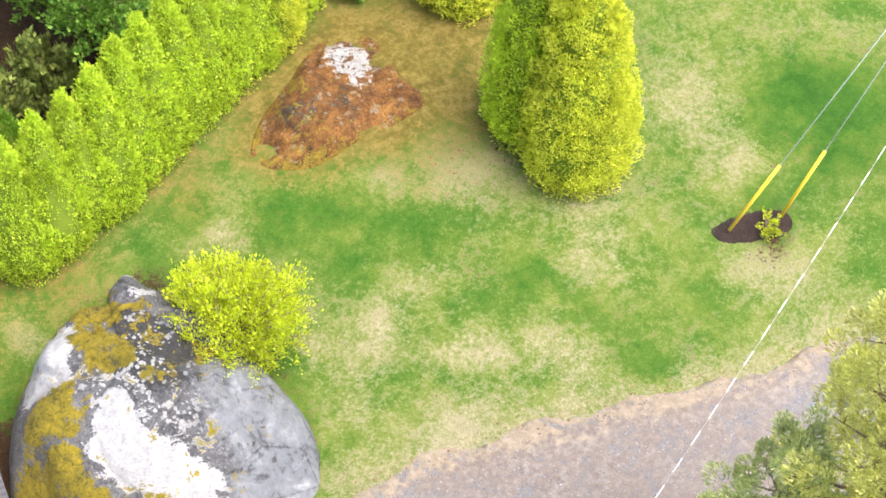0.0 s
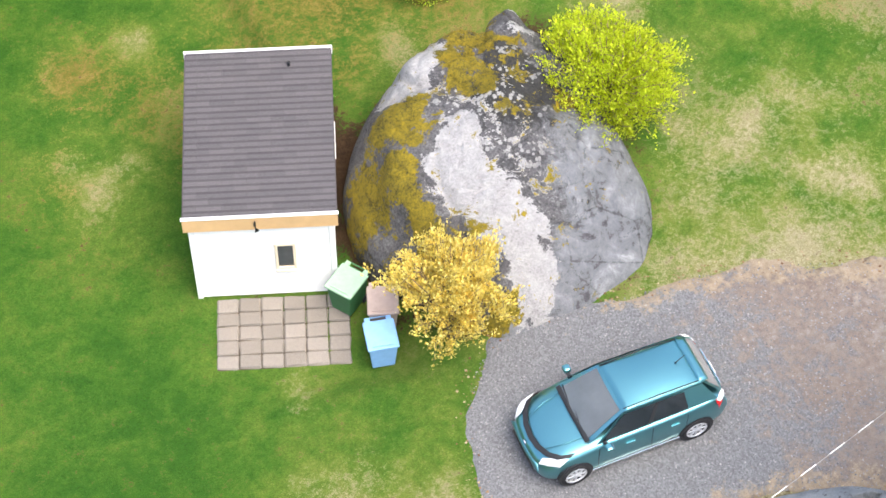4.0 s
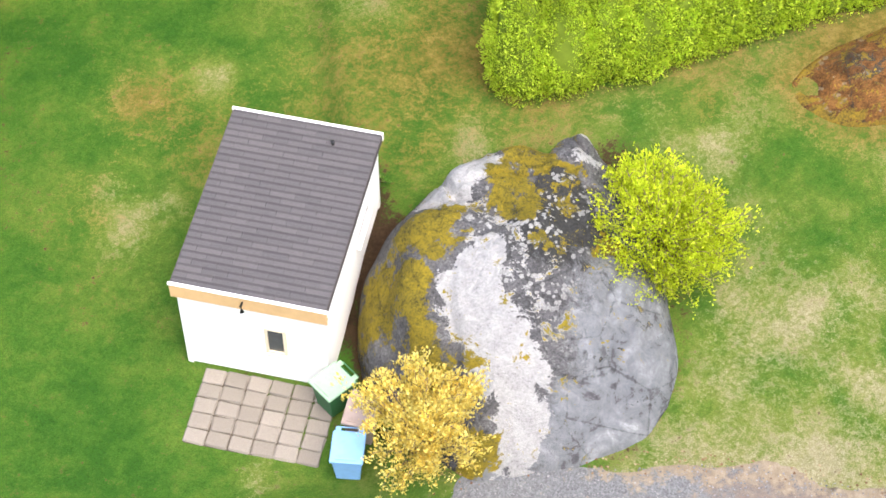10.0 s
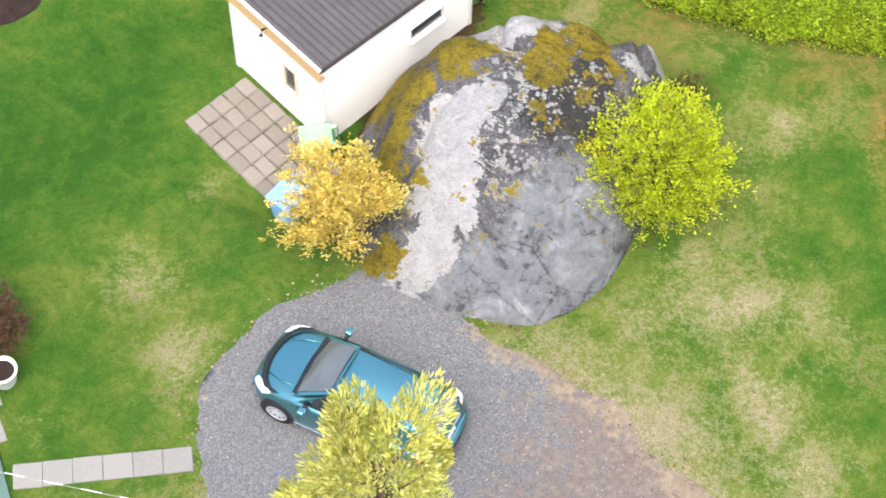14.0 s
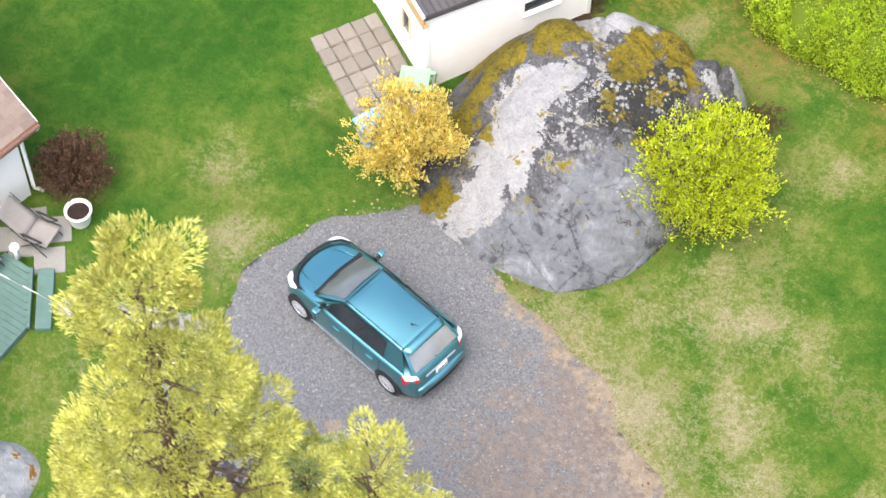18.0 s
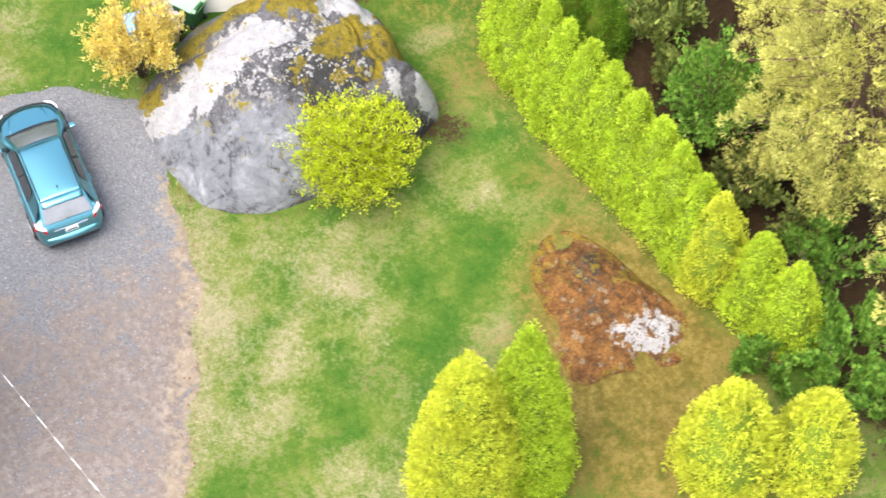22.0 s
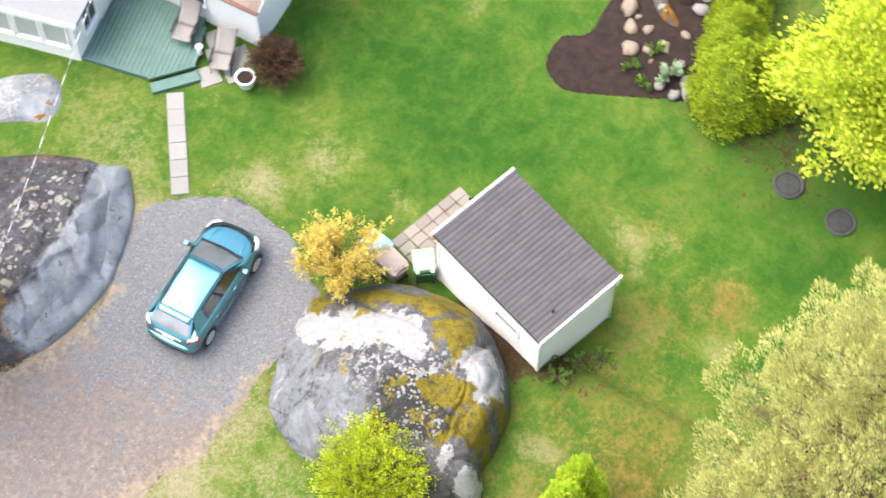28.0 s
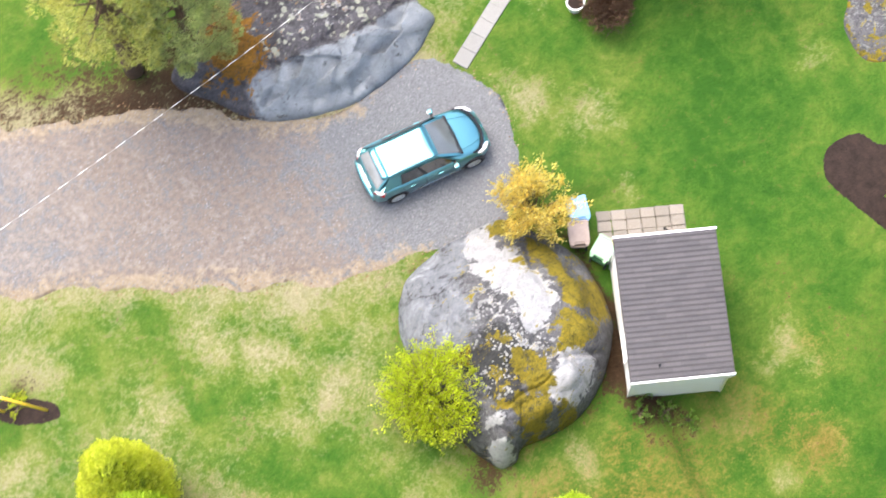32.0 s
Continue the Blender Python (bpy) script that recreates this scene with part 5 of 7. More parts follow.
part("front_badge", raw_mesh("front_badge", *tube([(1.93, 0, 0.64), (1.955, 0, 0.635)], [0.06, 0.055], 18), M_CHROME), None, car)
part("rear_bumper", patch((-1.955, 0.66, 0.40), (-1.955, -0.66, 0.40), (-1.93, -0.66, 0.62), (-1.93, 0.66, 0.62), 10, 4, (-0.07, 0, 0.02), 0.02, thick=0.03), M_CAR, car)
part("rear_valance", patch((-1.95, 0.6, 0.28), (-1.95, -0.6, 0.28), (-1.96, -0.62, 0.39), (-1.96, 0.62, 0.39), 8, 2, (-0.05, 0, 0), 0.015), M_BLACK, car, "black lower bumper")
part("tailgate_strip", box(-1.93, -1.90, -0.42, 0.42, 0.86, 0.895, 0.008), M_CHROME, car)
plate = part("number_plate", box(-1.955, -1.93, -0.16, 0.16, 0.71, 0.85, 0.004), M_WHITE, car, "white number plate with grey bars")
for y0, y1 in ((-0.12, -0.07), (-0.05, 0.0), (0.02, 0.06), (0.075, 0.12)):
    part("plate_bar", box(-1.96, -1.956, y0, y1, 0.755, 0.815, 0), M_BLACK, plate)
part("aerial", tubes("aerial", [([(-1.12, 0, 1.485), (-1.16, 0, 1.53), (-1.30, 0, 1.64)], [0.022, 0.012, 0.006], 6)], M_BLACK), None, car, "short black roof aerial")
for y0 in (0.35, -0.12):
    part("wiper", tubes("wiper", [([(0.98, y0, 1.03), (0.93, y0 - 0.25, 1.06), (0.90, y0 - 0.5, 1.075)], [0.014, 0.012, 0.01], 6)], M_BLACK), None, car)
part("cowl", patch((1.02, -0.66, 1.00), (1.02, 0.66, 1.00), (0.93, 0.66, 1.03), (0.93, -0.66, 1.03), 10, 2, (0.06, 0, 0.02), 0.012), M_BLACK, car, "black plastic windscreen cowl")
part("rear_wiper", tubes("rear_wiper", [([(-1.81, 0.0, 1.07), (-1.75, 0.1, 1.13), (-1.70, 0.3, 1.16)], [0.014, 0.01, 0.008], 6)], M_BLACK), None, car)
for s in (-0.35, 0.35):
    part("hood_crease", tubes("hood_crease", [([(1.02, s * 1.5, 1.0), (1.4, s * 1.35, 0.915), (1.7, s * 1.1, 0.83)], [0.008] * 3, 4)], M_CAR), None, car)


# ---- foliage makers ----
def leaves(points, out, size, aspect=0.55, droop=0.0, spread=0.9, g=None):
    """Leaf quads at points: each lies along its outward way, turned at random."""
    g = g or rng
    n = len(points)
    d = out + g.normal(0, spread, (n, 3)) * 0.6
    d[:, 2] -= droop
    d /= np.linalg.norm(d, axis=1, keepdims=True) + 1e-9
    side = np.cross(d, g.normal(0, 1, (n, 3)))
    side /= np.linalg.norm(side, axis=1, keepdims=True) + 1e-9
    s = (size * g.uniform(0.6, 1.35, n))[:, None]
    up = np.cross(d, side) * s * 0.15
    return np.stack([points - d * s * 0.1, points + d * s * 0.45 + side * s * aspect * 0.5 + up, points + d * s, points + d * s * 0.45 - side * s * aspect * 0.5 + up], 1)


def plume_cone(h, r, g, plumes, per, low=0.05, point=1.8, lump=0.20):
    """Points and outward ways over the upright plumes that make up a dense conifer's skin."""
    prof = lambda t: np.clip(np.minimum(1, 0.78 + t * 1.6) * (1 - t ** point) ** 0.8 + 0.015, 0, 1)
    z = g.uniform(0, 1, plumes * 4)
    z = np.concatenate([[0.97, 0.95, 0.92, 0.9, 0.88, 0.86], z[g.uniform(0, 1, plumes * 4) < np.maximum(prof(z), 0.15)][:plumes]])
    a = np.arange(len(z)) * 2.39996 + g.normal(0, 0.25, len(z))
    rad = r * prof(z) * g.uniform(0.78, 1.0, len(z)) - 0.5 * lump
    c = np.stack([rad * np.cos(a), rad * np.sin(a), low + z * (h - low) - 0.12], 1)
    way = np.stack([np.cos(a) * 0.42, np.sin(a) * 0.42, np.full(len(z), 1.0)], 1)
    way /= np.linalg.norm(way, axis=1, keepdims=True)
    size = lump * g.uniform(0.75, 1.3, len(z)) * (1.05 - 0.35 * z)
    d = g.normal(0, 1, (len(z), per, 3))
    d /= np.linalg.norm(d, axis=2, keepdims=True)
    along = (d * way[:, None]).sum(2, keepdims=True)
    taper = np.where(along > 0, 1 - 0.5 * along, 1.0)
    p = c[:, None] + (d * taper + way[:, None] * along * 1.1) * size[:, None, None] * g.uniform(0.75, 1.05, (len(z), per, 1))
    o = d * 0.7 + way[:, None] * 0.9
    return p.reshape(-1, 3), o.reshape(-1, 3), prof


def thuja(name, h, r, material, label, plumes=280, per=92, seed=0, size=0.066, point=1.8, lump=0.19):
    g = np.random.default_rng(seed)
    t = thing(name, Matrix(), label, "conifer")
    p, o, prof = plume_cone(h, r, g, plumes, per, point=point, lump=lump)
    part("crown", quad_cloud("crown", leaves(p, o, size, 0.5, 0, 0.6, g), material), None, t)
    # Solid core blocks the view through; its darker green paints the inner shade.
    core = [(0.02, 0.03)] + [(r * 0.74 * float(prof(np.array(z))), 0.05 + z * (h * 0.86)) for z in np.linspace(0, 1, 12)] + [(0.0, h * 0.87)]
    part("inner_crown", raw_mesh("inner_crown", *lathe(core, 18), M_INNER, True), None, t, "solid core with the inner shade painted dark green")
    part("trunk", tubes("trunk", [([(0, 0, -0.15), (0, 0, h * 0.5)], [0.09, 0.05], 8)], M_BARK), None, t)
    return t


def shrub(name, m, h, r, leaf_material, label, n=6500, size=0.085, seed=0, stems=26, lift=0.35, upright=0.4, twig=None, category="shrub", dome=False):
    """A many-stemmed bush: arching stems with side twigs, set with small leaves."""
    g = np.random.default_rng(seed)
    t = thing(name, m, label, category)
    tubes_list, pts, out = [], [], []
    for k in range(stems):
        a, lean = g.uniform(0, 2 * math.pi), g.uniform(0.15, 1) ** 0.6
        tip = np.array([math.cos(a) * r * lean, math.sin(a) * r * lean, h * (1 - (1 - upright) * lean ** 2.2) * g.uniform(0.8, 1.05)])
        if dome:
            up = 1 - 1.25 * (k + 0.5) / stems
            flat = math.sqrt(max(0, 1 - up * up))
            a = k * 2.39996
            tip = np.array([math.cos(a) * flat * r, math.sin(a) * flat * r, h * 0.5 + up * h * 0.5]) * g.uniform(0.88, 1.04)
        mid = tip * np.array([0.42, 0.42, 0.62])
        path = [np.zeros(3) + np.array([tip[0], tip[1], 0]) * 0.06, mid, tip]
        tubes_list.append(([tuple(q) for q in path], [0.022, 0.014, 0.004], 5))
        for j in range(9):
            s = g.uniform(0.38, 1)
            b = path[1] * (1 - (s - 0.38) / 0.62) + path[2] * (s - 0.38) / 0.62
            e = b + g.normal(0, 0.11 * r, 3) + np.array([tip[0], tip[1], 0.25]) * 0.13
            e[2] = max(e[2], 0.12)
            if j < 5:
                tubes_list.append(([tuple(b), tuple(e)], [0.008, 0.003], 4))
            c = max(3, n // (stems * 9))
            f = g.uniform(0.1, 1.1, c)[:, None]
            q = b * (1 - f) + e * f + g.normal(0, 0.04 * r, (c, 3))
            pts.append(q)
            out.append(np.tile(e / (np.linalg.norm(e) + 1e-6) + np.array([0, 0, 0.5]), (c, 1)))
    P = np.concatenate(pts)
    P[:, 2] = np.maximum(P[:, 2], 0.05)
    part("stemwork", tubes("stemwork", tubes_list, twig or M_TWIG), None, t, "thin brown stems")
    part("crown", quad_cloud("crown", leaves(P, np.concatenate(out), size, 0.55, 0, 0.9, g), leaf_material), None, t)
    return t


def pine(name, m, h, r, material, label, seed=0, clear=0.2, size=0.10, shape=1.0, needles=240, puff=0.4, limbs_each=7, sprays=5):
    """A tall conifer: trunk, whorled limbs, and brushes of needles that point up and out along the twigs."""
    g = np.random.default_rng(seed)
    t = thing(name, m, label, "tree")
    bend = g.normal(0, 0.25, 2)
    axis = lambda z: np.array([bend[0] * math.sin(z / h * 2.2), bend[1] * math.sin(z / h * 2.2), z])
    part("trunk", tubes("trunk", [([tuple(axis(z)) for z in np.linspace(-0.3, h * 0.97, 12)], list(np.linspace(0.2 + 0.008 * h, 0.02, 12)), 10)], M_BARK), None, t)
    limbs, P, O, S = [], [], [], []
    whorls = int(h * (1 - clear) * 1.5)
    for k in range(whorls):
        z = h * (clear + (0.985 - clear) * (k + g.uniform(0, 0.5)) / whorls)
        f = (z / h - clear) / (1 - clear)
        reach = r * (1 - f ** (1.25 * shape)) ** 0.85 * min(1, 0.55 + 1.6 * f) + 0.2
        spin = g.uniform(0, 6.28)
        count = max(4, int(limbs_each * (0.5 + 0.5 * reach / r)))
        for b in range(count):
            a = spin + 2 * math.pi * b / count + g.normal(0, 0.18)
            ln = reach * g.uniform(0.66, 1.1)
            s = axis(z)
            e = s + np.array([math.cos(a) * ln, math.sin(a) * ln, ln * g.uniform(0.0, 0.25) + 0.3 * f])
            mid = (s + e) / 2 + np.array([0, 0, -0.07 * ln])
            limbs.append(([tuple(s), tuple(mid), tuple(e)], [0.02 + 0.016 * ln, 0.012 + 0.008 * ln, 0.006], 5))
            side = np.array([-math.sin(a), math.cos(a), 0])
            for j in range(max(2, int(sprays * (0.4 + 0.6 * ln / r)))):
                u = 1.0 if j == 0 else g.uniform(0.35, 1.0)
                q = mid * (2 - 2 * u) + e * (2 * u - 1) if u > 0.5 else s * (1 - 2 * u) + mid * 2 * u
                out = side * g.normal(0, 0.22) * ln * (1.15 - u) * 2.0
                tip = q + out + np.array([0, 0, 0.08 + 0.1 * abs(g.normal())])
                if j and np.linalg.norm(out) > 0.2:
                    limbs.append(([tuple(q), tuple(tip)], [0.012, 0.004], 4))
                w = np.array([math.cos(a) * 0.6, math.sin(a) * 0.6, 0.9]) + out * 0.4
                P.append(tip)
                O.append(w / np.linalg.norm(w))
                S.append(puff * g.uniform(0.65, 1.25) * (0.75 + 0.25 * (1 - f)))
    P, O, S = np.array(P), np.array(O), np.array(S)
    tagged(part("branchwork", tubes("branchwork", limbs, M_BARK), None, t), "grey-brown limbs", kind="stuff")
    n = len(P)
    d = g.normal(0, 1, (n, needles, 3))
    d /= np.linalg.norm(d, axis=2, keepdims=True)
    along = (d * O[:, None]).sum(2, keepdims=True)
    d = np.where(along < -0.25, d - 2 * along * O[:, None], d)
    along = np.abs(along)
    reach = S[:, None, None] * g.uniform(0.6, 1.05, (n, needles, 1)) ** 0.6
    PP = P[:, None] + (d * 0.72 + O[:, None] * along * 0.55) * reach
    OO = d * 0.8 + O[:, None] * 0.8
    part("crown", quad_cloud("crown", leaves(PP.reshape(-1, 3), OO.reshape(-1, 3), size, 0.28, 0, 0.5, g), material), None, t)
    return t


# ---- hedge of thujas ----
def place(maker, spots, group):
    first = maker[0]
    for k, (x, y, s, kz) in enumerate(spots):
        src = maker[k % len(maker)]
        mm = Matrix.Translation((x, y, H(x, y) - 0.03)) @ Matrix.Rotation(k * 1.9, 4, "Z") @ Matrix.Diagonal((s, s, kz, 1))
        if k < len(maker):
            src.matrix_basis = mm
            tagged(src, group=group)
        else:
            c = copy_thing(src, Matrix())
            c.matrix_basis = mm


hedge_kinds = [thuja("hedge_thuja", 4.3, 0.95, M_THUJA, "dense bright green thuja in a clipped hedge", seed=s, point=1.7) for s in (1, 2, 3)]
place(hedge_kinds, [(-1.0, -11.95, 0.9, 1.0), (-1.85, -11.95, 0.97, 1.02), (-2.7, -12.1, 0.95, 0.98), (-3.5, -12.2, 1.0, 1.02), (-4.3, -12.4, 1.0, 1.04), (-5.1, -12.6, 1.0, 1.02), (-5.95, -12.8, 1.0, 1.0), (-6.8, -13.0, 1.0, 0.98), (-7.6, -13.1, 0.98, 0.96), (-8.35, -13.3, 0.95, 0.90), (-10.1, -14.0, 0.95, 0.82), (-11.0, -14.4, 0.95, 0.78)], "thujas of the hedge")
for k, (x, y, s) in enumerate(((-1.35, -13.3, 0.74), (-1.9, -13.9, 0.70))):
    dark = thuja("thuja", 4.3 * s, 0.8, M_THUJA_D, "dark green rounded thuja behind the hedge's end", seed=30 + k, point=1.9)
    dark.matrix_basis = pose(x, y, H(x, y) - 0.03, 0, 0, 70 * k)
for k in range(7):
    row = copy_thing(hedge_kinds[k % 3], Matrix())
    x, y = 1.5 + 0.88 * k, -17.45 + 0.12 * math.sin(2.1 * k)
    row.matrix_basis = Matrix.Translation((x, y, H(x, y) - 0.03)) @ Matrix.Rotation(k * 1.3, 4, "Z") @ Matrix.Diagonal((1.0, 1.0, 0.66, 1))
    tagged(row, "low bright green thuja in a clipped row along the lawn", "conifer", "thujas of the low row")
gold_kinds = [thuja("golden_thuja", 4.2, 1.0, M_THUJA_Y, "golden yellow-green thuja with dense feathery foliage", seed=s, plumes=290, per=84) for s in (5, 6)]
place(gold_kinds, [(-9.1, -13.4, 0.9, 0.96), (-13.5, -11.5, 1.25, 1.0), (-14.2, -13.3, 1.15, 0.9), (7.7, -17.5, 1.0, 0.72), (8.7, -17.6, 1.0, 0.75), (9.8, -17.7, 1.0, 0.8), (10.9, -17.6, 1.05, 0.85), (12.2, -17.4, 1.1, 0.9)], "golden thujas")

olive_kinds = [thuja("olive_thuja", 4.2, 1.0, M_THUJA_E, "broad olive-green thuja beside the flower bed", seed=s, plumes=290, per=84) for s in (15, 16)]
place(olive_kinds, [(12.55, -10.2, 1.35, 0.86), (13.2, -10.9, 1.2, 0.74), (13.75, -9.7, 1.15, 0.82), (14.9, -9.35, 1.0, 0.78), (16.1, -9.0, 1.0, 0.76), (17.3, -8.6, 1.0, 0.76), (18.4, -7.2, 1.15, 0.62), (19.8, -6.9, 1.3, 0.8)], "thujas by the flower bed")
for k, (x, y, h, r, mt) in enumerate(((-11.95, -5.85, 7.3, 1.42, M_THUJA_Y), (-11.85, -7.25, 7.1, 1.2, M_THUJA))):
    cypress = thuja("cypress", h, r, mt, "tall pointed golden cypress with dense lumpy foliage" if k == 0 else "tall green cypress close behind a golden one", plumes=640, per=130, seed=8 + k, size=0.062, point=1.75, lump=0.22)
    cypress.matrix_basis = pose(x, y, H(x, y) - 0.03, 0, 0, 40 * k)
    tagged(cypress, group="pair of cypresses")

# ---- bushes ----
shrub("lime_bush", pose(-2.95, -6.9, H(-2.95, -6.9)), 2.7, 1.42, M_LIME, "round lime-green bush growing against the boulder", n=26000, size=0.07, seed=3, stems=110, dome=True)
shrub("golden_bush", pose(2.1, -3.15, H(2.1, -3.15)), 2.75, 1.25, M_GOLD, "upright bush with golden orange spring leaves", n=17000, size=0.075, seed=4, stems=70, upright=0.6)
shrub("bare_bush", pose(7.12, 1.86, H(7.12, 1.86)), 1.45, 0.76, M_REDTWIG, "leafless dark reddish-brown bush by the house corner", n=17000, size=0.052, seed=5, stems=90, dome=True, twig=M_BARK)
for k, (x, y, h, r, mt) in enumerate([(-4.2, -15.4, 2.2, 1.0, M_PINE_D), (-7.4, -15.3, 1.6, 1.1, M_PINE_D), (-10.0, -15.9, 2.4, 1.3, M_GREENLEAF), (-8.6, -16.8, 3.0, 1.5, M_PINE_D), (-11.6, -15.6, 1.8, 1.2, M_GREENLEAF), (-2.4, -15.4, 2.2, 1.2, M_PINE_D), (-11.7, -13.6, 1.0, 0.8, M_GREENLEAF), (-12.6, -15.0, 1.5, 1.1, M_GREENLEAF), (-6.2, -17.2, 2.6, 1.5, M_GREENLEAF), (-14.2, -16.0, 2.2, 1.4, M_GREENLEAF)]):
    shrub("undergrowth_bush", pose(x, y, H(x, y)), h, r, mt, "leafy wild green bush in the dark undergrowth" if mt is M_GREENLEAF else "dark green evergreen bush in the undergrowth", n=3200, size=0.16, seed=20 + k, stems=18, upright=0.35)
shrub("bare_bush", pose(-10.3, -15.4, H(-10.3, -15.4)), 2.0, 1.0, M_TWIG, "grey leafless bush among green undergrowth", n=300, size=0.03, seed=60, stems=46, upright=0.4)

# ---- trees ----
pine("pine_tree", pose(-5.55, 8.45, H(-5.55, 8.45)), 19.5, 2.7, M_PINE_P, "tall pine with yellow-green needles beside the driveway", seed=1, clear=0.34, shape=0.8, size=0.085, needles=330, puff=0.42, limbs_each=7, sprays=6)
pine("pine_tree", pose(-4.9, 6.2, H(-4.9, 6.2)), 9.4, 1.9, M_PINE_Y, "smaller green pine beside the driveway", seed=2, clear=0.12, size=0.085, needles=240, puff=0.36, limbs_each=7, sprays=6)
pine("pine_tree", pose(-6.7, 6.4, H(-6.7, 6.4)), 13.4, 1.9, M_PINE_P, "slender pine with yellow-tipped needles beside the driveway", seed=9, clear=0.2, size=0.085, needles=200, puff=0.38, limbs_each=6, sprays=5)
pine("pine_tree", pose(0.2, -18.1, H(0.2, -18.1)), 17.8, 5.0, M_PINE_G, "huge pine with dense yellow-green foliage", seed=3, clear=0.06, size=0.095, needles=240, puff=0.52, limbs_each=10, sprays=9)
pine("pine_tree", pose(-7.8, -17.5, H(-7.8, -17.5)), 15.0, 3.6, M_PINE, "broad pine with yellow-tipped needles", seed=4, clear=0.08, size=0.10, needles=230, puff=0.46, limbs_each=9, sprays=7)
pine("spruce_tree", pose(-3.6, -20.2, H(-3.6, -20.2)), 10.5, 3.0, M_PINE_D, "shaded dark green spruce in the wood", seed=5, clear=0.1, size=0.12, needles=120, puff=0.45, limbs_each=7, sprays=5)
pine("spruce_tree", pose(5.8, -20.5, H(5.8, -20.5)), 11.0, 3.2, M_PINE, "pale green pine at the lawn's edge", seed=6, clear=0.1, size=0.12, needles=120, puff=0.45, limbs_each=7, sprays=5)
pine("pine_tree", pose(-12.5, -18.5, H(-12.5, -18.5)), 11.5, 3.2, M_PINE, "pine with yellow-green needles at the wood's edge", seed=7, clear=0.15, size=0.12, needles=130, puff=0.45, limbs_each=7, sprays=5)


def broadleaf(name, m, h, r, material, label, seed=0, n=42000, size=0.135):
    g = np.random.default_rng(seed)
    t = thing(name, m, label, "tree")
    limbs, P, O = [([(0, 0, -0.2), (0.05, 0.02, h * 0.3), (0.0, 0.1, h * 0.5)], [0.16, 0.12, 0.08], 9)], [], []
    for k in range(40):
        a, e = k * 2.39996, g.uniform(-0.2, 1.35)
        s = np.array([0, 0, h * g.uniform(0.25, 0.5)])
        tip = np.array([math.cos(a) * math.cos(e) * r, math.sin(a) * math.cos(e) * r, h * 0.58 + math.sin(e) * h * 0.40]) * g.uniform(0.8, 1.05)
        mid = (s + tip) / 2 + np.array([0, 0, 0.2])
        limbs.append(([tuple(s), tuple(mid), tuple(tip)], [0.06, 0.035, 0.01], 5))
        for j in range(10):
            c = mid + (tip - mid) * g.uniform(-0.2, 1.1) + g.normal(0, 0.17 * r, 3)
            q = c + g.normal(0, 0.10 * r, (n // 400, 3)) * np.array([1, 1, 0.7])
            P.append(q)
            O.append(np.tile((c - np.array([0, 0, h * 0.45])) / r + np.array([0, 0, 0.3]), (len(q), 1)))
    part("trunk", tubes("trunk", limbs[:1], M_BARK), None, t)
    part("branchwork", tubes("branchwork", limbs[1:], M_BARK), None, t)
    part("crown", quad_cloud("crown", leaves(np.concatenate(P), np.concatenate(O), size, 0.8, 0.1, 0.9, g), material), None, t)
    return t


broadleaf("maple_tree", pose(13.1, -14.3, H(13.1, -14.3)), 7.0, 2.7, M_MAPLE, "maple in fresh lime-green leaf over the lawn", seed=1)
broadleaf("young_tree", pose(-5.7, -15.0, H(-5.7, -15.0)), 4.2, 1.0, M_GREENLEAF, "young broadleaf tree with fresh green leaves", seed=2, n=9000, size=0.10)
shrub("green_bush", pose(-0.6, 11.6, H(-0.6, 11.6)), 1.8, 1.2, M_THUJA, "rounded fresh green bush at the lawn's edge", n=4500, size=0.11, seed=71, stems=26)


# ---- house ----
house = thing("house", pose(0, 0, H(8, 4)), "white house with a brown shingled roof", "house")
HX, HY = 7.62, 2.72


def prism(poly, z0, z1, bevel=0.0):
    b = bmesh.new()
    lo = [b.verts.new((x, y, z0)) for x, y in poly]
    hi = [b.verts.new((x, y, z1)) for x, y in poly]
    n = len(poly)
    b.faces.new(hi)
    b.faces.new(lo[::-1])
    for i in range(n):
        b.faces.new((lo[i], lo[(i + 1) % n], hi[(i + 1) % n], hi[i]))
    bmesh.ops.recalc_face_normals(b, faces=b.faces)
    if bevel:
        bmesh.ops.bevel(b, geom=b.edges[:], offset=bevel, segments=1, affect="EDGES")
    return b


part("house_shell", prism([(HX, HY), (14.6, HY), (14.6, 12.5), (HX, 12.5)], -0.3, 2.72), M_WHITE, house)
RIDGE_X, RIDGE_Z, EAVE_X, EAVE_Z, RAKE_Y, FAR_Y = 11.1, 4.75, 7.22, 2.72, 2.36, 12.8
slope = math.atan2(RIDGE_Z - EAVE_Z, RIDGE_X - EAVE_X)
run = math.hypot(RIDGE_Z - EAVE_Z, RIDGE_X - EAVE_X)
gable = bmesh.new()
pts = [(HX, HY, 2.7), (14.58, HY, 2.7), (RIDGE_X, HY, 4.6)]
gv = [gable.verts.new(p) for p in pts] + [gable.verts.new((x, y + 0.15, z)) for x, y, z in pts]
for f in ((0, 1, 2), (5, 4, 3), (0, 2, 5, 3), (1, 4, 5, 2), (0, 3, 4, 1)):
    gable.faces.new([gv[i] for i in f])
part("gable_wall", gable, M_WHITE, house)
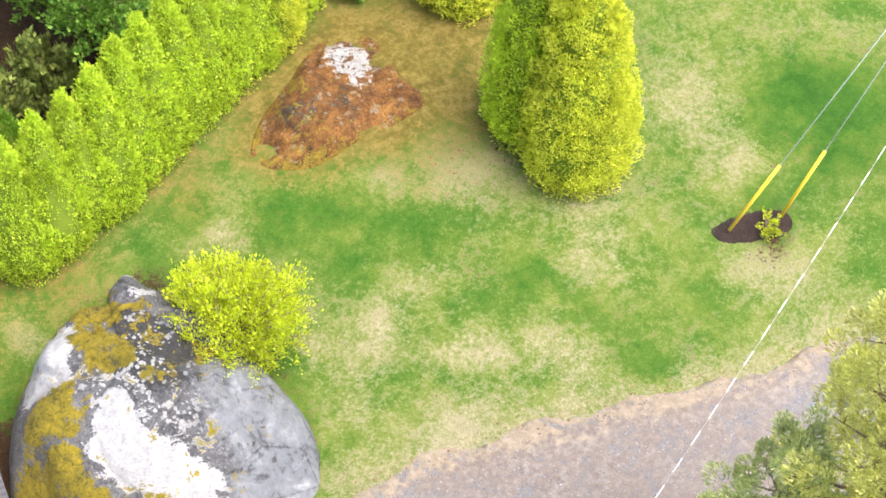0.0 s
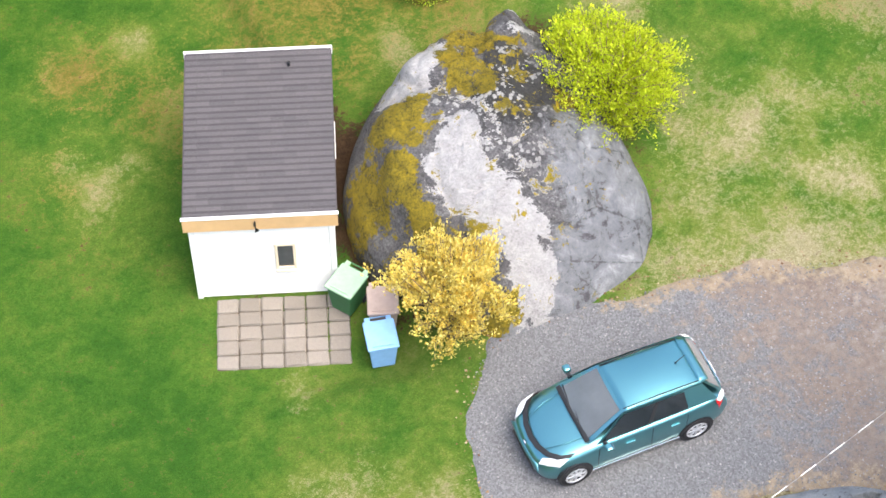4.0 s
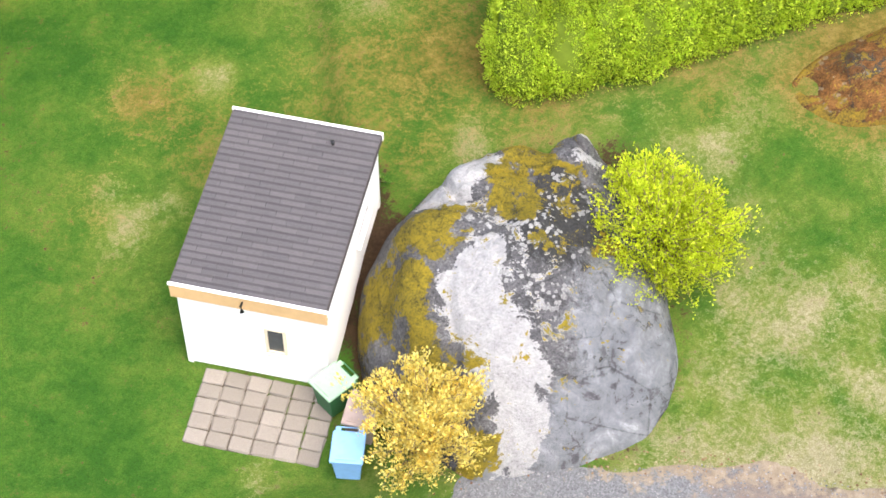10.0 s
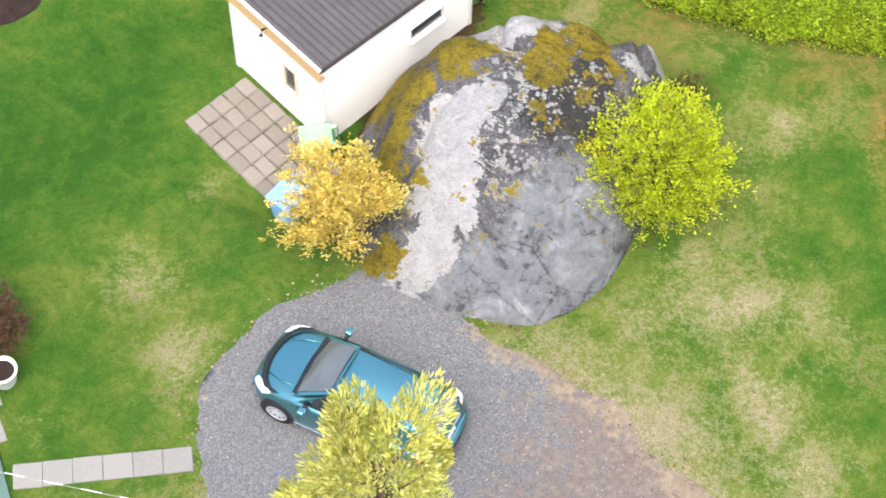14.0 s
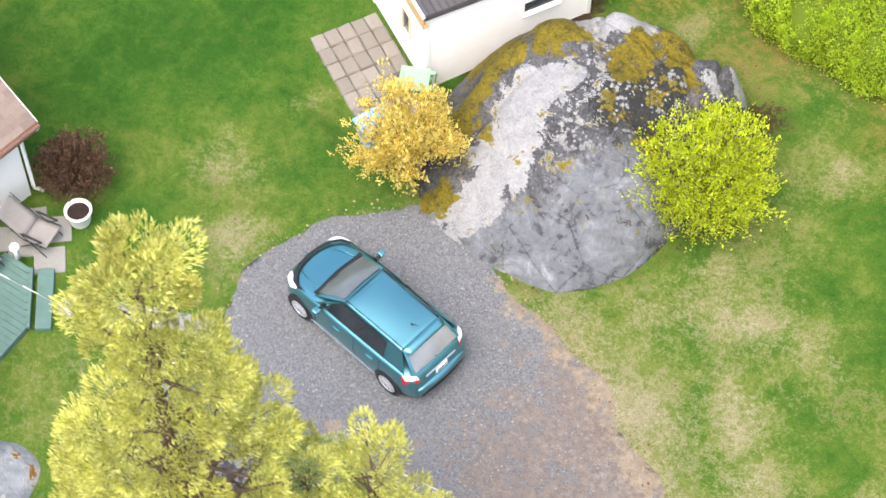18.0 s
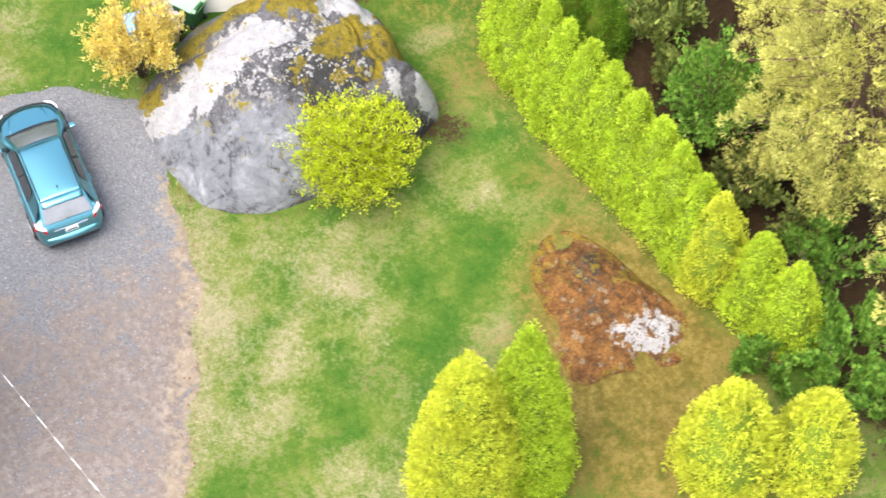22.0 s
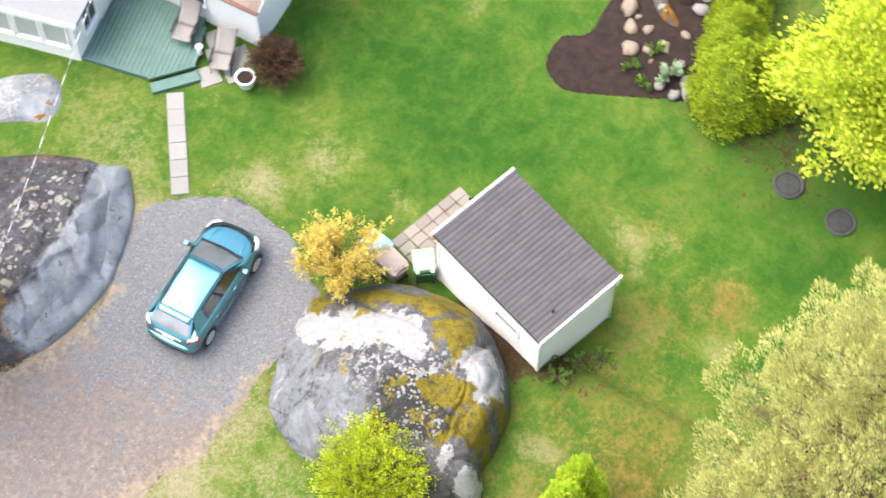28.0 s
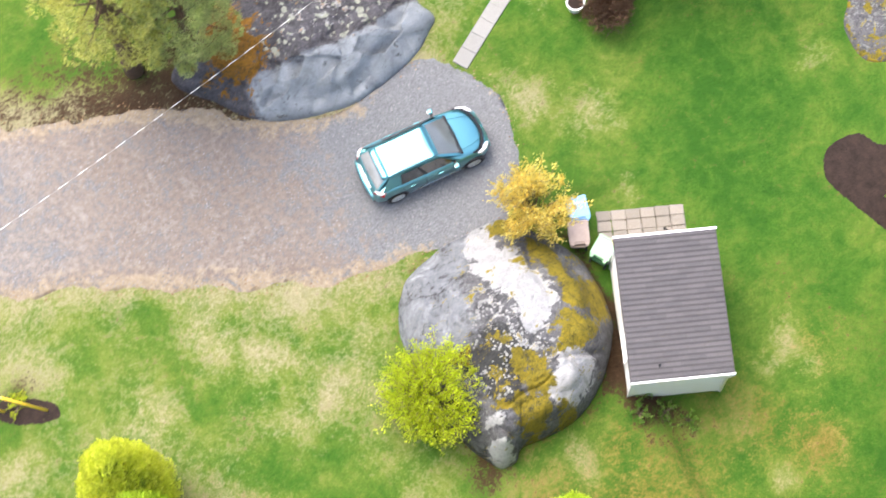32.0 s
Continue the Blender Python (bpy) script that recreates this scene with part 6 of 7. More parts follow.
for s, name in ((1, "front_roof"), (-1, "rear_roof")):
    ex = EAVE_X if s > 0 else 2 * RIDGE_X - EAVE_X
    v = [(ex, RAKE_Y, EAVE_Z), (ex, FAR_Y, EAVE_Z), (RIDGE_X, FAR_Y, RIDGE_Z), (RIDGE_X, RAKE_Y, RIDGE_Z)]
    v += [(x, y, z - 0.14) for x, y, z in v]
    part(name, raw_mesh(name, v, [(0, 3, 2, 1), (4, 5, 6, 7), (0, 1, 5, 4), (1, 2, 6, 5), (2, 3, 7, 6), (3, 0, 4, 7)], M_SHINGLE_H), None, house)
part("front_fascia", box(EAVE_X - 0.03, EAVE_X, RAKE_Y, FAR_Y, EAVE_Z - 0.24, EAVE_Z - 0.005, 0.005), plain("brown_fascia", (0.22, 0.10, 0.06), 0.6), house, "dark brown fascia board")
part("gutter", tubes("gutter", [([(EAVE_X - 0.06, RAKE_Y, EAVE_Z - 0.06), (EAVE_X - 0.06, FAR_Y, EAVE_Z - 0.04)], [0.05, 0.05], 8)], M_SHINGLE_H), None, house)
part("soffit", box(EAVE_X, HX, RAKE_Y, FAR_Y, EAVE_Z - 0.26, EAVE_Z - 0.24, 0), M_WHITE, house)
part("rake_board", raw_mesh("rake_board", [(EAVE_X, RAKE_Y - 0.025, EAVE_Z - 0.2), (RIDGE_X, RAKE_Y - 0.025, RIDGE_Z - 0.2), (RIDGE_X, RAKE_Y - 0.025, RIDGE_Z), (EAVE_X, RAKE_Y - 0.025, EAVE_Z), (EAVE_X, RAKE_Y, EAVE_Z - 0.2), (RIDGE_X, RAKE_Y, RIDGE_Z - 0.2), (RIDGE_X, RAKE_Y, RIDGE_Z), (EAVE_X, RAKE_Y, EAVE_Z)], [(0, 1, 2, 3), (7, 6, 5, 4), (3, 2, 6, 7), (0, 4, 5, 1)], M_WHITE), None, house)
part("downpipe", tubes("downpipe", [([(EAVE_X - 0.06, RAKE_Y + 0.05, EAVE_Z - 0.1), (EAVE_X + 0.05, RAKE_Y + 0.02, EAVE_Z - 0.3), (HX - 0.07, HY - 0.07, 2.1), (HX - 0.07, HY - 0.07, 0.25), (HX - 0.2, HY - 0.2, 0.1)], [0.045] * 5, 8)], M_WHITE), None, house, "white rain downpipe")
for y0, y1 in ((4.5, 4.95), (5.2, 5.65), (5.85, 6.3)):
    framed_window(house, (HX - 0.005, y1), (HX - 0.005, y0), 1.0, 2.1, (-1, 0), bars=0)
for x0, x1 in ((9.0, 9.6), (9.9, 10.5)):
    framed_window(house, (x0, HY - 0.005), (x1, HY - 0.005), 1.0, 2.1, (0, -1), bars=1)
# sun room
ROOM = [(4.67, 7.06), (7.60, 7.45), (7.60, 12.2), (4.1, 12.2), (3.65, 11.8)]
part("sun_room_shell", prism(ROOM, -0.2, 2.18), M_WHITE, house)
part("sun_room_roof", prism([(4.62, 6.85), (7.6, 7.25), (7.6, 12.4), (4.0, 12.4), (3.52, 11.9)], 2.18, 2.30, 0.012), plain("grey_roof_metal", (0.20, 0.205, 0.215), 0.55, metal=0.2, vary=0.1), house, "pale grey sun room roof")
part("roof_trim", prism([(4.57, 6.84), (4.617, 6.84), (3.517, 11.9), (3.47, 11.9)], 2.10, 2.31), M_WHITE, house)
d0, d1 = np.array(ROOM[0]), np.array(ROOM[4])
for f0, f1 in ((0.05, 0.19), (0.23, 0.37), (0.41, 0.55), (0.59, 0.73), (0.77, 0.91)):
    p0, p1 = d0 * (1 - f0) + d1 * f0, d0 * (1 - f1) + d1 * f1
    nrm = np.array([-(d1 - d0)[1], (d1 - d0)[0]])
    nrm = -nrm if nrm[0] > 0 else nrm
    framed_window(house, tuple(p1), tuple(p0), 0.9, 1.9, tuple(nrm), plain("curtained_glass", (0.42, 0.44, 0.42), 0.2, vary=0.1), bars=0)
framed_window(house, (5.2, 7.125), (5.9, 7.22), 0.9, 1.9, (0.13, -0.99), bars=1)
shingle_h = raw_mesh("shingle", [(0, 0, 0.02), (0, 0.32, 0.02), (0.17, 0.32, 0.006), (0.17, 0, 0.006), (0, 0, 0), (0, 0.32, 0), (0.17, 0.32, 0), (0.17, 0, 0)], [(0, 3, 2, 1), (0, 1, 5, 4), (1, 2, 6, 5), (0, 4, 7, 3)], M_TAB_H)
roof_rows, joined_v, joined_f, made = int(run / 0.15), [], [], 0
for r in range(roof_rows):
    y = RAKE_Y - (0.16 if r % 2 else 0)
    while y < FAR_Y - 0.1:
        y0 = max(y, RAKE_Y)
        base = Matrix.Translation((EAVE_X, y0, EAVE_Z + 0.003)) @ Matrix.Rotation(-slope, 4, "Y") @ Matrix.Translation((r * 0.15, 0, rng.uniform(0, 0.004)))
        if r < 15 and y < RAKE_Y + 6.2 and made < 295:
            part("shingle", shingle_h, None, house, m=base @ Matrix.Diagonal((1, (y + 0.315 - y0) / 0.32, 1, 1)))
            made += 1
        else:
            o = len(joined_v)
            joined_v += [tuple(base @ Vector(p)) for p in ((0, 0, 0.02), (0, 0.315, 0.02), (0.17, 0.315, 0.006), (0.17, 0, 0.006), (0, 0, 0), (0, 0.315, 0))]
            joined_f += [(o, o + 3, o + 2, o + 1), (o, o + 1, o + 5, o + 4)]
        y += 0.32


def island_shingle():
    k = Mat("house_shingle_rest", 0.92, 0, 0.2)
    k.base(k.mix(1.0, k.ramp(k.island(), (0.0, (0.175, 0.122, 0.102)), (0.5, (0.20, 0.142, 0.119)), (1.0, (0.228, 0.165, 0.14))), k.ramp(k.noise(60, 4, 0.8), (0.3, 0.7), (0.7, 1.3)), "MULTIPLY"))
    return k.m


tagged(part("shingles", raw_mesh("shingles", joined_v, joined_f, island_shingle()), None, house), kind="stuff")

# deck, step, path
deck = thing("deck", pose(0, 0, 0.12), "green painted wooden porch deck", "deck", kind="structure")
DECK = [(4.72, 7.02), (7.58, 7.42), (7.58, 4.55), (6.95, 4.25), (6.08, 4.02), (5.05, 5.02)]
turned = Matrix.Rotation(radians(9), 4, "Z")
back = [turned.inverted() @ Vector((x, y, 0)) for x, y in DECK]
bp = [(v.x, v.y) for v in back]
y = min(p[1] for p in bp)
while y < max(p[1] for p in bp) - 0.03:
    yc = y + 0.07
    hits = sorted(x0 + (yc - y0) * (x1 - x0) / (y1 - y0) for (x0, y0), (x1, y1) in zip(bp, bp[1:] + bp[:1]) if (y0 > yc) != (y1 > yc))
    if len(hits) >= 2 and hits[-1] - hits[0] > 0.1:
        part("deck_board", box(hits[0], hits[-1], y + 0.002, y + 0.1365, 0.07, 0.10 + rng.uniform(0, 0.004), 0.006), M_DECK, deck, m=turned)
    y += 0.14
part("deck_frame", prism([(x * 0.985 + 0.09, yy * 0.985 + 0.085) for x, yy in DECK], -0.15, 0.068), M_DECK, deck)
part("edge_board", tubes("edge_board", [([(5.03, 4.99, 0.06), (6.07, 3.99, 0.06)], [0.05, 0.05], 4)], M_DECK, False), None, deck)
step = solo("porch_step", box(-0.72, 0.72, -0.17, 0.17, -0.1, 0.14, 0.012), M_DECK, "low green wooden step below the deck", "step", Matrix.Translation((5.36, 4.27, H(5.4, 4.3))) @ Matrix.Rotation(radians(-44), 4, "Z"))
path = thing("garden_path", Matrix(), "straight path of pale concrete slabs", "path", kind="structure")
slab_mesh = box(-0.30, 0.30, -0.255, 0.255, -0.06, 0.03, 0.012)
slab_data = bpy.data.meshes.new("path_slab")
slab_mesh.to_mesh(slab_data)
slab_mesh.free()
slab_data.materials.append(shingle_material("path_concrete", (0.225, 0.219, 0.205), (0.24, 0.233, 0.218), (0.255, 0.248, 0.232)))
for k in range(6):
    f = (k + 0.5) / 6
    x, y = 2.30 * (1 - f) + 5.08 * f, 2.26 * (1 - f) + 4.12 * f
    part("path_slab", slab_data, None, path, m=Matrix.Translation((x, y, H(x, y) + 0.01 + rng.uniform(0, 0.01))) @ Matrix.Rotation(radians(33.8) + rng.normal(0, 0.01), 4, "Z") @ Matrix.Diagonal((0.92, 1, 1, 1)))
patio = thing("corner_patio", Matrix(), "few grey concrete slabs beside the deck", "patio", kind="structure")
for x, y, sx, sy, a in ((6.05, 3.55, 0.85, 1.0, -40), (6.55, 2.95, 0.85, 1.0, -40), (6.75, 3.65, 0.85, 1.0, -42), (7.1, 3.1, 0.7, 0.9, -38), (7.25, 4.0, 0.8, 0.9, -42)):
    part("patio_slab", slab_data, None, patio, m=Matrix.Translation((x, y, H(x, y) + 0.012)) @ Matrix.Rotation(radians(a), 4, "Z") @ Matrix.Diagonal((sx * 1.25, sy * 1.3, 1, 1)))


def lounger(m, label):
    t = thing("garden_chair", m, label, "garden chair", "reclining chairs by the porch")
    part("seat", patch((-0.28, -0.1, 0.38), (0.28, -0.1, 0.38), (0.28, 0.45, 0.33), (-0.28, 0.45, 0.33), 6, 6, (0, 0, -0.03), thick=0.015), M_FABRIC, t, "grey woven sling seat")
    part("backrest", patch((-0.28, 0.45, 0.33), (0.28, 0.45, 0.33), (0.28, 1.05, 0.85), (-0.28, 1.05, 0.85), 6, 6, (0, 0.03, -0.03), thick=0.015), M_FABRIC, t, "grey woven sling backrest")
    for s in (-0.31, 0.31):
        part("side_rail", tubes("side_rail", [([(s, -0.12, 0.39), (s, 0.45, 0.34), (s, 1.07, 0.87)], [0.014] * 3, 6)], M_BLACK), None, t)
        part("armrest", box(s - 0.025, s + 0.025, -0.05, 0.45, 0.55, 0.58, 0.01), M_BLACK, t)
        for y0, y1 in ((-0.05, 0.55), (0.5, -0.08)):
            part("leg", tubes("leg", [([(s, y0, 0.56), (s, y1, 0.0)], [0.012] * 2, 6)], M_BLACK), None, t)
    return t


lounger(pose(6.5, 4.69, 0.235, 0, 0, -80), "grey sling reclining chair on the deck")
lounger(pose(6.3, 3.28, H(6.4, 3.3) + 0.045, 0, 0, -73), "grey sling reclining chair on the patio")
pot = thing("planter", pose(6.32, 2.45, H(6.3, 2.45) + 0.04), "round white planter filled with brown soil", "planter")
part("pot", raw_mesh("pot", *lathe([(0.0, 0.0), (0.20, 0.0), (0.23, 0.08), (0.27, 0.40), (0.30, 0.42), (0.30, 0.46), (0.25, 0.46), (0.235, 0.36)], 28), M_WHITE, True), None, pot)
part("soil", raw_mesh("soil", *lathe([(0.238, 0.38), (0.12, 0.41), (0.0, 0.40)], 20), M_MULCH, True), None, pot, "dark brown potting soil")
stand = thing("side_table", pose(6.45, 4.05, 0.24), "small white round side table on the deck", "table")
part("table_top", raw_mesh("table_top", *lathe([(0, 0.40), (0.10, 0.40), (0.11, 0.42), (0.10, 0.44), (0, 0.44)], 18), M_WHITE, True), None, stand)
part("pedestal", tubes("pedestal", [([(0, 0, 0), (0, 0, 0.41)], [0.06, 0.03], 8)], M_WHITE), None, stand)

# ---- flower bed ----
bed = sheet("flower_bed", BED, M_MULCH, "dark mulch flower bed edged by lawn", "flower bed", 0.03, step=0.1, ragged=0.03, crown=0.08)


def stone(name, x, y, r, h, material, label, seed, category="stone", group="", lift=0.0):
    g = np.random.default_rng(seed)
    b = bmesh.new()
    bmesh.ops.create_icosphere(b, subdivisions=2, radius=1)
    sx, sy = g.uniform(0.8, 1.2), g.uniform(0.7, 1.0)
    off = g.uniform(0, 50)
    for v in b.verts:
        k = 1 + 0.42 * noise.noise(v.co * 1.7 + Vector((off, 0, 0)))
        v.co = Vector((v.co.x * r * sx * k, v.co.y * r * sy * k, max(v.co.z, -0.5) * h * k))
    me = bpy.data.meshes.new(name)
    b.to_mesh(me)
    b.free()
    me.materials.append(material)
    smooth_on(me)
    return solo(name, me, None, label, category, pose(x, y, H(x, y) + 0.1 + h * 0.3 + lift, 0, 0, float(g.uniform(0, 360))), group)


for k, (x, y, r) in enumerate(((14.16, -6.18, 0.30), (13.56, -6.52, 0.24), (12.87, -6.82, 0.30), (13.73, -7.01, 0.20), (13.41, -7.67, 0.2), (13.11, -7.28, 0.15), (12.79, -7.54, 0.09), (14.07, -8.06, 0.16), (14.0, -6.55, 0.10))):
    stone("stone", x, y, r, r * 0.75, M_STONE, "rounded tan stone lying in the mulch", 100 + k, group="stones in the bed")
for k, (x, y, r) in enumerate(((16.28, -7.05, 0.25), (16.41, -7.4, 0.28), (16.1, -7.9, 0.22), (15.6, -8.06, 0.2), (15.1, -8.1, 0.24), (12.17, -8.12, 0.2), (12.06, -8.65, 0.24), (12.25, -8.95, 0.22), (13.1, -8.35, 0.14), (12.5, -8.75, 0.15), (12.7, -8.7, 0.13))):
    stone("stone", x, y, r, r * 0.6, M_STONE_W, "pale grey rounded stone edging the pond", 130 + k, group="stones round the pond")
for k, (x, y, a, w, d) in enumerate(((16.05, -6.08, 15, 0.34, 0.25), (16.3, -6.5, -20, 0.28, 0.23), (15.75, -6.15, 35, 0.26, 0.2), (16.5, -6.85, -55, 0.2, 0.16))):
    b = box(-w, w, -d, d, -0.05, 0.14, 0.05, seg=2)
    for v in b.verts:
        v.co += Vector((0.05 * noise.noise(v.co * 3 + Vector((k, 0, 0))), 0.05 * noise.noise(v.co * 3 + Vector((0, k, 7))), 0.03 * noise.noise(v.co * 4)))
    solo("flagstone", b, M_STONE_P, "flat white flagstone beside the garden pond", "stone", pose(x, y, H(x, y) + 0.16, 5, -6, a), "flagstones by the pond")
rock("pond_rock", [(15.15, -5.75), (15.65, -5.85), (15.7, -6.3), (15.35, -6.7), (14.95, -6.55), (14.9, -6.05)], 0.42, (15.3, -6.2), M_OUTCROP, "lichen-crusted pale rock at the pond's rim", 0.5, 0.06, lambda x, y, z, r: dict(white=0.8 + 0.3 * wave_noise(x, y, 5, 3), lichen=np.ones(len(x)), moss=0.3 * (r > 0.8), blue=0.3 * np.ones(len(x))), rings=18, seed=72, steps=6, sink=0.05)
rock("pond_rock", [(14.95, -6.6), (15.05, -6.9), (14.75, -7.3), (14.4, -7.75), (14.15, -7.7), (14.25, -7.2), (14.6, -6.75)], 0.34, (14.6, -7.15), M_OUTCROP, "long tan mossy rock beside the pond", 0.45, 0.05, lambda x, y, z, r: dict(white=0.35 + 0.3 * wave_noise(x, y, 5, 5), lichen=np.ones(len(x)), moss=0.55 * blob(x, y, 14.45, -7.4, 0.4) + 0.2, blue=0.2 * np.ones(len(x))), rings=18, seed=73, steps=6, sink=0.05)
pond = sheet("garden_pond", rounded([(15.37, -6.57), (16.0, -6.7), (16.2, -7.3), (15.8, -7.85), (15.07, -7.95), (14.8, -7.4)], 4), plain("wet_mud", (0.013, 0.008, 0.007), 0.85, vary=0.6, scale=5.0, spec=0.15), "small muddy dried pond framed by stones", "pond", 0.14, step=0.08, ragged=0.03)
for k, (x, y) in enumerate(((12.56, -8.2), (12.32, -7.08), (13.2, -7.5), (11.99, -7.71))):
    shrub("bed_plant", pose(x, y, H(x, y) + 0.08), 0.32 if k else 0.4, 0.26 if k else 0.34, M_GREENLEAF if k else leafy("pale_hosta", (0.30, 0.42, 0.25), (0.42, 0.55, 0.35), (0.55, 0.66, 0.45)), "small leafy perennial sprouting from the mulch" if k else "pale green broad-leaved hosta in the mulch", n=200 if k else 90, size=0.1 if k else 0.22, seed=80 + k, stems=8, category="plant")

shrub("weed_tuft", pose(-13.9, -1.75, H(-13.9, -1.75) + 0.03), 0.25, 0.42, M_LIME, "low yellow-green weeds on the bare soil", n=260, size=0.07, seed=91, stems=14, category="plant")

for k, (x, y, r) in enumerate(((2.75, -9.2, 0.3), (2.3, -9.75, 0.35), (3.1, -10.0, 0.4), (3.6, -10.5, 0.35), (2.95, -8.2, 0.25))):
    shrub("weed_tuft", pose(x, y, H(x, y)), 0.3, r, M_GREENLEAF, "dark green weeds in the gap behind the shed", n=320, size=0.06, seed=95 + k, stems=14, category="plant")

# ---- lawn things ----
M_STAINED = plain("stained_concrete", (0.055, 0.056, 0.052), 0.9, vary=0.35)
for k, (x, y) in enumerate(((11.0, -12.8), (10.6, -14.6))):
    t = thing("manhole_cover", pose(x, y, H(x, y)), "round grey concrete cover sunk in the lawn", "cover", "covers in the lawn")
    part("collar", raw_mesh("collar", *lathe([(0.44, -0.05), (0.46, 0.05), (0.42, 0.075), (0.37, 0.06), (0.36, -0.02)], 28), M_STAINED, True), None, t)
    part("lid", raw_mesh("lid", *lathe([(0.0, 0.055), (0.30, 0.055), (0.35, 0.04), (0.36, 0.0)], 28), plain("wet_concrete", (0.038, 0.040, 0.038), 0.8, vary=0.35), True), None, t, "dark stained lid")
    part("lifting_eye", tubes("lifting_eye", [([(-0.06, 0, 0.05), (0, 0, 0.1), (0.06, 0, 0.05)], [0.01] * 3, 6)], M_BLACK), None, t)
well = thing("fire_pit", pose(17.1, -1.3, H(17.1, -1.3) + 0.2), "rusty iron fire pit ring sunk in pale stone", "fire pit")
part("iron_ring", raw_mesh("iron_ring", *lathe([(0.30, -0.05), (0.31, 0.05), (0.27, 0.06), (0.25, 0.02), (0.24, 0.012)], 26), plain("rusty_iron", (0.13, 0.055, 0.03), 0.85, vary=0.35), True), None, well)
# Nearly flat disc; the shade down the hole is painted as black.
part("hole", raw_mesh("hole", *lathe([(0.25, 0.02), (0.2, 0.012), (0.0, 0.01)], 22), plain("hole_black", (0.012, 0.008, 0.006), 0.95), True), None, well, "flat black disc standing in for the hole's shade")
stone("flat_stone", 15.9, -3.75, 0.3, 0.05, M_CONCRETE, "flat pale stepping stone beside the bedrock", 160, "stone")
bench = thing("garden_bench", pose(17.42, -5.65, H(17.42, -5.65), 0, 0, 38), "white slatted garden bench on the grass", "bench")
for k in range(4):
    part("seat_slat", box(-0.62, 0.62, -0.22 + 0.11 * k, -0.13 + 0.11 * k, 0.42, 0.45, 0.006), M_WHITE, bench)
for k in range(3):
    part("back_slat", box(-0.62, 0.62, 0.24 + 0.03 * k, 0.27 + 0.03 * k, 0.52 + 0.13 * k, 0.62 + 0.13 * k, 0.006), M_WHITE, bench)
for s in (-0.58, 0.58):
    for y0 in (-0.2, 0.22):
        part("leg", box(s - 0.03, s + 0.03, y0 - 0.03, y0 + 0.03, 0, 0.43 if y0 < 0 else 0.9, 0.006), M_WHITE, bench)
    part("armrest", box(s - 0.035, s + 0.035, -0.25, 0.25, 0.62, 0.66, 0.008), M_WHITE, bench)
chest = thing("storage_box", pose(19.35, -4.95, H(19.35, -4.95), 0, 0, 47), "dark grey plastic garden storage box", "storage box")
part("box_body", box(-0.6, 0.6, -0.55, 0.55, 0, 0.6, 0.03), M_BLACK, chest)
part("box_lid", box(-0.64, 0.64, -0.59, 0.59, 0.6, 0.68, 0.03), plain("grey_plastic", (0.09, 0.095, 0.10), 0.5), chest, "dark grey lid")
for k, (x, y, r) in enumerate(((18.3, -4.5, 0.22), (18.45, -4.0, 0.2), (18.25, -5.0, 0.16))):
    stone("stone", x, y, r, r * 0.6, M_STONE_W, "pale stone beside the storage box", 170 + k, group="stones by the storage box")

# ---- utility pole, guys, service line ----
PX, PY = -18.7, 0.1
pole = thing("utility_pole", pose(PX, PY, H(PX, PY)), "weathered wooden utility pole with wires", "utility pole")
part("pole", tubes("pole", [([(0, 0, -0.5), (0, 0, 12.0)], [0.16, 0.11], 12)], M_BARK), None, pole)
part("crossarm", box(-0.9, 0.9, -0.05, 0.05, 11.3, 11.42, 0.01), M_BARK, pole)
pit = sheet("bare_patch", rounded([(-12.95, -2.65), (-12.8, -2.2), (-13.3, -1.75), (-14.2, -1.35), (-14.6, -1.55), (-14.55, -2.0), (-13.7, -2.45)], 4), M_MULCH, "oval of bare soil round the guy anchors", "soil", 0.02, step=0.08, ragged=0.05)
for k, (x, y, hz) in enumerate(((-13.15, -2.25, 11.4), (-14.3, -1.75, 11.7))):
    base, top = Vector((x, y, H(x, y) + 0.02)), Vector((PX, PY, hz))
    d = (top - base).normalized()
    guy = thing("guy_wire", Matrix(), "guy wire with a yellow plastic guard", "guy wire", "guy wires of the pole")
    part("wire", tubes("wire", [([tuple(base), tuple(top)], [0.013, 0.013], 6)], M_WIRE), None, guy)
    part("guard", tubes("guard", [([tuple(base + d * 0.1), tuple(base + d * 2.2)], [0.042, 0.042], 8)], M_YELLOW), None, guy, "bright yellow guard tube")
    part("anchor_rod", tubes("anchor_rod", [([tuple(base - d * 0.25), tuple(base + d * 0.15)], [0.015, 0.015], 6)], M_BLACK), None, guy)
p0, p1 = Vector((7.3, 6.62, 4.75)), Vector((PX + 0.1, PY - 0.4, 7.05))
line = [tuple(p0.lerp(p1, f) - Vector((0, 0, 1.15 * 4 * f * (1 - f)))) for f in np.linspace(0, 1, 25)]
service = thing("service_line", Matrix(), "grey overhead service cable to the house", "cable")
part("cable", tubes("cable", [(line, [0.006] * 25, 6)], M_CABLE), None, service)
# Added pale segments paint the glints that make the twisted cable look dashed.
for k in range(41):
    a0, a1 = (k + 0.1) / 41, (k + 0.62) / 41
    along = [p0.lerp(p1, f) - Vector((0, 0, 1.15 * 4 * f * (1 - f) - 0.012)) for f in (a0, (a0 + a1) / 2, a1)]
    part("sleeve", tubes("sleeve", [([tuple(q) for q in along], [0.009] * 3, 6)], M_WHITE), None, service, "pale dash painted as a glint on the twisted cable")
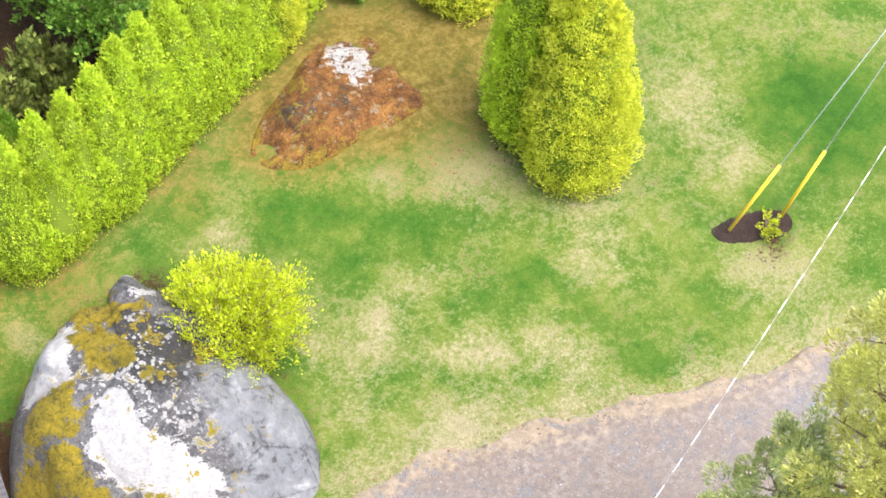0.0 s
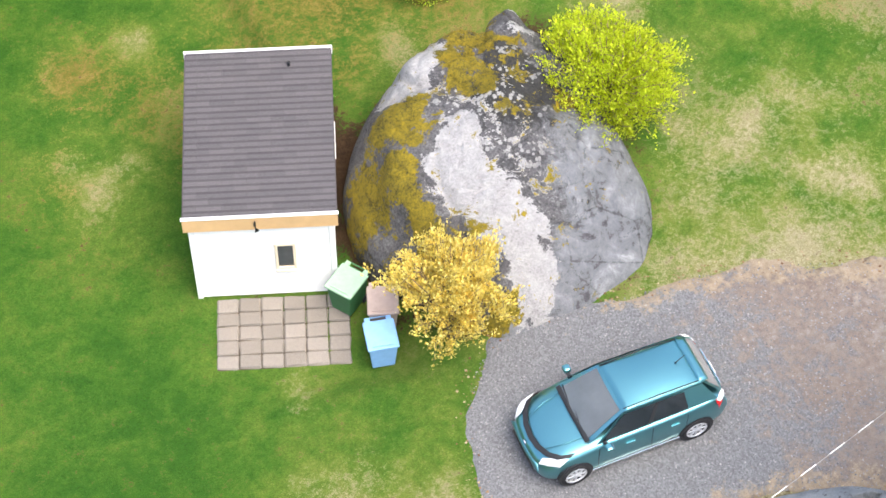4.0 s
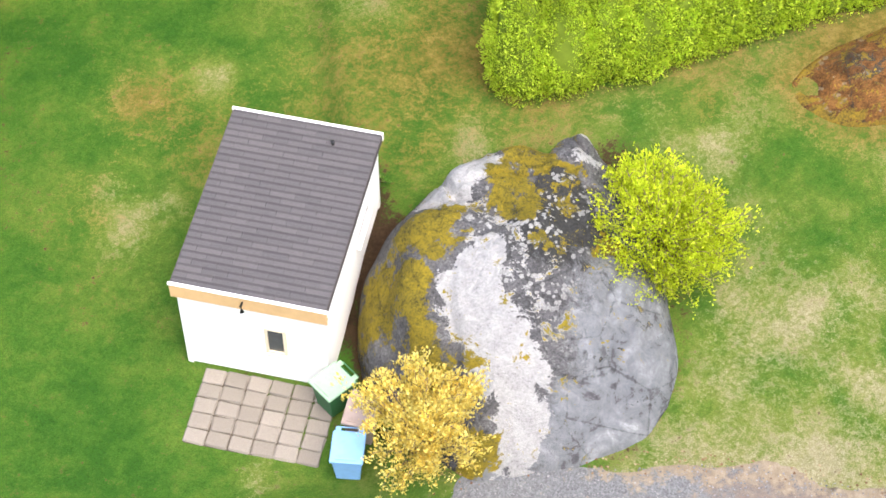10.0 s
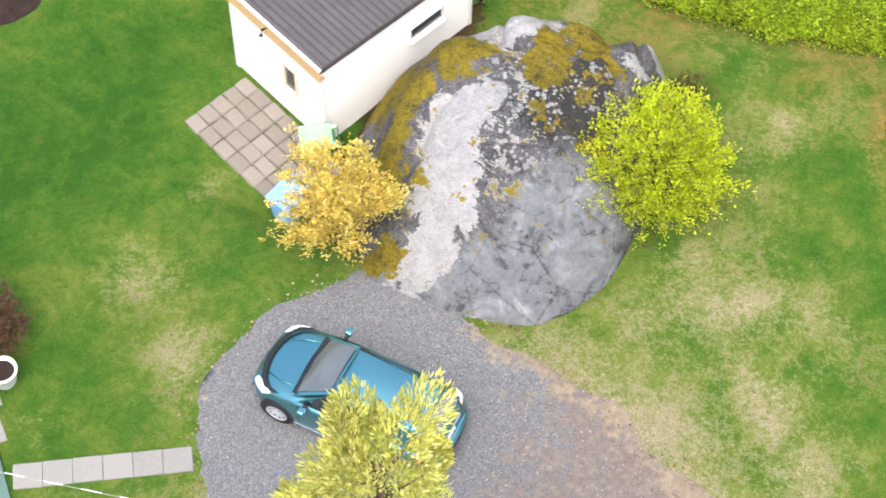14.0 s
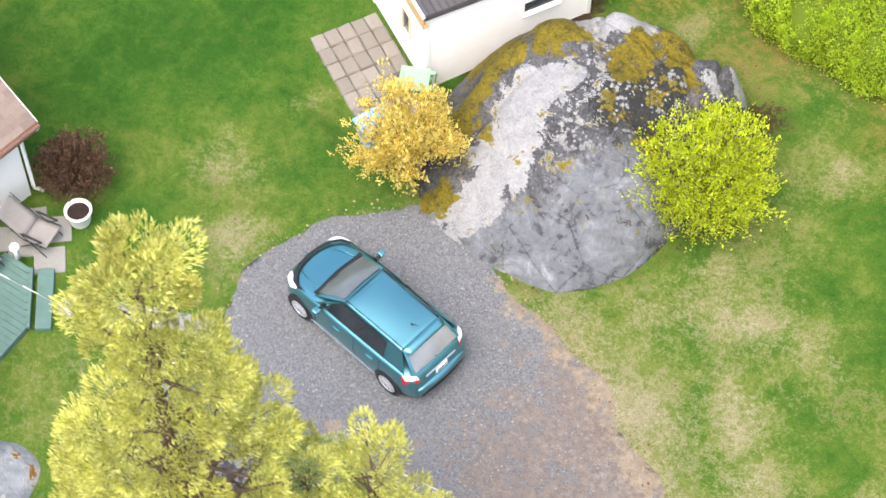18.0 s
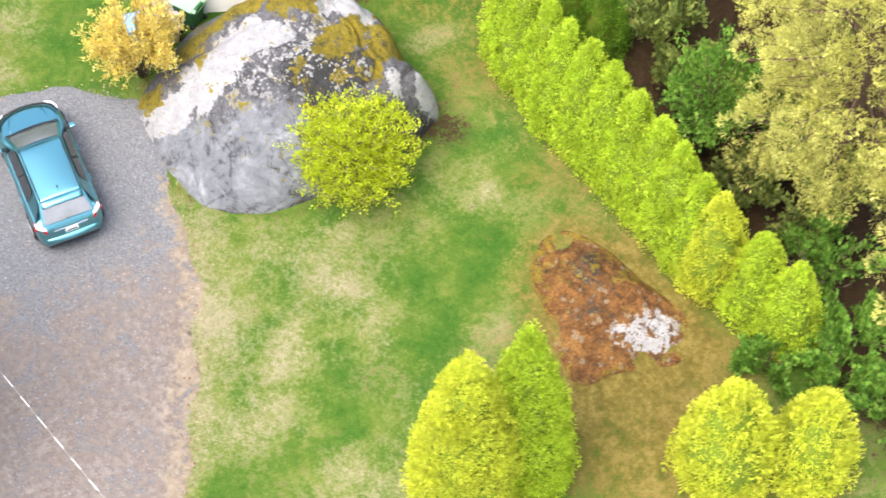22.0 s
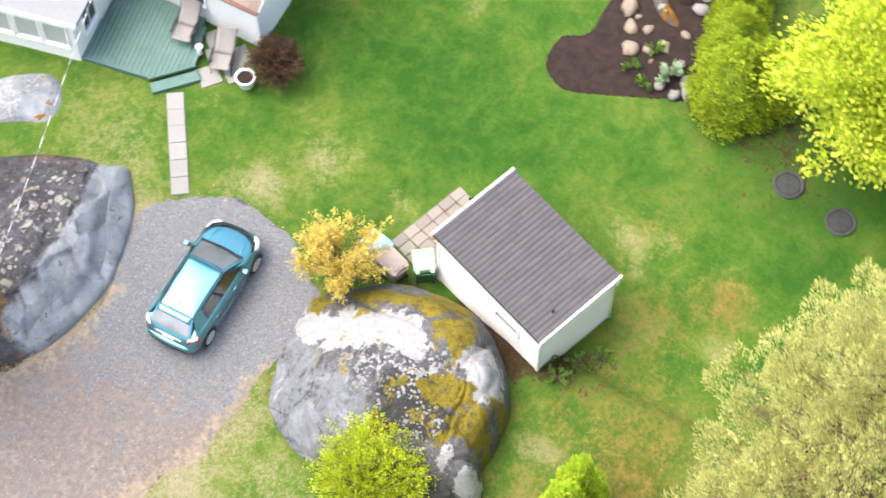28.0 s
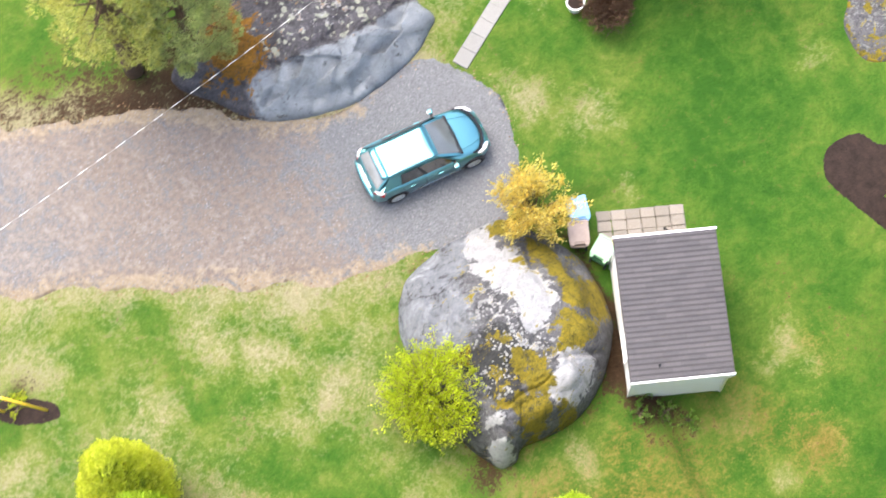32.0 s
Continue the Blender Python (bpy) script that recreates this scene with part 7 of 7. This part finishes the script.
part("house_bracket", box(7.26, 7.34, 6.58, 6.66, 2.6, 4.85, 0.01), M_CABLE, service, "grey service mast")
part("pole_clamp", box(PX + 0.05, PX + 0.15, PY - 0.45, PY + 0.05, 7.0, 7.1, 0.01), M_CABLE, service)
kerb = thing("kerb", Matrix(), "pale concrete kerb along the street", "kerb", kind="structure")
for k in range(16):
    f = k / 16
    x, y = -21.55 - 1.75 * f, -0.9 - 13.2 * f
    part("kerb_stone", box(-0.09, 0.09, -0.41, 0.41, -0.1, 0.12, 0.015), M_CONCRETE, kerb, m=pose(x, y - 0.41, H(x, y), 0, 0, -7.5))


# ---- grass, litter, pebbles ----
def scatter_grass(n=52000):
    g = np.random.default_rng(77)
    x, y = g.uniform(-19, 19, n), g.uniform(-17, 11, n)
    d, r, s = cover(x, y)
    ok = ~inside(DRIVE, x, y) & ~inside(BOULDER, x, y) & ~inside(BED, x, y) & (s < 0.45) & (g.uniform(0, 1, n) > 0.45 * np.clip(d, 0, 1))
    local = (Matrix.Rotation(radians(19.9), 4, "Z") @ Matrix.Translation((-4.25, 7.71, 0)))
    lx = local[0][0] * x + local[0][1] * y + local[0][3]
    ly = local[1][0] * x + local[1][1] * y + local[1][3]
    ok &= ~((abs(lx) < 1.5) & (ly > -2.1) & (ly < 3.9)) & ~((x > 7.3) & (y > 2.6)) & ~inside(DECK, x, y) & ~inside(ROOM, x, y)
    t = np.clip(((x - 2.3) * 2.78 + (y - 2.26) * 1.86) / 11.19, 0, 1)
    ok &= np.hypot(x - 2.3 - t * 2.78, y - 2.26 - t * 1.86) > 0.36
    x, y = x[ok], y[ok]
    per = 3
    P = np.repeat(np.stack([x, y, height(x, y) - 0.01], 1), per, 0) + np.concatenate([g.normal(0, 0.03, (len(x) * per, 2)), np.zeros((len(x) * per, 1))], 1)
    o = np.stack([g.normal(0, 0.75, len(P)), g.normal(0, 0.75, len(P)), np.full(len(P), 0.8)], 1)
    q = leaves(P, o, 0.055, 0.16, 0, 0.2, g)
    me = quad_cloud("grass", q, M_LAWN)
    c = cover(q[:, :, 0].ravel(), q[:, :, 1].ravel())
    for key, values in zip(("dry", "rust", "soil"), c):
        a = me.attributes.new(key, "FLOAT", "POINT")
        a.data.foreach_set("value", np.asarray(values, np.float32))
    return solo("grass", me, None, "short green and straw-coloured grass blades", "grass", kind="stuff")


scatter_grass()


def scatter_stones(name, n, spots, size, material, label, category, seed):
    g = np.random.default_rng(seed)
    x, y = spots(g, n)
    z = height(x, y) + 0.03
    s = size * g.uniform(0.5, 1.6, len(x))
    corner = np.array([(0, 0, 1), (1, 0, 0), (0, 1, 0), (-1, 0, 0), (0, -1, 0)], float)
    V = corner[None] * s[:, None, None] * np.array([1, 1, 0.6]) * g.uniform(0.7, 1.3, (len(x), 5, 3))
    a = g.uniform(0, 2 * math.pi, len(x))
    ca, sa = np.cos(a)[:, None], np.sin(a)[:, None]
    V = np.stack([V[..., 0] * ca - V[..., 1] * sa, V[..., 0] * sa + V[..., 1] * ca, V[..., 2]], -1) + np.stack([x, y, z], 1)[:, None]
    faces = [(5 * i, 5 * i + 1 + k, 5 * i + 1 + (k + 1) % 4) for i in range(len(x)) for k in range(4)]
    return solo(name, raw_mesh(name, V.reshape(-1, 3), faces, material), None, label, category, kind="stuff")


def on_drive(g, n):
    x, y = g.uniform(-14, 3.1, n), g.uniform(-3.2, 6.5, n)
    keep = inside(DRIVE, x, y) & (gap_to(DRIVE, x, y) > 0.08)
    return x[keep], y[keep]


def by_drive(g, n):
    x, y = g.uniform(-13, 3.4, n), g.uniform(-3.6, 7, n)
    keep = gap_to(DRIVE, x, y) < 0.35 * g.uniform(0, 1, n) ** 2 + 0.03
    return x[keep], y[keep]


def pebble_material(name, *stops):
    k = Mat(name, 0.85, 0, 0.25)
    return k.base(k.ramp(k.island(), *stops)).m


scatter_stones("gravel_stones", 26000, on_drive, 0.015, pebble_material("loose_gravel", (0.0, (0.09, 0.09, 0.10)), (0.6, (0.18, 0.18, 0.19)), (1.0, (0.29, 0.285, 0.28))), "loose grey gravel stones on the driveway", "gravel", 5)
scatter_stones("edge_litter", 9000, by_drive, 0.022, pebble_material("dead_leaves", (0.0, (0.12, 0.06, 0.03)), (0.5, (0.24, 0.15, 0.08)), (1.0, (0.36, 0.30, 0.19))), "brown leaf litter along the driveway's edge", "litter", 6)
